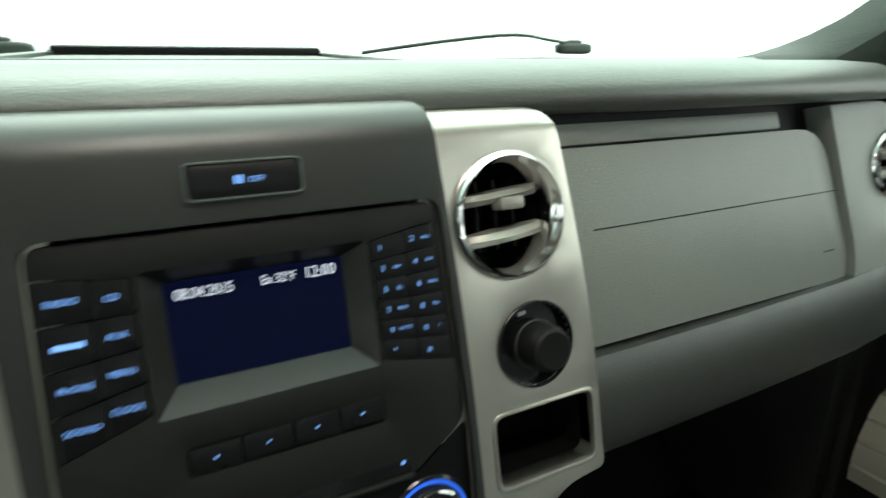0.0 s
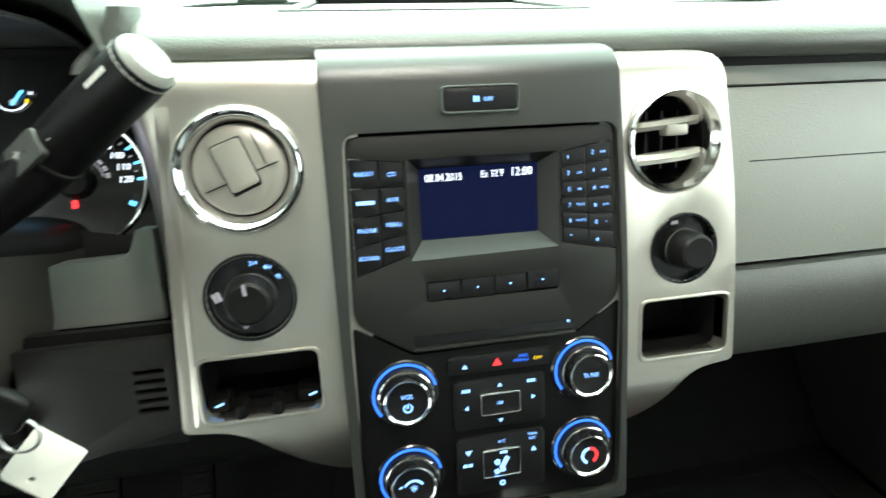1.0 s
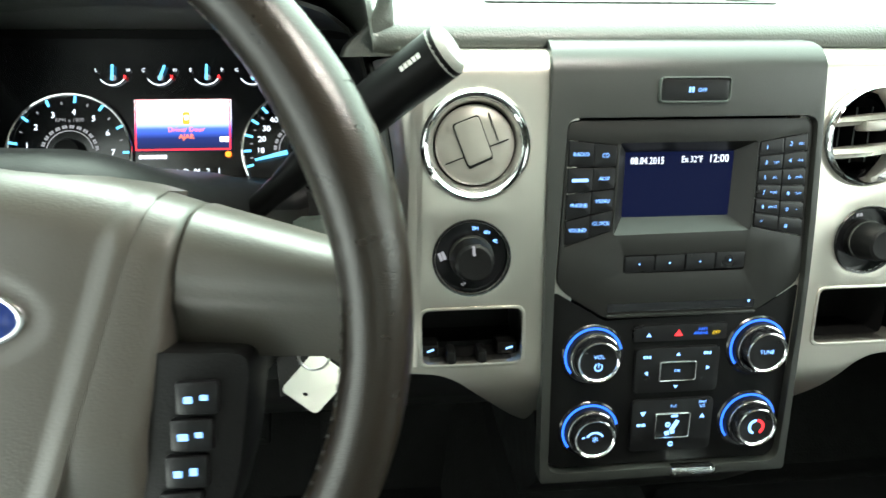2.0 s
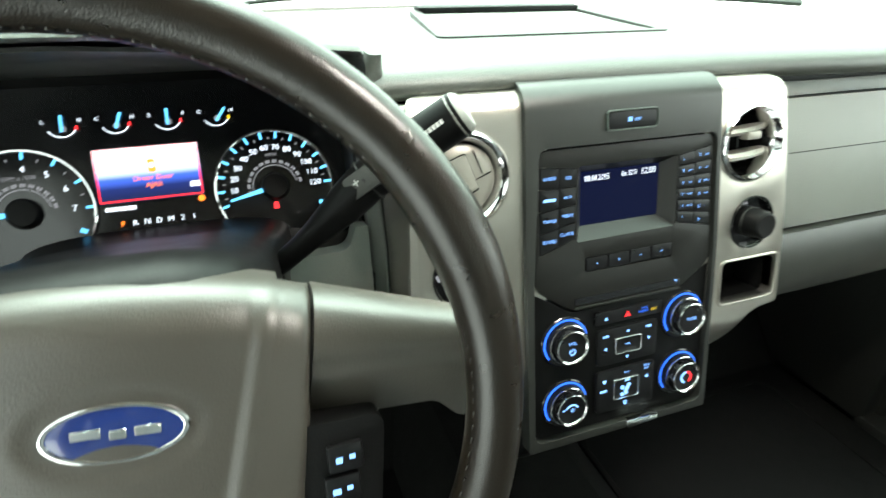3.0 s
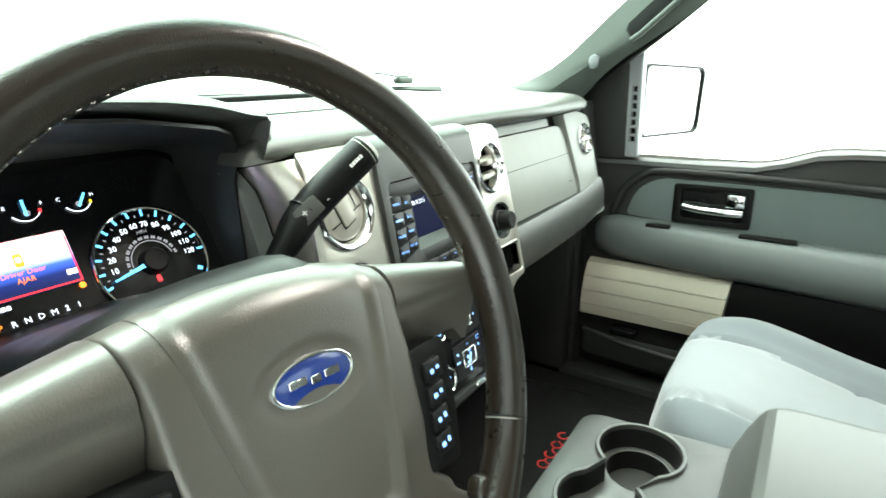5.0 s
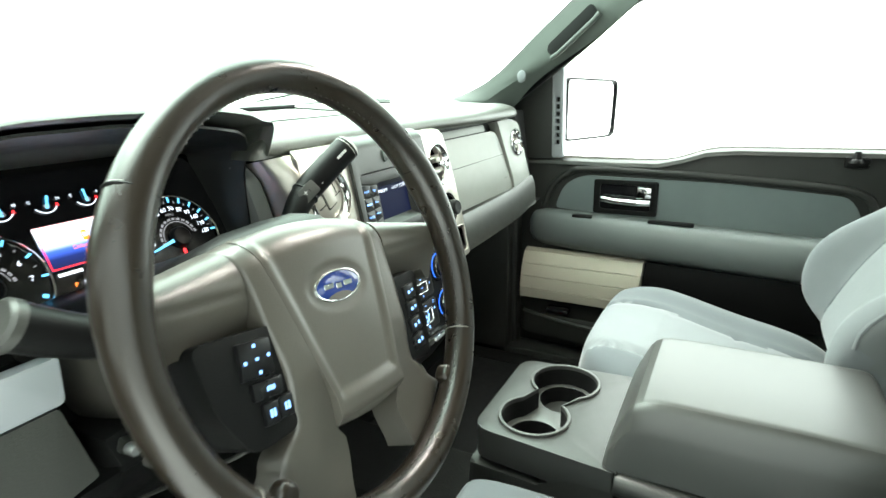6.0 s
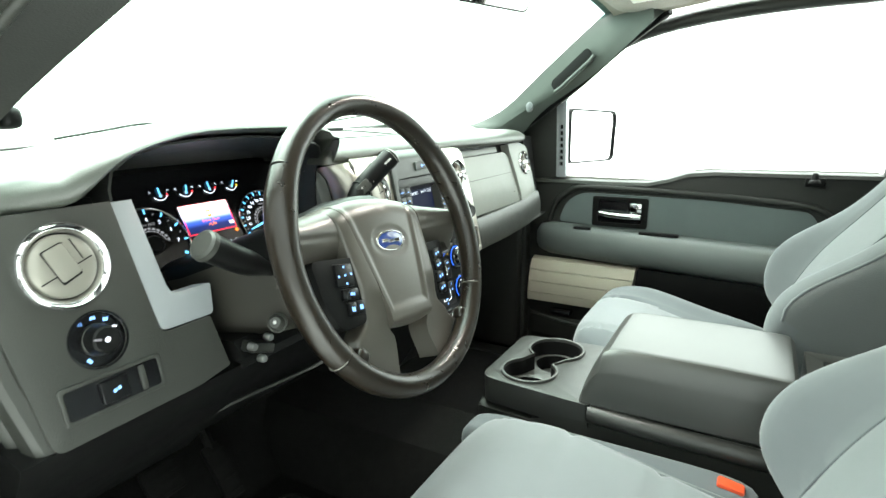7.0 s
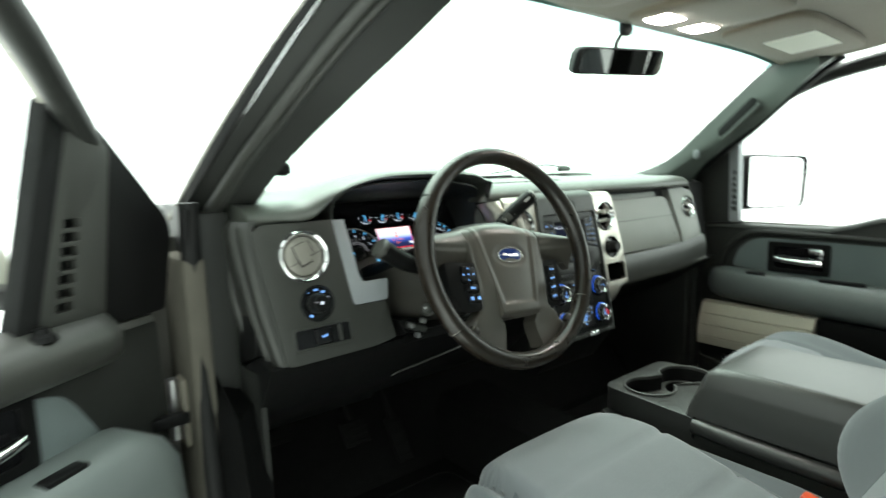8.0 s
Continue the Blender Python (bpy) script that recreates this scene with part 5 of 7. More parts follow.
for k, (x, t, lab) in enumerate(((-0.496, 88, "LH"), (-0.453, 70, "CH"), (-0.4095, 88, "EF"), (-0.3665, 55, "CH"))):
    m = C @ at(x + 0.43, cv(0.7405), -0.0005)
    g = part("small_gauge", on(m, arc_band(0.0122, 0.0130, 212, 328, 16)), WHITEL, clu, "small lit gauge")
    part("numeral", on(m @ at(-0.0145, 0.0015, 0), words(lab[0], 0.0050)), WHITEL, g)
    part("numeral", on(m @ at(0.0145, 0.0015, 0), words(lab[1], 0.0050)), WHITEL, g)
    part("needle", on(m @ at(0.0075 * math.cos(radians(t)), -0.009 + 0.0085 * math.sin(radians(t)), 0.0006, t), bars(0.015, 0.0024, 1, 0)), CYAN, g)
    part("symbol", on(m @ at(0.001, -0.0055, 0.0002), arc_band(0.0012, 0.0028, 0, 340, 14)), DIMW, g)
    part("zone", on(m @ at(0.0115, -0.0050, 0.0002), bars(0.0022, 0.0035, 1, 0)), YELL if k == 3 else REDL, g)
lcd = part("message_display", on(C, plate(rrect(-0.0465, 0.0425, cv(0.6722), cv(0.7168), 0.001), (), -0.0022, -0.0012)), LCD, clu, "bright message screen with a red frame")
part("red_frame", on(C, plate(rrect(-0.0460, 0.0420, cv(0.6730), cv(0.7165), 0.001), [rrect(-0.0448, 0.0408, cv(0.6742), cv(0.7160), 0.001)], -0.0012, -0.0008)), REDL, lcd)
part("car_symbol", on(C @ at(0.001, cv(0.7005), -0.0008), plate(rrect(-0.0034, 0.0034, -0.0060, 0.0060, 0.002), [rrect(-0.0020, 0.0020, -0.0020, 0.0030, 0.001)], -0.0003, 0)), AMBER, lcd)
part("message", on(C @ at(0.001, cv(0.6905), -0.0008), words("Driver Door", 0.0066)), MSGRED, lcd)
part("message", on(C @ at(0.001, cv(0.6845), -0.0008), words("AJAR", 0.0066)), MSGRED, lcd)
part("fuel_symbol", on(C @ at(0.036, cv(0.682), -0.0008), bars(0.009, 0.005, 2, 0.1)), WHITEL, lcd)
part("odometer", on(C @ at(-0.030, cv(0.6675), -0.0008), bars(0.026, 0.0036, 7, 0.2)), WHITEL, clu)
part("odometer_light", on(C @ at(0.0395, cv(0.669), -0.0008), lathe([(0, 0.0002), (0.003, 0)], 12)), AMBER, clu)
for k, s in enumerate("PRNDM21"):
    part("gear_letter", on(C @ at(-0.030 + 0.0101 * k, cv(0.6545), -0.0008), words(s, 0.0072)), AMBER if s == "P" else WHITEL, clu)
    part("gear_lamp", on(C @ at(-0.030 + 0.0101 * k, cv(0.6460), -0.0008), bars(0.005, 0.0028, 1, 0)), AMBER if s == "P" else LOWG, clu)

# ---- steering wheel ----
wheel = thing("steering_wheel", tuple(W.translation), "dark leather steering wheel with a shiny worn top", "steering wheel")


def rim_bm():
    bm = bmesh.new()
    n, m, R = 96, 16, 0.183
    rings = []
    for a in range(n):
        t = 2 * math.pi * a / n
        d = math.degrees(t)
        bulge = 0.0022 * (math.exp(-((d - 22) / 14) ** 2) + math.exp(-((d - 158) / 14) ** 2))
        r = 0.0146 + bulge
        ring = []
        for b in range(m):
            p = 2 * math.pi * b / m
            ring.append(bm.verts.new(((R + r * math.cos(p)) * math.cos(t), (R + r * math.cos(p)) * math.sin(t), 1.12 * r * math.sin(p))))
        rings.append(ring)
    for a in range(n):
        for b in range(m):
            bm.faces.new((rings[a][b], rings[(a + 1) % n][b], rings[(a + 1) % n][(b + 1) % m], rings[a][(b + 1) % m]))
    return bm


RIMW = Matrix.Translation((-0.4240, -0.2180, 0.6890)) @ Matrix.Rotation(radians(-1.0), 4, "Z") @ Matrix.Rotation(math.pi / 2 - radians(18.5), 4, "X")
rim = part("rim", on(RIMW, rim_bm()), LEATHER, wheel, "dark brown leather rim, worn glossy")
for a in (28, 143.5, -33, 214):
    t = radians(a)
    m = RIMW @ Matrix.Translation((0.183 * math.cos(t), 0.183 * math.sin(t), 0)) @ Matrix.Rotation(t, 4, "Z") @ Matrix.Rotation(math.pi / 2, 4, "X")
    part("seam_gap", on(m, torus(0.0156 if a in (28, 143.5) else 0.0152, 0.0011, 32, 6, 1.1)), BLACK, rim, "stitched seam")
    part("seam_thread", on(m @ Matrix.Translation((0, 0, 0.0013)), torus(0.0154, 0.0007, 32, 6)), THREAD, rim, "pale worn thread")
# stitches along the inner side of the rim
for k in range(150):
    t = 2 * math.pi * k / 150
    m = RIMW @ Matrix.Rotation(t, 4, "Z")
    part("stitch", on(m, on(Matrix.Translation((0.1690, 0, 0.0052)) @ Matrix.Rotation(radians(24), 4, "X"), box(-0.0006, 0.0006, -0.0020, 0.0020, -0.0008, 0.0006, 0.0005, 1))), LEATHER, rim)


def lerp(v, table):
    """Reads a table of (v, value) pairs in falling v, blending between them."""
    for (a, p), (c, q) in zip(table, table[1:]):
        if v >= c:
            f = (a - min(v, a)) / (a - c)
            f = f * f * (3 - 2 * f)
            return p + (q - p) * f
    return table[-1][1]


def pad_side(v):
    """Half width of the airbag cover's middle at the height v: broad above, narrow below."""
    return 0.0445 + (0.0735 - 0.0445) * min(1.0, max(0.0, (v + 0.085) / 0.140)) ** 0.9


def flank_side(v):
    return min(lerp(v, ((0.07, 0.0900), (0.0, 0.0850), (-0.05, 0.0800), (-0.088, 0.0810), (-0.112, 0.1020), (-0.136, 0.1230))), math.sqrt(max(0.0, 0.1780 ** 2 - v * v)))


def hub_top(x):
    return 0.0665 - 1.1 * x * x - 50 * x ** 4


def roll(d, r):
    """Drop of a rounded edge of radius r at the distance d from it."""
    return r * (1 - math.sqrt(max(0.0, 1 - max(0.0, (r - max(d, 0)) / r) ** 2)))


def hub_z(x, v):
    # domed towards the driver, rolling over at the upper edge
    return -0.0020 - 0.08 * v - 1.0 * x * x - 0.2 * v * v - 50 * abs(x) ** 4 - roll(hub_top(x) - v, 0.028)


def skirted(bm, rows, depth, least=0.004):
    """Faces over rows of points, with straight sides down to the given depth."""
    rows = [[bm.verts.new(p) for p in r] for r in rows]
    for a, c in zip(rows, rows[1:]):
        for k in range(len(a) - 1):
            bm.faces.new((a[k], a[k + 1], c[k + 1], c[k]))
    edge = rows[0] + [r[-1] for r in rows[1:]] + rows[-1][-2::-1] + [r[0] for r in rows[-2:0:-1]]
    low = [bm.verts.new((v.co.x, v.co.y, min(v.co.z - least, depth))) for v in edge]
    for k in range(len(edge)):
        q = (k + 1) % len(edge)
        bm.faces.new((edge[q], edge[k], low[k], low[q]))
    bm.faces.new(low[::-1])
    bmesh.ops.recalc_face_normals(bm, faces=bm.faces[:])
    return bm


SUNK, DISH = 0.0036, 0.0016


def hub_bm():
    n, m = 60, 64
    rows = []
    for j in range(m + 1):
        f = j / m
        row = []
        for k in range(n + 1):
            g = -1 + 2 * k / n
            v0 = -0.110 + f * 0.170
            x = g * pad_side(v0)
            lo = -0.110 + 0.004 * g * g
            v = lo + f * (hub_top(x) - lo)
            # a shield sunk into the cover, with a dished seat for the badge, and a rolled lower edge
            e = min(pad_side(v) - 0.004 - abs(x), v + 0.088)
            oval = math.hypot((x - 0.001) / 0.037, (v - 0.002) / 0.0205)
            z = hub_z(x, v) - SUNK * smooth(0.0, 0.010, e) - DISH * smooth(1.12, 0.86, oval) - 0.010 * smooth(-0.098, -0.110, v)
            row.append((x, v, z))
        rows.append(row)
    return skirted(bmesh.new(), rows, -0.066)


def pad_edge_z(v):
    x = pad_side(v)
    return -0.0020 - 0.08 * v - 1.0 * x * x - 0.2 * v * v - 50 * x ** 4


def flank_z(g, v, top):
    base = pad_edge_z(v)
    low = lerp(v, ((0.0, -0.010), (-0.085, -0.006), (-0.11, -0.008), (-0.13, -0.009), (-0.17, -0.007)))
    base += (low - base) * smooth(-0.045, -0.085, v)
    return base - 0.0030 * g * g - roll(top - v, 0.028)


def flank_bm(s):
    """The band beside the cover, which runs down into the lower spoke."""
    rows = []
    for j in range(57):
        f = j / 56
        row = []
        for k in range(13):
            g = k / 12
            v1 = hub_top(0.0745 + 0.0150 * g)
            v = v1 - (v1 + 0.166) * f
            xi = pad_side(v) - 0.0010 - 0.007 * smooth(-0.106, -0.120, v) + 0.008 * smooth(-0.125, -0.166, v)
            x = xi + (flank_side(v) - xi) * g
            row.append((s * x, v, flank_z(g, v, v1) - 0.0001 - roll((1 - g) * 0.016, 0.0032)))
        rows.append(row if s > 0 else row[::-1])
    return skirted(bmesh.new(), rows, -0.040)


HW = W @ Matrix.Translation((0.002, 0.0, 0.0)) @ Matrix.Rotation(radians(-5.5), 4, "Z")
hub = part("airbag_cover", on(HW, hub_bm()), HUBP, wheel, "warm grey airbag cover", 55)
for s in (-1, 1):
    part("lower_spoke", on(HW, flank_bm(s)), HUBP, wheel, "grey band beside the cover running into the lower spoke", 55)
part("lower_body", on(HW, plate(fillet([(-0.052, -0.070, 0.0), (0.052, -0.070, 0.0), (0.050, -0.108, 0.010), (-0.050, -0.108, 0.010)]), (), -0.060, -0.022, 0.004)), LOWG, wheel, "dark grey body below the cover")
em = part("badge", on(HW @ at(0.001, 0.002, -0.0045 - SUNK - DISH + 0.0012), plate([(0.0275 * math.cos(2 * math.pi * k / 48), 0.0122 * math.sin(2 * math.pi * k / 48)) for k in range(48)], (), -0.004, 0.0016, 0.0012)), EMBLEM, hub, "plain blue oval badge")
part("badge_rim", on(HW @ at(0.001, 0.002, -0.0045 - SUNK - DISH + 0.0012), plate([(0.0300 * math.cos(2 * math.pi * k / 48), 0.0142 * math.sin(2 * math.pi * k / 48)) for k in range(48)], [[(0.0270 * math.cos(2 * math.pi * k / 48), 0.0118 * math.sin(2 * math.pi * k / 48)) for k in range(48)]], -0.004, 0.0022, 0.0009)), CHROME, em, "chrome oval rim")
for x0, x1, dv in ((-0.018, -0.006, 0.001), (-0.003, 0.004, -0.0005), (0.007, 0.018, 0.0)):
    part("mark", on(HW @ at(0.001, 0.002 + dv, -0.0029 - SUNK - DISH + 0.0012), box(x0, x1, -0.0022, 0.0022, 0, 0.0006, 0.0005, 1)), CHROME, em, "silver mark")


def spoke(s):
    # short upper spoke from the band to the rim; its underside turns away
    n, m = 20, 26
    rows = []
    for k in range(n + 1):
        f = k / n
        row = []
        for j in range(m + 1):
            g = j / m
            top = hub_top(0.0900) - 0.016 * f
            bot = -0.018 + 0.008 * f - 0.016 * smooth(0.75, 1.0, f)
            v = bot + (top - bot) * g
            x0 = flank_side(v) + 0.0014
            x = x0 + (0.174 - x0) * f
            fold = 0.018 + 0.002 * f
            vv = min(v, hub_top(x0) - 0.028)
            z0 = flank_z(1.0, max(vv, fold), 1.0) - 0.0012
            z = z0 + (-0.003 - z0) * f ** 1.3 - roll(top - v, 0.028 - 0.008 * f) - 0.55 * max(0.0, fold - v) - 0.003 * math.exp(-((fold - v) / 0.004) ** 2)
            row.append((s * x, v, z))
        rows.append(row if s > 0 else row[::-1])
    part("upper_spoke", on(HW, skirted(bmesh.new(), rows, 0.0, 0.014)), HUBP, wheel, "warm grey upper spoke", 50)
    if s > 0:
        edge = [(0.078, -0.010, 0.004), (0.122, -0.008, 0.008), (0.120, -0.060, 0.010), (0.112, -0.098, 0.008), (0.078, -0.094, 0.004)]
    else:
        edge = [(-0.076, -0.010, 0.004), (-0.078, -0.090, 0.010), (-0.122, -0.092, 0.012), (-0.142, -0.055, 0.012), (-0.148, -0.006, 0.010)]
    pd = part("switch_pod", on(HW, plate(fillet(edge), (), -0.050, -0.0095, 0.003)), BLACK, wheel, "black switch pod with lit keys")

    def key(x, y, hx, hy, marks, name="key"):
        kx = part(name, on(HW @ at(x, y, -0.0080, s * 5), box(-hx, hx, -hy, hy, -0.004, 0.002, 0.0015)), BUTTON, pd)
        for bm, dx, dy in marks:
            part("legend", on(HW @ at(x + dx, y + dy, -0.0055, s * 5), bm), ICE, kx)
    if s > 0:
        # one column of four rocker keys beside the band
        for r in range(4):
            key(0.1010 - 0.0016 * r, -0.028 - 0.0168 * r, 0.0090, 0.0074, [(bars(0.0034 + 0.0008 * (r % 2), 0.0030, 1, 0), -0.0034, -0.0006), (bars(0.0030, 0.0034 if r > 1 else 0.0024, 1, 0), 0.0032, 0.0008)])
    else:
        # a four way pad above, a wide key and a pair below
        key(-0.1020, -0.0290, 0.0145, 0.0135, [(bars(0.0026, 0.0024, 1, 0), 0.0, 0.0098), (bars(0.0026, 0.0024, 1, 0), 0.0105, 0.0), (bars(0.0026, 0.0024, 1, 0), -0.0105, 0.0), (bars(0.0026, 0.0024, 1, 0), 0.0, -0.0098), (bars(0.0028, 0.0022, 1, 0), 0.0, 0.0)], "four_way_key")
        key(-0.0985, -0.0520, 0.0135, 0.0066, [(bars(0.0080, 0.0034, 3, 0.3), 0.0015, 0.0)])
        for x in (-0.1010, -0.0870):
            key(x, -0.0695, 0.0068, 0.0082, [(bars(0.0060, 0.0056, 2, 0.3), 0.0, 0.0)])
    # glossy leather cuff where the lower spoke meets the rim
    part("cuff", on(HW @ Matrix.Translation((s * 0.1170, -0.1250, -0.001)) @ Matrix.Rotation(radians(s * -47), 4, "Z"), block(0.012, 0.010, 0.009, 3.0, 8)), LEATHER, wheel, "wrinkled leather cuff of the lower spoke", 60)


spoke(1)
spoke(-1)
part("hub_back", on(HW, lathe([(0.062, -0.050), (0.058, -0.065), (0.050, -0.085), (0, -0.085)], 40)), BLACK, wheel)

# ---- steering column ----
col = thing("steering_column", (-0.43, -0.02, 0.60), "dark plastic steering column shroud with stalks", "steering column")
rings = []
for y, zc, wx, hu, hd in ((0.115, 0.618, 0.120, 0.030, 0.10), (0.06, 0.632, 0.112, 0.028, 0.115), (-0.02, 0.662, 0.100, 0.032, 0.125), (-0.09, 0.672, 0.092, 0.046, 0.110), (-0.135, 0.676, 0.086, 0.064, 0.090), (-0.156, 0.680, 0.078, 0.062, 0.080), (-0.168, 0.682, 0.070, 0.057, 0.070), (-0.180, 0.684, 0.060, 0.046, 0.06)):
    ring = []
    for j in range(24):
        t = 2 * math.pi * j / 24
        cx, cy = math.cos(t), math.sin(t)
        ring.append((-0.43 + wx * math.copysign(abs(cx) ** 0.55, cx), y, zc + (hu if cy > 0 else hd) * math.copysign(abs(cy) ** 0.6, cy)))
    rings.append(ring)
part("upper_shroud", loft([r[:13] for r in rings], False, False), BLACK, col, "black upper shroud", 60)
part("lower_shroud", loft([r[12:] + r[:1] for r in rings], False, False), SHROUD, col, "charcoal lower shroud", 60)
part("seam", loft([[(x, y, z), (x, y + 0.001, z + 0.002), (x, y + 0.06, z - 0.02), (x, y + 0.06, z - 0.022)] for x, y, z in ((-0.525, -0.13, 0.672), (-0.5255, -0.129, 0.670))]), BLACK, col)
# gear lever
LEV = [(-0.352, -0.030, 0.652), (-0.322, -0.041, 0.678), (-0.291, -0.043, 0.704), (-0.262, -0.041, 0.728), (-0.230, -0.050, 0.754), (-0.1985, -0.0605, 0.7780)]
pts = curve_pts(LEV, 30)
tp = [0.0085 + 0.0075 * smooth(6, 17, k) + 0.0008 * smooth(18, 20, k) for k in range(31)]
gl = part("gear_lever", tube(pts, 0.015, 24, tp), CTLB, col, "black column gear lever", 50)
ax = (Vector(LEV[-1]) - Vector(LEV[-2])).normalized()
M = ax.to_track_quat("Z", "Y").to_matrix().to_4x4()
M.translation = Vector(LEV[-1])
part("end_cap", on(M, lathe([(0, 0.0045), (0.0130, 0.0045), (0.0155, 0.002), (0.0170, -0.004)], 32)), MIDG, gl, "pale grey end cap")
part("collar", on(Matrix.Translation(pts[18]) @ (pts[19] - pts[17]).to_track_quat("Z", "Y").to_matrix().to_4x4(), torus(0.0164, 0.0012, 28, 8)), BLACK, gl, "dark joint in the lever grip")
# plus and minus rocker on the face towards the driver
fz = Vector((-0.35, -0.85, 0.40))
fz = (fz - ax * fz.dot(ax)).normalized()
LM = Matrix((ax, fz.cross(ax), fz)).transposed().to_4x4()
LM.translation = Vector((-0.262, -0.041, 0.728))
part("rocker", on(LM, plate(rrect(-0.013, 0.013, -0.0085, 0.0085, 0.003), (), 0.010, 0.0172, 0.0015)), LOWG, gl, "dark plus and minus rocker")
part("legend", on(LM @ at(-0.004, 0.001, 0.0174), words("+", 0.011)), WHITEP, gl)
part("legend", on(LM @ at(0.020, -0.004, 0.0166), words("-", 0.009)), WHITEP, gl)
LM.translation = Vector((-0.2130, -0.0555, 0.7668))
part("legend", on(LM @ at(0, 0.0, 0.0172), bars(0.016, 0.0032, 5, 0.25)), WHITEP, gl)
part("lever_boot", on(Matrix.Translation((-0.352, -0.028, 0.650)), block(0.022, 0.020, 0.022, 3, 6)), BLACK, col, "black rubber lever boot")
# indicator stalk
pts = curve_pts([(-0.505, -0.085, 0.652), (-0.540, -0.096, 0.668), (-0.580, -0.100, 0.688), (-0.620, -0.1, 0.713)], 12)
st = part("indicator_stalk", tube(pts, 0.013, 18, [0.0085 + 0.0078 * smooth(2, 7, k) + 0.0008 * smooth(7, 12, k) for k in range(13)]), BLACK, col, "black indicator stalk", 50)
ax = (Vector((-0.620, -0.1, 0.713)) - Vector((-0.580, -0.1, 0.683))).normalized()
M = ax.to_track_quat("Z", "Y").to_matrix().to_4x4()
M.translation = Vector((-0.620, -0.1, 0.713))
part("end_cap", on(M, lathe([(0, 0.003), (0.015, 0.003), (0.0180, 0.0005), (0.0185, -0.006)], 32)), LOWG, st, "grey end cap")
tk = Matrix.Translation((-0.5180, -0.094, 0.586)) @ Matrix.Rotation(radians(-62), 4, "Y") @ Matrix.Rotation(radians(25), 4, "X")
kn = part("tilt_knob", on(tk, lathe([(0, 0.012), (0.007, 0.0115), (0.0095, 0.008), (0.010, 0), (0.010, -0.01)], 24)), LOWG, col, "small round tilt lever knob")
part("knob_ring", on(tk, torus(0.0115, 0.0016, 28, 8)), LOWG, kn, "worn ring")
part("knob_face", on(tk, lathe([(0, 0.0135), (0.0022, 0.0130), (0.0030, 0.0112)], 16)), METAL, kn, "bright centre")
br = part("column_bracket", on(Matrix.Translation((-0.512, -0.050, 0.542)) @ Matrix.Rotation(radians(20), 4, "Y"), box(-0.024, 0.016, -0.012, 0.012, -0.007, 0.007, 0.003)), DARK, col, "dull steel bracket below the column")
for dx, dz in ((-0.022, 0.010), (0.006, 0.014), (-0.008, -0.012)):
    part("bolt", on(Matrix.Translation((-0.512 + dx, -0.060, 0.542 + dz)) @ Matrix.Rotation(radians(90), 4, "X"), lathe([(0, 0.007), (0.0045, 0.0065), (0.0055, 0.004), (0.0055, -0.004)], 12)), METAL, br, "dull steel bolt")
part("ignition", on(Matrix.Translation((-0.335, -0.085, 0.612)) @ Matrix.Rotation(radians(60), 4, "Y") @ Matrix.Rotation(radians(20), 4, "X"), lathe([(0, 0.012), (0.012, 0.012), (0.017, 0.008), (0.018, 0), (0.018, -0.02)], 28)), METAL, col, "round metal ignition lock")
part("under_bracket", loft([[(x, -0.03, 0.555), (x, -0.05, 0.535), (x, 0.04, 0.50), (x, 0.08, 0.55)] for x in (-0.54, -0.48, -0.40, -0.34)]), BLACK, col)
# key with a white tag
key = thing("ignition_key", (-0.262, -0.125, 0.60), "ignition key with a white paper tag hanging from it", "key")
part("key_blade", tube([(-0.328, -0.092, 0.616), (-0.308, -0.101, 0.612)], 0.004, 8), METAL, key, "steel key blade")
part("key_head", on(Matrix.Translation((-0.298, -0.104, 0.609)) @ Matrix.Rotation(radians(35), 4, "Y"), block(0.018, 0.005, 0.013, 4, 6)), BLACK, key, "black key head")
part("ring", on(Matrix.Translation((-0.290, -0.104, 0.588)) @ Matrix.Rotation(radians(80), 4, "X"), torus(0.010, 0.0009, 28, 6)), METAL, key, "wire ring")
M = Matrix.Translation((-0.2935, -0.088, 0.554)) @ Matrix.Rotation(radians(80), 4, "X") @ Matrix.Rotation(radians(48), 4, "Z")
part("tag", on(M, plate(fillet([(-0.020, -0.016, 0.005), (0.019, -0.016, 0.002), (0.019, 0.016, 0.002), (-0.020, 0.016, 0.005)]), [circle(-0.012, 0, 0.002, 12)], -0.0012, 0.0008, 0.0004)), PAPER, key, "white paper tag")

# ---- centre console ----
con = thing("centre_console", (0, -0.45, 0.0), "grey floor console with twin cup holders and a padded lid", "console")
sec = [(-0.184, 0.02, 0.22, 0.110), (-0.190, 0.0, 0.33, 0.112), (-0.200, 0.0, 0.352, 0.118), (-0.30, 0.0, 0.357, 0.124), (-0.40, 0.0, 0.360, 0.130), (-0.60, 0.0, 0.360, 0.133), (-0.80, 0.0, 0.360, 0.133)]
rings = []
for y, z0, z1, hw in sec:
    rings.append([(-hw, y, z0), (-hw - 0.004, y, z1 - 0.035), (-hw, y, z1 - 0.010), (-hw + 0.012, y, z1), (hw - 0.012, y, z1), (hw, y, z1 - 0.010), (hw + 0.004, y, z1 - 0.035), (hw, y, z0)])
# the front tray plate carries the cup openings, so the body stops below it
rings = [[(x, y, min(z, 0.300)) if abs(x) < 0.13 and y > -0.405 and z > 0.30 else (x, y, z) for x, y, z in r] for r in rings]
part("body", loft(rings), DARK, con, "dark grey console body")


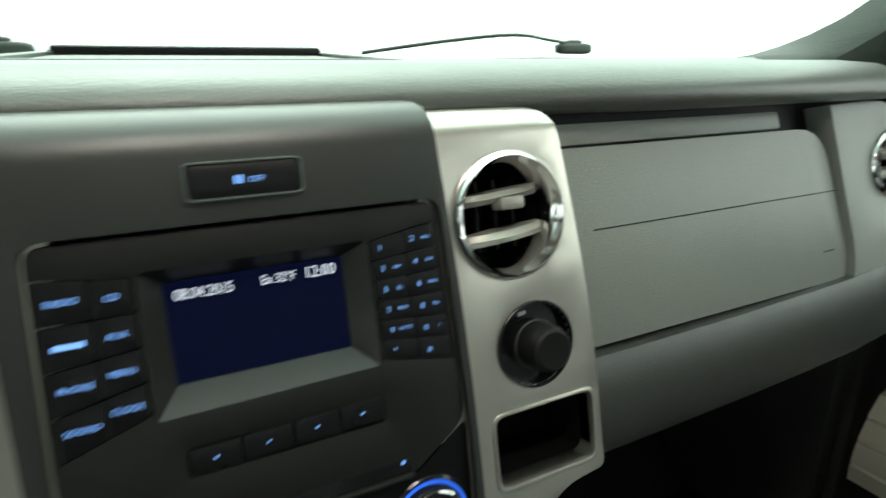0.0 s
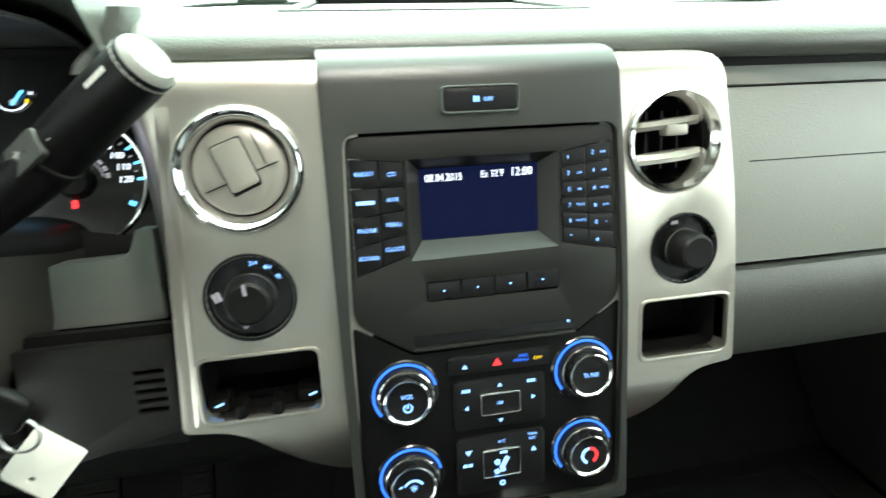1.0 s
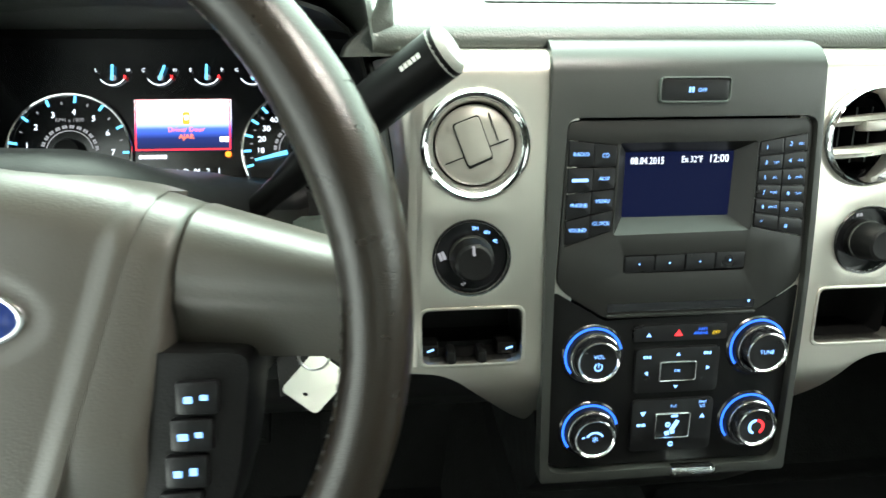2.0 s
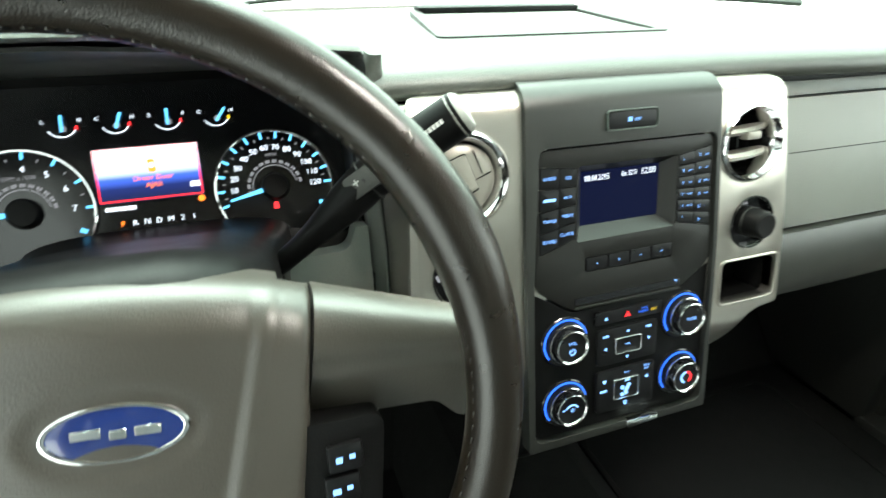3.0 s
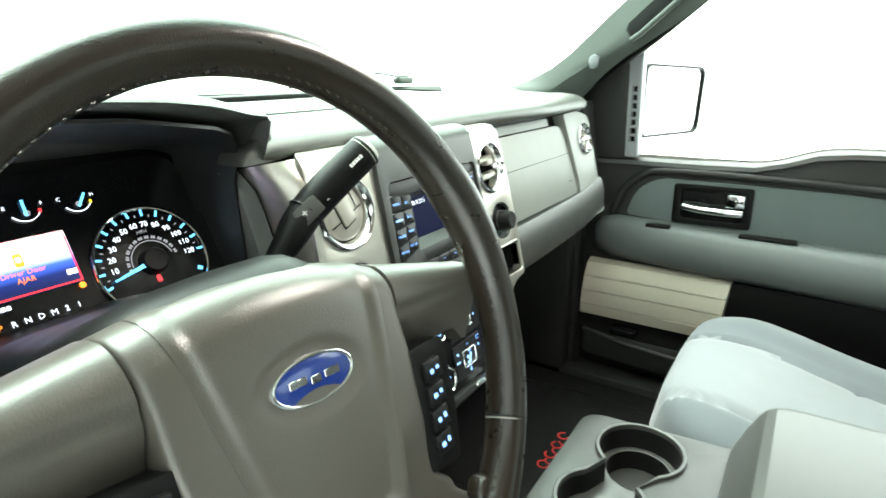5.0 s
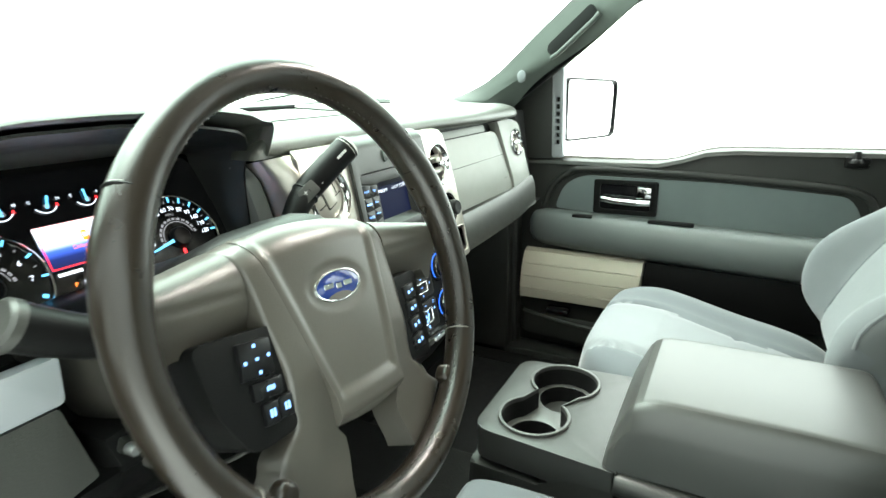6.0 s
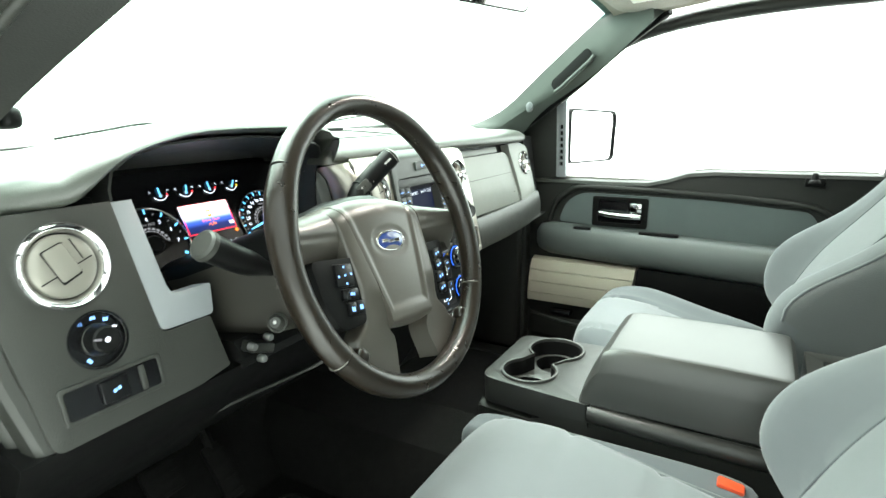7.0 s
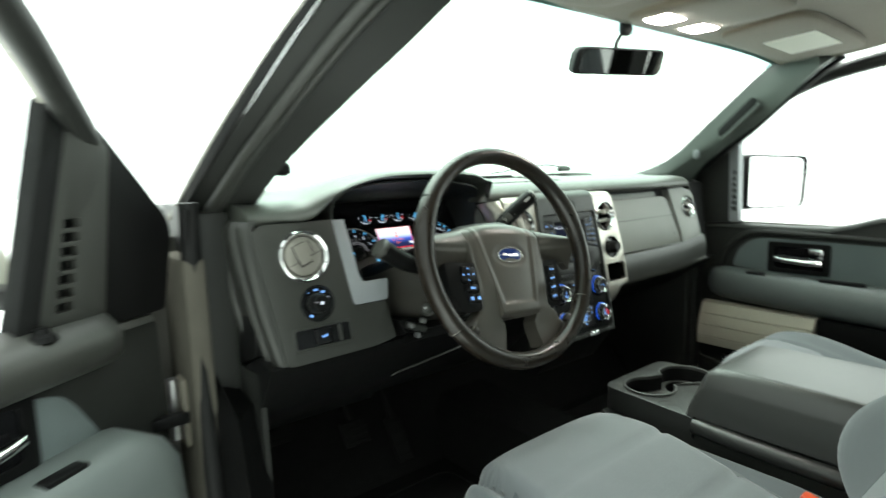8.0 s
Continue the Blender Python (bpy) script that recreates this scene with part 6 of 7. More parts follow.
def eight(cx1, cy1, r1, cx2, cy2, r2, n=26):
    pts = []
    for k in range(n + 1):
        a = radians(38 + (360 - 76) * k / n)
        pts.append((cx1 + r1 * math.cos(a), cy1 + r1 * math.sin(a)))
    for k in range(n + 1):
        a = radians(218 + (360 - 76) * k / n)
        pts.append((cx2 + r2 * math.cos(a), cy2 + r2 * math.sin(a)))
    return pts


# two wells side by side
WL, WR = (-0.054, -0.270, 0.0510), (0.064, -0.286, 0.054)
cupO = eight(*WL, *WR)
tray = plate(fillet([(-0.116, -0.194, 0.030), (0.116, -0.194, 0.030), (0.134, -0.405, 0.004), (-0.134, -0.405, 0.004)], 8), [cupO], -0.05, 0.0, 0.006, 3)
part("tray", on(Matrix.Translation((0, 0, 0.360)), tray), TRAYM, con, "dark grey tray round the cup holders")
cup = part("cup_rim", on(Matrix.Translation((0, 0, 0.360)), plate(eight(WL[0], WL[1], WL[2] + 0.004, WR[0], WR[1], WR[2] + 0.004), [eight(WL[0], WL[1], WL[2] - 0.001, WR[0], WR[1], WR[2] - 0.001)], -0.003, 0.0045, 0.002, 3)), LIDM, con, "raised grey cup holder rim")
inner = [(x, y) for x, y in eight(WL[0], WL[1], WL[2] - 0.0005, WR[0], WR[1], WR[2] - 0.0005)]
part("cup_wall", loft([[(x, y, 0.362) for x, y in inner], [(x * 0.97, -0.279 + (y + 0.279) * 0.97, 0.325) for x, y in inner]], True, False), BLACK, cup)
part("cup_floor", on(Matrix.Translation((0, 0, 0.328)), plate(inner, [circle(WL[0], WL[1], 0.038, 32), circle(WR[0], WR[1], 0.042, 32)], -0.004, 0.0, 0.001)), LIDM, cup)
for w in (WL, WR):
    r = 0.038 if w is WL else 0.042
    part("cup_well", on(Matrix.Translation((w[0], w[1], 0.328)), lathe([(r, 0.0), (r - 0.002, -0.03), (0, -0.03)], 32)), BLACK, cup)
# padded lid
rings = []
for y, top, inset in ((-0.387, 0.364, 0.012), (-0.388, 0.374, 0.006), (-0.393, 0.392, 0.002), (-0.402, 0.416, 0.0), (-0.413, 0.440, 0.0), (-0.420, 0.450, 0.0), (-0.430, 0.456, 0.0), (-0.446, 0.459, 0.0), (-0.470, 0.460, 0.0), (-0.60, 0.461, 0.0), (-0.690, 0.459, 0.0), (-0.699, 0.457, 0.001), (-0.706, 0.450, 0.003), (-0.709, 0.438, 0.006)):
    hb, ht = 0.132 - inset, 0.104 - inset
    z0 = 0.358
    k = top - z0
    half = [(hb - 0.003, z0), (hb, z0 + 0.004), (hb - 0.003, z0 + k * 0.30), (hb - 0.007, z0 + k * 0.62), (hb - 0.009, z0 + k * 0.70), (ht + 0.008, z0 + k * 0.90), (ht + 0.004, z0 + k * 0.955), (ht, z0 + k * 0.988), (ht - 0.005, z0 + k), (ht - 0.010, z0 + k + 0.0002), (ht * 0.5, top + 0.001)]
    rings.append([(-x, y, z) for x, z in half] + [(0, y, top + 0.0015)] + [(x, y, z) for x, z in half[::-1]])
part("lid", loft(rings), LIDM, con, "grey padded armrest lid", 17)
for s in (-1, 1):
    part("side_rail", tube(curve_pts([(s * 0.131, -0.408, 0.345), (s * 0.137, -0.50, 0.344), (s * 0.137, -0.70, 0.340), (s * 0.135, -0.80, 0.335)], 12), 0.016, 12), DARK, con, "glossy dark side rail")
    part("rail_gap", box(s * 0.125 - 0.012, s * 0.125 + 0.012, -0.410, -0.406, 0.32, 0.3635, 0.001, 1), BLACK, con)
rear = plate(rrect(-0.128, 0.128, -0.82, -0.724, 0.01), [rrect(0.03, 0.09, -0.80, -0.75, 0.006)], -0.05, 0.0, 0.005)
part("rear_deck", on(Matrix.Translation((0, 0, 0.425)), rear), LIDM, con)
part("rear_box", box(-0.120, 0.120, -0.86, -0.722, 0.02, 0.378, 0.01), LOWG, con)


# ---- seats ----
def seat(s, label, yb, lean, belly, wide):
    cx = 0.405 if s > 0 else -0.415
    t = thing("front_seat", (cx, -0.5, 0.0), label, "seat", "front seats")

    # seams of the insert: the passenger's outer bolster is broad
    sm0, sm1 = (-0.160, 0.075) if s > 0 else (-0.160, 0.160)

    def cush(q):
        k = (q.y + 0.25) / 0.50
        z = q.z
        if z > 0:
            inner = q.x * s < 0
            mid = smooth(sm0 - 0.006, sm0 + 0.010, q.x) * (1 - smooth(sm1 - 0.010, sm1 + 0.006, q.x))
            for x0 in (sm0, sm1):
                z -= 0.010 * math.exp(-((q.x - x0) / 0.006) ** 2)
            if s < 0:
                # the bolster by the console lies lower than the crowned insert
                z += (0.022 * smooth(0.2, 0.7, k) + 0.006) * mid + (-0.012 if inner else 0.028) * smooth(0.165, 0.205, abs(q.x))
            else:
                z += 0.016 * smooth(0.35, 0.85, k) + 0.010 * smooth(0.10, 0.17, q.x)
            # cross seams of the insert
            for y0 in (0.100, -0.03):
                z -= 0.006 * math.exp(-((q.y - y0) / 0.005) ** 2) * mid
        return Vector((q.x * (1.0 - 0.07 * smooth(0.75, 1.0, k)), q.y, z))

    def cut(bm, keep):
        bmesh.ops.delete(bm, geom=[f for f in bm.faces if not keep(f.calc_center_median())], context="FACES")
        return bm
    M = Matrix.Translation((cx, -0.500 if s > 0 else -0.506, 0.236 if s > 0 else 0.262)) @ Matrix.Rotation(radians(10 if s > 0 else 6), 4, "X")
    part("cushion", on(M, cut(block(0.258, 0.252, 0.088, 4.0, 40, cush), lambda c: sm0 < c.x < sm1)), SEATC, t, "pale grey cloth cushion", 70)
    part("bolster", on(M, cut(block(0.258, 0.252, 0.088, 4.0, 40, cush), lambda c: c.x >= sm1)), SEATB, t, "mid grey cloth side bolster", 70)
    part("bolster", on(M, cut(block(0.258, 0.252, 0.088, 4.0, 40, cush), lambda c: c.x <= sm0)), SEATB, t, "mid grey cloth side bolster", 70)
    # piping along the cushion's seams
    for e in (sm0, sm1):
        run = [cush(Vector((e, y, 0.088 * (1 - (e / 0.258) ** 4 - abs(y / 0.252) ** 4) ** 0.25))) for y in [-0.20 + 0.4 * k / 20 for k in range(21)] if (e / 0.258) ** 4 + abs(y / 0.252) ** 4 < 0.98]
        part("piping", tube([M @ p for p in run], 0.0024, 8), SEATS, t, "grey seam piping")
    part("valance", on(Matrix.Translation((cx, -0.51, 0.17)), block(0.225, 0.215, 0.11, 5, 10)), SEATS, t, "dark grey seat base skirt")
    for xx in (-0.17, 0.17):
        part("runner", box(cx + xx - 0.02, cx + xx + 0.02, -0.74, -0.29, 0.0, 0.08, 0.005), BLACK, t, "black seat runner")
    # backrest, leaning back

    def back(q):
        k = (q.z + 0.33) / 0.66
        e = abs(q.x)
        y = q.y
        if y > 0:
            y += (0.058 * smooth(0.150, 0.215, e) * (math.exp(-((k - belly) / wide) ** 2) + 0.25)) - 0.012 * math.exp(-((e - 0.145) / 0.010) ** 2) + 0.016 * math.exp(-((k - 0.28) / 0.2) ** 2)
            y -= 0.006 * math.exp(-((q.z - 0.10) / 0.008) ** 2) * (1 - smooth(0.12, 0.15, e))
        return Vector((q.x * (1.0 - 0.16 * smooth(0.55, 1.0, k)), y, q.z))
    B = Matrix.Translation((cx, yb, 0.345)) @ Matrix.Rotation(radians(lean), 4, "X")
    M = B
    MB = B @ Matrix.Translation((0, 0.0, 0.30))
    part("backrest", on(MB, cut(block(0.252, 0.072, 0.335, 6.0, 40, back), lambda c: abs(c.x) < 0.130)), SEATC, t, "pale grey cloth backrest", 70)
    for e in (-1, 1):
        part("back_bolster", on(MB, cut(block(0.252, 0.072, 0.335, 6.0, 40, back), lambda c: 0.130 <= c.x * e < 0.246 * (1.0 - 0.16 * smooth(0.55, 1.0, (c.z + 0.33) / 0.66)))), SEATC, t, "pale cloth backrest bolster", 70)
        part("back_side", on(MB, cut(block(0.252, 0.072, 0.335, 6.0, 40, back), lambda c: c.x * e >= 0.246 * (1.0 - 0.16 * smooth(0.55, 1.0, (c.z + 0.33) / 0.66)))), SEATS, t, "grey side of the backrest", 70)
        for xe, nm in ((0.130, "seam_piping"), (0.2452, "edge_piping")):
            run = []
            for k in range(29):
                z = -0.30 + 0.60 * k / 28
                q = 1 - (xe / 0.252) ** 6 - abs(z / 0.335) ** 6
                if q > 0.02:
                    run.append(MB @ back(Vector((e * xe, 0.072 * q ** (1 / 6), z))))
            part(nm, tube(run, 0.0022 if xe < 0.2 else 0.0030, 8), SEATC if xe > 0.2 else SEATB, t, "cloth piping")
    part("back_shell", on(M @ Matrix.Translation((0, -0.045, 0.29)), block(0.243, 0.050, 0.33, 4.5, 12, lambda q: Vector((q.x * (1 - 0.14 * smooth(0, 0.33, q.z)), q.y, q.z)))), SEATS, t, "grey backrest shell", 70)
    hr = part("headrest", on(M @ Matrix.Translation((0, -0.01, 0.745)), block(0.125, 0.05, 0.085, 3.2, 12)), SEATC, t, "pale grey cloth headrest", 70)
    for e in (-0.05, 0.05):
        part("post", tube([M @ Vector((e, -0.01, 0.60)), M @ Vector((e, -0.01, 0.70))], 0.006, 10), CHROME, hr)
    return t


seat(1, "pale grey cloth passenger seat with mid grey bolsters", -0.756, 32, 0.16, 0.20)
seat(-1, "pale grey cloth driver seat beside the console", -0.757, 35, 0.12, 0.20)
ds = bpy.data.objects["front_seat.001"]
part("inner_bolster", on(Matrix.Translation((-0.199, -0.440, 0.262)), block(0.039, 0.232, 0.062, 7.0, 14)), SEATB, ds, "flat cloth edge beside the console", 70)
bk = thing("belt_buckle", (-0.195, -0.62, 0.30), "grey seat belt buckle with an orange red press button", "belt buckle")
M = Matrix.Translation((-0.196, -0.628, 0.300)) @ Matrix.Rotation(radians(10), 4, "X")
part("housing", on(M, box(-0.014, 0.014, -0.022, 0.022, -0.07, 0.019, 0.006)), SEATS, bk)
part("press_button", on(M, box(-0.0115, 0.0115, -0.0185, 0.0185, 0.018, 0.0275, 0.004)), ORANGE, bk, "orange red press button")
part("stalk", box(-0.205, -0.18, -0.635, -0.61, 0.10, 0.23, 0.004), BLACK, bk)


# ---- doors ----
def door(s, name, label, m):
    """A front door in its shut place for the side s, then moved by m."""
    d = thing(name, (s * 0.90, 0.10, 0.10), label, "door", kind="structure")

    def dp(nm, bm, mt, parent=None, lab="", sharp=38):
        if s < 0:
            bm.transform(Matrix.Diagonal((-1, 1, 1, 1)))
            bmesh.ops.reverse_faces(bm, faces=bm.faces[:])
        bm.transform(m)
        return part(nm, bm, mt, parent or d, lab, sharp)

    def yz(pts, n=4):
        return fillet([(y, z, r) for y, z, r in pts], n)
    X = Matrix(((0, 0, -1, 0), (1, 0, 0, 0), (0, 1, 0, 0), (0, 0, 0, 1)))  # (y, z, towards the cab) to the world

    def face(x, outline, holes=(), t0=-0.02, t1=0.0, bev=0.0, seg=2):
        return on(Matrix.Translation((x, 0, 0)) @ X, plate(outline, holes, t0, t1, bev, seg))
    belt = [(0.09, 0.60, 0.02), (0.07, 0.626, 0.01), (-0.30, 0.626, 0.03), (-0.345, 0.632, 0.03), (-0.445, 0.668, 0.04), (-0.92, 0.674, 0.01)]
    dp("outer_skin", face(0.985, yz([*belt, (-0.93, 0.10, 0.02), (-0.88, -0.12, 0.04), (0.07, -0.12, 0.04), (0.09, 0.05, 0.02)]), (), -0.006, 0.0), PAINT, None, "pale painted outer skin")
    panel = dp("inner_panel", face(0.880, yz([(0.12, 0.40, 0.02), (0.115, 0.615, 0.02), (-0.30, 0.622, 0.03), (-0.345, 0.628, 0.03), (-0.445, 0.664, 0.04), (-0.92, 0.670, 0.01), (-0.93, 0.04, 0.04), (-0.05, -0.04, 0.02), (0.105, -0.03, 0.02)]), (), -0.10, 0.0, 0.018, 3), DOORD, None, "charcoal moulded door panel")
    sill = loft([[(0.868 + k, y, z - 0.010), (0.872 + k, y, z), (0.886 + k, y, z + 0.006), (0.905 + k, y, z + 0.004), (0.91 + k, y, z - 0.012)] for y, z, k in ((0.10, 0.622, 0), (-0.02, 0.624, 0), (-0.20, 0.624, 0), (-0.31, 0.626, 0), (-0.37, 0.640, 0), (-0.43, 0.661, 0), (-0.50, 0.668, 0), (-0.70, 0.670, 0), (-0.92, 0.672, 0))])
    dp("window_sill", sill, LOWG, panel)
    # cloth insert with its raised border
    ins = yz([(-0.022, 0.480, 0.015), (-0.045, 0.550, 0.03), (-0.10, 0.584, 0.03), (-0.50, 0.580, 0.05), (-0.76, 0.562, 0.02), (-0.79, 0.52, 0.03), (-0.80, 0.44, 0.01), (-0.40, 0.452, 0.05)])
    if s < 0:
        ins = yz([(-0.004, 0.458, 0.004), (-0.046, 0.530, 0.012), (-0.066, 0.552, 0.012), (-0.102, 0.562, 0.004), (-0.104, 0.44, 0.004)])
    dp("cloth_insert", face(0.880, ins, (), -0.005, 0.004, 0.003), DOORC, panel, "grey green cloth insert")
    bor = None if s < 0 else tube(curve_pts([(0.876, 0.012, 0.48), (0.874, -0.012, 0.545), (0.872, -0.06, 0.588), (0.872, -0.12, 0.603), (0.872, -0.40, 0.600), (0.872, -0.70, 0.585), (0.873, -0.79, 0.567), (0.874, -0.82, 0.52)], 30), 0.010, 10)
    if bor:
        dp("insert_border", bor, DOORD, panel)
    # handle
    fore = 0.0 if s > 0 else 0.033
    bz = dp("handle_bezel", face(0.874, rrect(-0.318, -0.139 + fore, 0.475, 0.575, 0.008), [rrect(-0.300, -0.157 + fore, 0.488, 0.562, 0.012)], -0.012, 0.004, 0.003), BLACK, panel, "black handle bezel")
    dp("handle_cup", face(0.874, rrect(-0.302, -0.155 + fore, 0.486, 0.564, 0.012), (), -0.006, -0.001), GLOSSB, bz)
    dp("handle", tube(curve_pts([(0.866, -0.165 + fore, 0.520), (0.859, -0.20 + fore, 0.517), (0.857, -0.26, 0.515), (0.862, -0.298, 0.515)], 14), 0.0095, 12), CHROME, bz, "chrome pull handle")
    dp("lock_tab", box(0.858, 0.872, -0.302, -0.262, 0.527, 0.560, 0.004), CHROME, bz, "chrome lock lever")
    # armrest
    nose = ((0.055, 0.40, 0.440, 0.012), (0.040, 0.378, 0.462, 0.03), (0.0, 0.366, 0.472, 0.045), (-0.15, 0.358, 0.468, 0.055))
    if s < 0:
        nose = ((0.082, 0.275, 0.345, 0.040), (0.074, 0.268, 0.385, 0.066), (0.060, 0.268, 0.425, 0.078), (0.042, 0.270, 0.447, 0.083), (0.012, 0.290, 0.466, 0.086), (-0.02, 0.320, 0.472, 0.086), (-0.15, 0.350, 0.470, 0.086))
    rings = []
    for y, z0, z1, o in (*nose, (-0.35, 0.350, 0.462, 0.062), (-0.55, 0.342, 0.455, 0.066), (-0.78, 0.335, 0.450, 0.066), (-0.86, 0.34, 0.445, 0.05)):
        rings.append([(0.882, y, z0 + 0.006), (0.875 - o * 0.5, y, z0), (0.880 - o * 0.92, y, z0 + 0.018), (0.878 - o, y, (z0 + z1) / 2), (0.880 - o * 0.95, y, z1 - 0.016), (0.880 - o * 0.72, y, z1), (0.882, y, z1 + 0.004)])
    ar = dp("armrest", loft(rings), ARMV, panel, "grey padded armrest", 60)
    for y0, y1 in ((-0.145, -0.085), (-0.42, -0.30)):
        xa = 0.835 if s > 0 else 0.815
        dp("switch" if y0 > -0.2 else "pull_slot", box(xa, xa + 0.023, y0, y1, 0.462, 0.4705 if s > 0 else 0.4745, 0.003), BLACK, ar)
    # cream pocket front with pleats
    rings = []
    for z, o in ((0.345, 0.02), (0.340, 0.036), (0.306, 0.050), (0.303, 0.046), (0.300, 0.050), (0.266, 0.056), (0.263, 0.051), (0.260, 0.055), (0.224, 0.053), (0.221, 0.048), (0.218, 0.052), (0.188, 0.044), (0.180, 0.02)):
        k = (0.345 - z) / 0.165
        rings.append([(0.882 - o, 0.062 + 0.012 * k, z), (0.882 - o, -0.298 + 0.014 * k, z), (0.882, -0.302 + 0.014 * k, z), (0.882, 0.066 + 0.012 * k, z)])
    dp("map_pocket", loft(rings), CREAM, panel, "cream pleated pocket front", 25)
    dp("pocket_divider", face(0.862, yz([(-0.30, 0.342, 0.01), (-0.86, 0.325, 0.02), (-0.88, 0.20, 0.03), (-0.26, 0.18, 0.02)]), (), -0.02, 0.0, 0.006), BLACK, panel)
    rings = []
    for y, o in ((0.085, 0.006), (0.05, 0.05), (-0.1, 0.066), (-0.4, 0.070), (-0.75, 0.066), (-0.86, 0.03)):
        rings.append([(0.882, y, 0.062), (0.882 - o * 0.9, y, 0.066), (0.882 - o, y, 0.10), (0.885 - o, y, 0.138), (0.888 - o, y, 0.144), (0.893 - o, y, 0.138), (0.882, y, 0.10)])
    dp("lower_bin", loft(rings), DOORD, panel, "charcoal lower door bin", 60)
    dp("bin_lip", tube(curve_pts([(0.84, 0.06, 0.140), (0.82, -0.08, 0.128), (0.815, -0.3, 0.118), (0.815, -0.6, 0.116), (0.85, -0.86, 0.12)], 20), 0.006, 8), LOWG, panel)
    dp("bin_bracket", box(0.82, 0.86, -0.09, -0.02, 0.150, 0.166, 0.004), GLOSSB, panel)
    # sail trim in front of the glass, with its slotted strip
    sail = face(0.872, yz([(0.128, 0.625, 0.01), (0.150, 0.765, 0.03), (0.02, 0.910, 0.02), (-0.005, 0.925, 0.006), (-0.014, 0.63, 0.002)]), (), -0.05, 0.0, 0.008, 3)
    for v in sail.verts:
        v.co.x -= 0.16 * max(0, v.co.z - 0.62) * 0.45
    # sail trim and vent strip are toned darker on the driver's door
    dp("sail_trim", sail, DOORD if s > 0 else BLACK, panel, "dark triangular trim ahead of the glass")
    e0, e1 = -0.010, -0.042
    c, hw = (e0 + e1) / 2, 0.0065
    if s > 0:
        holes = [rrect(c - hw, c + hw, 0.672 + 0.0205 * k, 0.686 + 0.0205 * k, 0.002, 2) for k in range(7)]
        strip = face(0.866, yz([(e0, 0.634, 0.004), (e0, 0.905, 0.006), (e1, 0.925, 0.006), (e1, 0.634, 0.004)]), holes, -0.03, 0.0, 0.003)
        back = face(0.872, rrect(c - hw - 0.002, c + hw + 0.002, 0.668, 0.816, 0.001, 2), (), -0.012, -0.008)
    else:
        holes = [rrect(-0.066 + 0.0030 * k, -0.042 + 0.0030 * k, 0.666 + 0.0186 * k, 0.679 + 0.0186 * k, 0.002, 2) for k in range(7)]
        strip = face(0.866, yz([(0.008, 0.650, 0.004), (0.028, 0.880, 0.012), (0.020, 0.896, 0.010), (-0.036, 0.905, 0.004), (-0.092, 0.650, 0.004)]), holes, -0.03, 0.0, 0.003)
        back = face(0.872, yz([(-0.036, 0.660, 0.001), (-0.014, 0.800, 0.001), (-0.054, 0.800, 0.001), (-0.072, 0.660, 0.001)]), (), -0.012, -0.008)
        channel = face(0.868, yz([(-0.090, 0.640, 0.004), (-0.034, 0.918, 0.004), (-0.040, 0.955, 0.004), (-0.058, 0.945, 0.004), (-0.122, 0.640, 0.004)]), (), -0.03, 0.0, 0.006)
        for v in channel.verts:
            v.co.x -= 0.072 * max(0, v.co.z - 0.62)
        dp("run_channel", channel, RUBBER, panel, "black rubber window channel")
    for b in (strip, back):
        for v in b.verts:
            v.co.x -= 0.16 * max(0, v.co.z - 0.62) * 0.45
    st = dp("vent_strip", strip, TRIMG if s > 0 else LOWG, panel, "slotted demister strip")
    dp("slots", back, BLACK, st)
    if s < 0:
        dp("ledge", loft([[(0.884, y, 0.572), (0.850 + k, y, 0.578), (0.832 + k, y, 0.594), (0.828 + k, y, 0.616), (0.836 + k, y, 0.634), (0.858 + k, y, 0.648), (0.886, y, 0.656)] for y, k in ((0.014, 0.035), (0.012, 0.012), (0.004, 0.003), (-0.02, 0.0), (-0.20, -0.004), (-0.42, 0.006), (-0.46, 0.03))]), LOWG, panel, "grey ledge below the glass", 60)
        dp("sill_knob", on(Matrix.Translation((0.852, -0.098, 0.644)), lathe([(0.018, -0.004), (0.016, 0.003), (0.010, 0.006), (0.009, 0.012), (0, 0.014)], 20)), BLACK, panel, "small black knob")
        dp("mirror_housing", on(Matrix.Translation((1.215, 0.0, 0.700)) @ Matrix.Rotation(radians(-20), 4, "Z"), block(0.11, 0.05, 0.052, 5, 10)), PAINT, None, "pale outside mirror housing", 60)
        dp("mirror_arm", box(0.95, 1.12, -0.01, 0.04, 0.645, 0.68, 0.01), BLACK, None)
    # window frame leaning inwards, and the pane
    rise = [(0.840, -0.12, 1.000), (0.795, -0.25, 1.060)] if s > 0 else [(0.745, -0.170, 1.010), (0.720, -0.25, 1.052)]
    fr = curve_pts([(0.905, 0.125, 0.74), (0.885 if s > 0 else 0.860, 0.02 if s > 0 else 0.0, 0.905), *rise, (0.765 if s > 0 else 0.72, -0.40, 1.092), (0.752, -0.60, 1.110), (0.752, -0.80, 1.115), (0.758, -0.89, 1.105), (0.80, -0.915, 0.98), (0.865, -0.93, 0.72), (0.88, -0.93, 0.66)], 44)
    wf = dp("window_frame", tube(fr, 0.020, 10), DOORD, None, "dark window frame")
    dp("frame_shell", tube([p + Vector((0.022, 0.0, 0.010)) for p in fr], 0.018, 8), PAINT, wf, "pale painted frame")
    low = [(0.893, -0.03, 0.63), (0.893, -0.30, 0.63), (0.893, -0.44, 0.665), (0.892, -0.88, 0.67)]
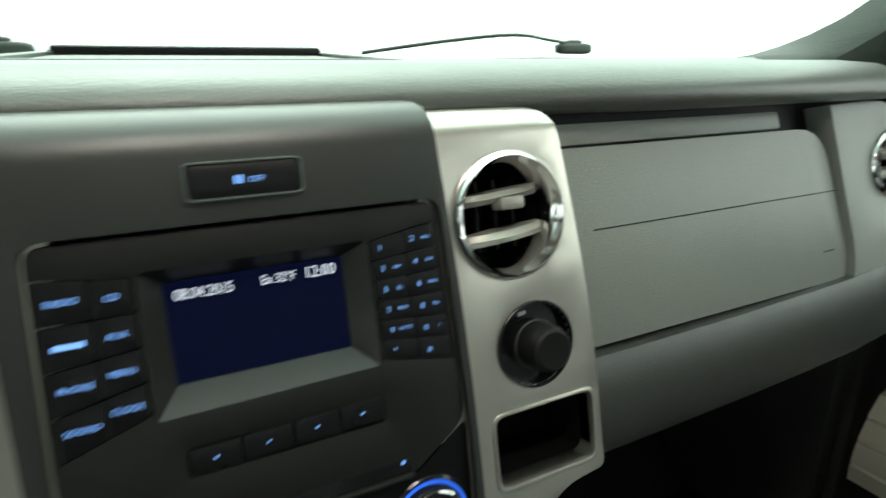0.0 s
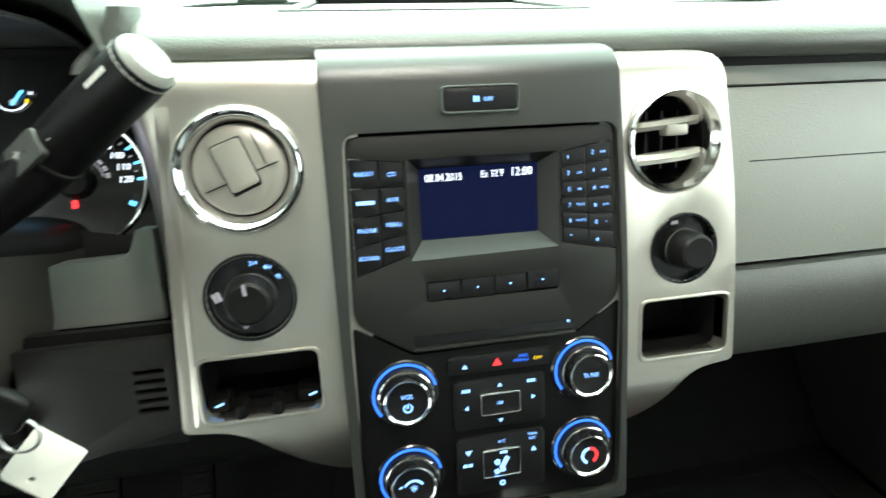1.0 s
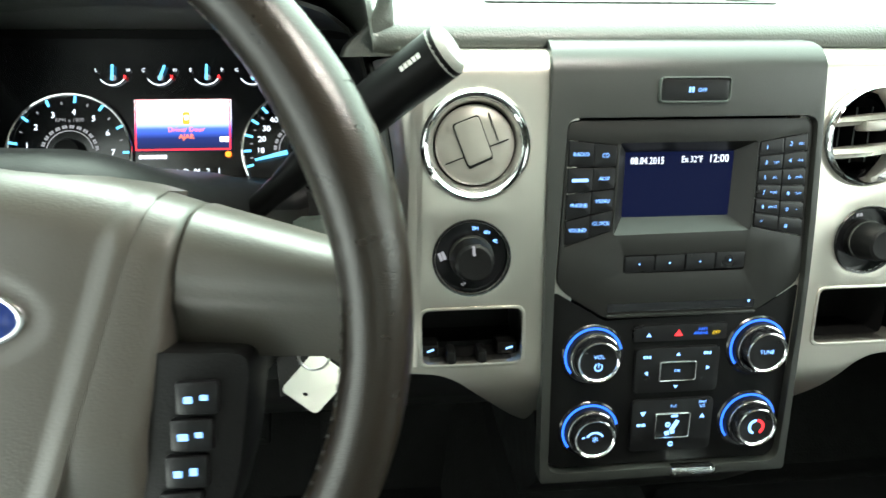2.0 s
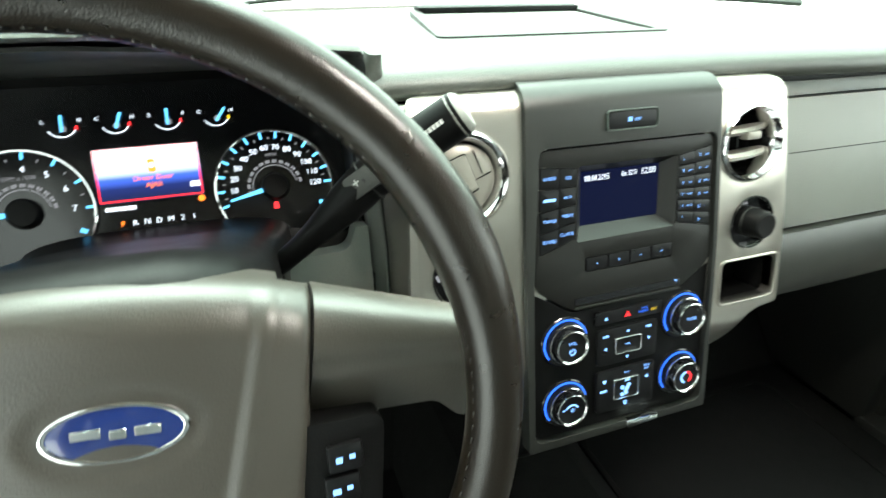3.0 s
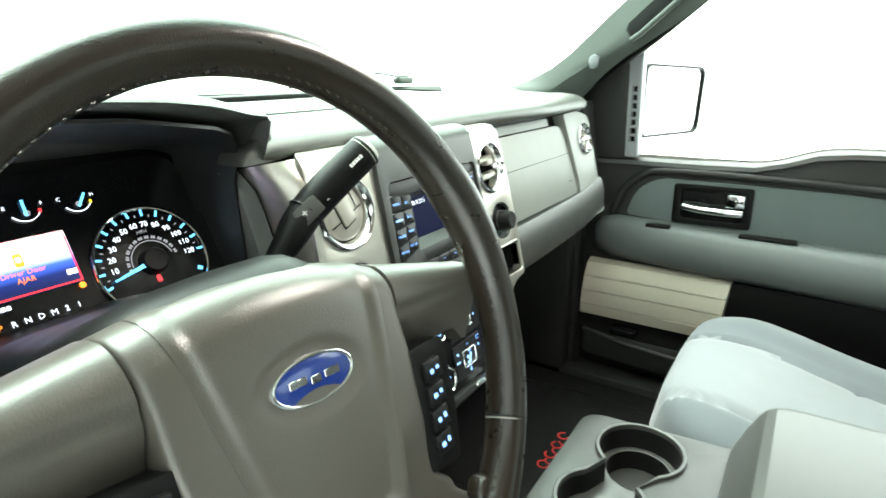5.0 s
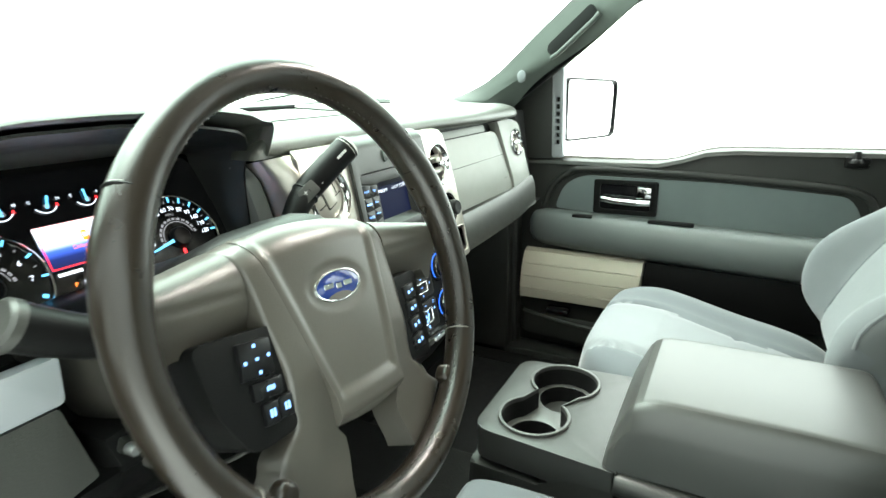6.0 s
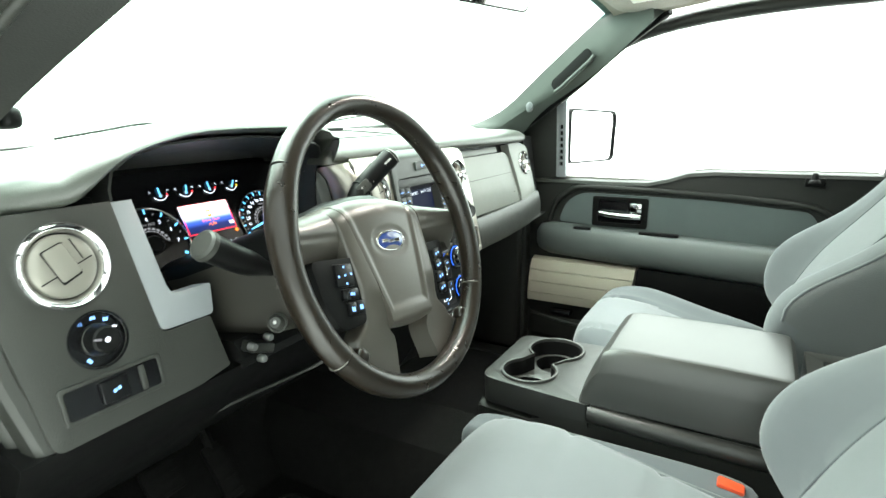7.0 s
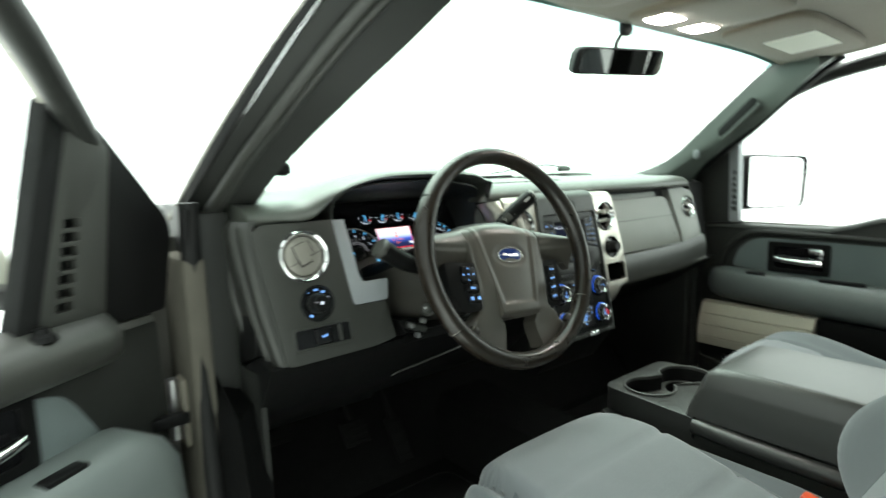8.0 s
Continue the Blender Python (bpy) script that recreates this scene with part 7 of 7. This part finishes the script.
    pane_top = [(0.850, -0.03, 0.90), (0.790, -0.28, 1.055), (0.765, -0.45, 1.09), (0.765, -0.88, 1.10)]
    bm = bmesh.new()
    a = [bm.verts.new(p) for p in low]
    b = [bm.verts.new(p) for p in pane_top]
    for k in range(3):
        bm.faces.new((a[k], a[k + 1], b[k + 1], b[k]))
    pn = dp("pane", bm, GLASS, wf, "clear door glass")
    pn.visible_shadow = False
    # lock post
    dp("lock_post", on(Matrix.Translation((0.866, -0.758, 0.652)), lathe([(0.016, -0.004), (0.014, 0.003), (0.010, 0.006), (0.008, 0.02), (0.006, 0.024), (0, 0.025)], 20)), BLACK, panel, "black lock post")
    dp("lock_plate", box(0.864, 0.874, -0.785, -0.735, 0.636, 0.662, 0.004), BLACK, panel)
    return d


HINGE = Vector((-0.92, 0.16, 0))
door(1, "door_1", "shut passenger door with grey cloth and a cream pocket", Matrix.Identity(4))
door(-1, "door_2", "open driver door with grey armrest and slotted trim", Matrix.Translation(HINGE) @ Matrix.Rotation(radians(-55), 4, "Z") @ Matrix.Translation(-HINGE))

# ---- mirrors ----
mir = thing("side_mirror", (0.99, 0.0, 0.64), "pale wing mirror outside the passenger window", "wing mirror")
a, b = Vector((0.985, -0.015, 0.0)), Vector((1.235, -0.120, 0.0))
dx = (b - a).normalized()
nrm = Vector((-dx.y, dx.x, 0)) * -1
M = Matrix((dx, Vector((0, 0, 1)), -nrm if nrm.y > 0 else nrm)).transposed().to_4x4()
if (M.to_3x3() @ Vector((0, 0, 1))).y > 0:
    M = Matrix((dx, Vector((0, 0, 1)), Vector((dx.y, -dx.x, 0)))).transposed().to_4x4()
M.translation = (a + b) / 2 + Vector((0, 0, 0.764))
L2 = (b - a).length / 2
out = fillet([(-L2, -0.096, 0.02), (L2 * 0.93, -0.098, 0.03), (L2, 0.088, 0.03), (-L2, 0.100, 0.02)], 6)
inn = [(x * 0.945, y * 0.93) for x, y in out]
part("rim", on(M, plate(out, [inn], -0.05, 0.004, 0.003)), BLACK, mir, "thin black rim")
part("glass", on(M, plate(inn, (), -0.012, -0.004)), MIRROR, mir, "mirror glass")
shell = loft([[M @ Vector((x, y, -0.01)) for x, y in out], [M @ Vector((x * 0.97, y * 0.97, -0.06)) for x, y in out], [M @ Vector((x * 0.7, y * 0.7, -0.11)) for x, y in out]])
part("housing", shell, PAINT, mir, "pale mirror housing")
part("arm", loft([[(x, y, z) for y, z in ((0.02, 0.66), (0.07, 0.66), (0.07, 0.70), (0.02, 0.70))] for x in (0.94, 1.02, 1.10)]), BLACK, mir, "black mirror arm")

rv = thing("rear_view_mirror", (-0.05, -0.16, 1.09), "dark rear view mirror on a stalk at the windscreen", "mirror")
a, b = Vector((-0.200, -0.175, 1.048)), Vector((0.070, -0.205, 1.060))
dx = (b - a).normalized()
fz = Vector((-0.28, -0.95, -0.30))
fz = (fz - dx * fz.dot(dx)).normalized()
M = Matrix((dx, fz.cross(dx), fz)).transposed().to_4x4()
M.translation = (a + b) / 2
out = fillet([(-0.132, -0.026, 0.012), (0.132, -0.026, 0.022), (0.132, 0.028, 0.014), (-0.128, 0.026, 0.022)], 6)
part("housing", on(M, loft([[(x, y, 0.006) for x, y in out], [(x * 1.02, y * 1.04, 0.0) for x, y in out], [(x * 0.96, y * 0.94, -0.022) for x, y in out], [(x * 0.7, y * 0.6, -0.036) for x, y in out]])), BLACK, rv, "black housing")
part("glass", on(M, plate([(x * 0.95, y * 0.90) for x, y in out], (), 0.002, 0.0075)), DARKMIR, rv, "mirror glass")
part("stalk", tube(curve_pts([(-0.066, -0.178, 1.072), (-0.060, -0.178, 1.095), (-0.045, -0.190, 1.128)], 8), 0.005, 10), BLACK, rv)
part("foot", on(Matrix.Translation((-0.045, -0.190, 1.126)), block(0.016, 0.010, 0.018, 3, 6)), BLACK, rv)


# ---- overhead ----
def visor(s, label):
    t = thing("sun_visor", (s * 0.40, -0.24, 1.15), label, "sun visor", "sun visors")
    M = Matrix.Translation((s * 0.43, -0.345, 1.128)) @ Matrix.Rotation(radians(s * 2), 4, "Y") @ Matrix.Rotation(radians(-4), 4, "X")
    part("panel", on(M, block(0.225, 0.100, 0.012, 5, 12)), VISOR, t, "tan cloth panel")
    part("label", on(M, plate(rrect(-0.085, 0.085, -0.070, 0.040, 0.004), (), -0.0145, -0.0122)), PAPER, t, "white warning label")
    part("rod", tube([M @ Vector((s * 0.18, 0.075, 0.004)), M @ Vector((s * 0.225, 0.078, 0.010))], 0.005, 8), BLACK, t)


visor(1, "tan cloth sun visor with a white label, folded up")
visor(-1, "tan cloth sun visor with a white label, folded up")
oc = thing("overhead_console", (0.06, -0.25, 1.16), "tan overhead console with two lit map lamps", "overhead console")
part("housing", on(Matrix.Translation((0.0, -0.345, 1.135)), block(0.125, 0.125, 0.018, 5, 10)), VISOR, oc)
for x in (-0.066, 0.066):
    part("map_lamp", on(Matrix.Translation((x, -0.290, 1.117)), box(-0.030, 0.030, -0.028, 0.028, -0.002, 0.006, 0.004)), LAMP, oc, "lit map lamp")


# ---- wipers ----
def wiper(pts_arm, blade, label, deep=False):
    t = thing("windscreen_wiper", blade[0], label, "wiper", "windscreen wipers")
    part("arm", tube(curve_pts(pts_arm, 16), 0.0028, 8), LOWG, t, "black arm")
    if deep:
        # the blade's spoiler deepens towards the pivot
        bl = []
        for k in range(13):
            f = k / 12
            x, y, z, h = 0.335 + 0.435 * f, 0.522 - 0.026 * f, 0.8105 + 0.006 * math.sin(math.pi * f), 0.0025 + 0.0145 * f ** 0.8
            bl.append([(x, y - 0.004, z - h), (x, y - 0.006, z - h * 0.6), (x, y - 0.001, z), (x, y + 0.004, z - 0.001), (x, y + 0.010, z - h)])
        part("blade", loft(bl), LOWG, t, "black blade with a deep spoiler")
    else:
        part("blade", tube(curve_pts(blade, 12), 0.0030, 8), LOWG, t, "black blade")
    part("cover", on(Matrix.Translation(Vector(pts_arm[-1]) + Vector((-0.02, 0.0, -0.004))), block(0.036, 0.011, 0.009, 4, 6)), LOWG, t, "arm joint cover")
    part("joint_step", on(Matrix.Translation(Vector(pts_arm[-1]) + Vector((-0.02, 0.0, 0.004))), block(0.016, 0.008, 0.006, 4, 6)), LOWG, t)


wiper([(0.24, 0.528, 0.822), (0.36, 0.498, 0.838), (0.47, 0.480, 0.848), (0.55, 0.492, 0.842), (0.625, 0.502, 0.834)], [(0.335, 0.522, 0.81), (0.77, 0.496, 0.81)], "black windscreen wiper lying along the glass base", True)
wiper([(-0.44, 0.535, 0.812), (-0.36, 0.522, 0.824), (-0.29, 0.512, 0.835), (-0.24, 0.512, 0.836), (-0.165, 0.518, 0.827)], [(-0.56, 0.54, 0.795), (-0.435, 0.54, 0.801), (-0.326, 0.54, 0.809), (-0.2, 0.538, 0.817), (0.14, 0.545, 0.812)], "black windscreen wiper lying along the glass base")

# ---- floor things ----
def mat_thing(x0, x1, y0, y1, label):
    t = thing("floor_mat", ((x0 + x1) / 2, (y0 + y1) / 2, 0.002), label, "floor mat", "floor mats")
    part("sheet", on(Matrix.Translation((0, 0, 0.008)), plate(rrect(x0, x1, y0, y1, 0.05, 8), (), -0.006, 0.0, 0.003)), RUBBER, t)
    part("binding", on(Matrix.Translation((0, 0, 0.010)), plate(rrect(x0, x1, y0, y1, 0.05, 8), [rrect(x0 + 0.012, x1 - 0.012, y0 + 0.012, y1 - 0.012, 0.045, 8)], -0.007, 0.0, 0.002)), CARPET, t, "sewn edge")
    return t


fm = mat_thing(0.20, 0.72, -0.25, 0.28, "black floor mat with red lettering in the passenger footwell")
for k in range(7):
    x = 0.385 + 0.020 * k
    m = Matrix.Translation((x, -0.020 - 0.010 * (k % 2), 0.0092)) @ Matrix.Rotation(radians(-20 + 34 * (k % 3)), 4, "Z")
    part("red_mark", on(m, arc_band(0.010, 0.0145, 20 + 40 * (k % 2), 300, 14)), REDLET, fm, "red print")
mat_thing(-0.72, -0.20, -0.28, 0.26, "black floor mat in the driver footwell")
for x, z, w, h, nm, lab in ((-0.475, 0.19, 0.035, 0.032, "brake_pedal", "black rubber brake pedal"), (-0.345, 0.13, 0.022, 0.06, "accelerator_pedal", "black rubber accelerator pedal"), (-0.675, 0.25, 0.03, 0.022, "parking_brake_pedal", "black parking brake pedal with a bright edge")):
    t = thing(nm, (x, 0.30, 0.02), lab, "pedal")
    pdm = Matrix.Translation((x, 0.29, z)) @ Matrix.Rotation(radians(55), 4, "X")
    part("pad", on(pdm, box(-w, w, -h, h, -0.008, 0.008, 0.005)), CARPET, t)
    for k in range(4):
        part("rib", on(pdm, box(-w * 0.85, w * 0.85, -h * 0.8 + k * h * 0.5, -h * 0.8 + k * h * 0.5 + 0.005, 0.007, 0.0105, 0.001, 1)), CARPET, t)
    part("arm", tube([(x, 0.30, z), (x, 0.37, z + 0.14), (x, 0.40, 0.42)], 0.010, 8), METAL if nm == "parking_brake_pedal" else CARPET, t)
    if nm == "parking_brake_pedal":
        part("edge", on(pdm, box(-w, w, h - 0.004, h + 0.003, -0.004, 0.009, 0.001, 1)), METAL, t, "bright metal edge")
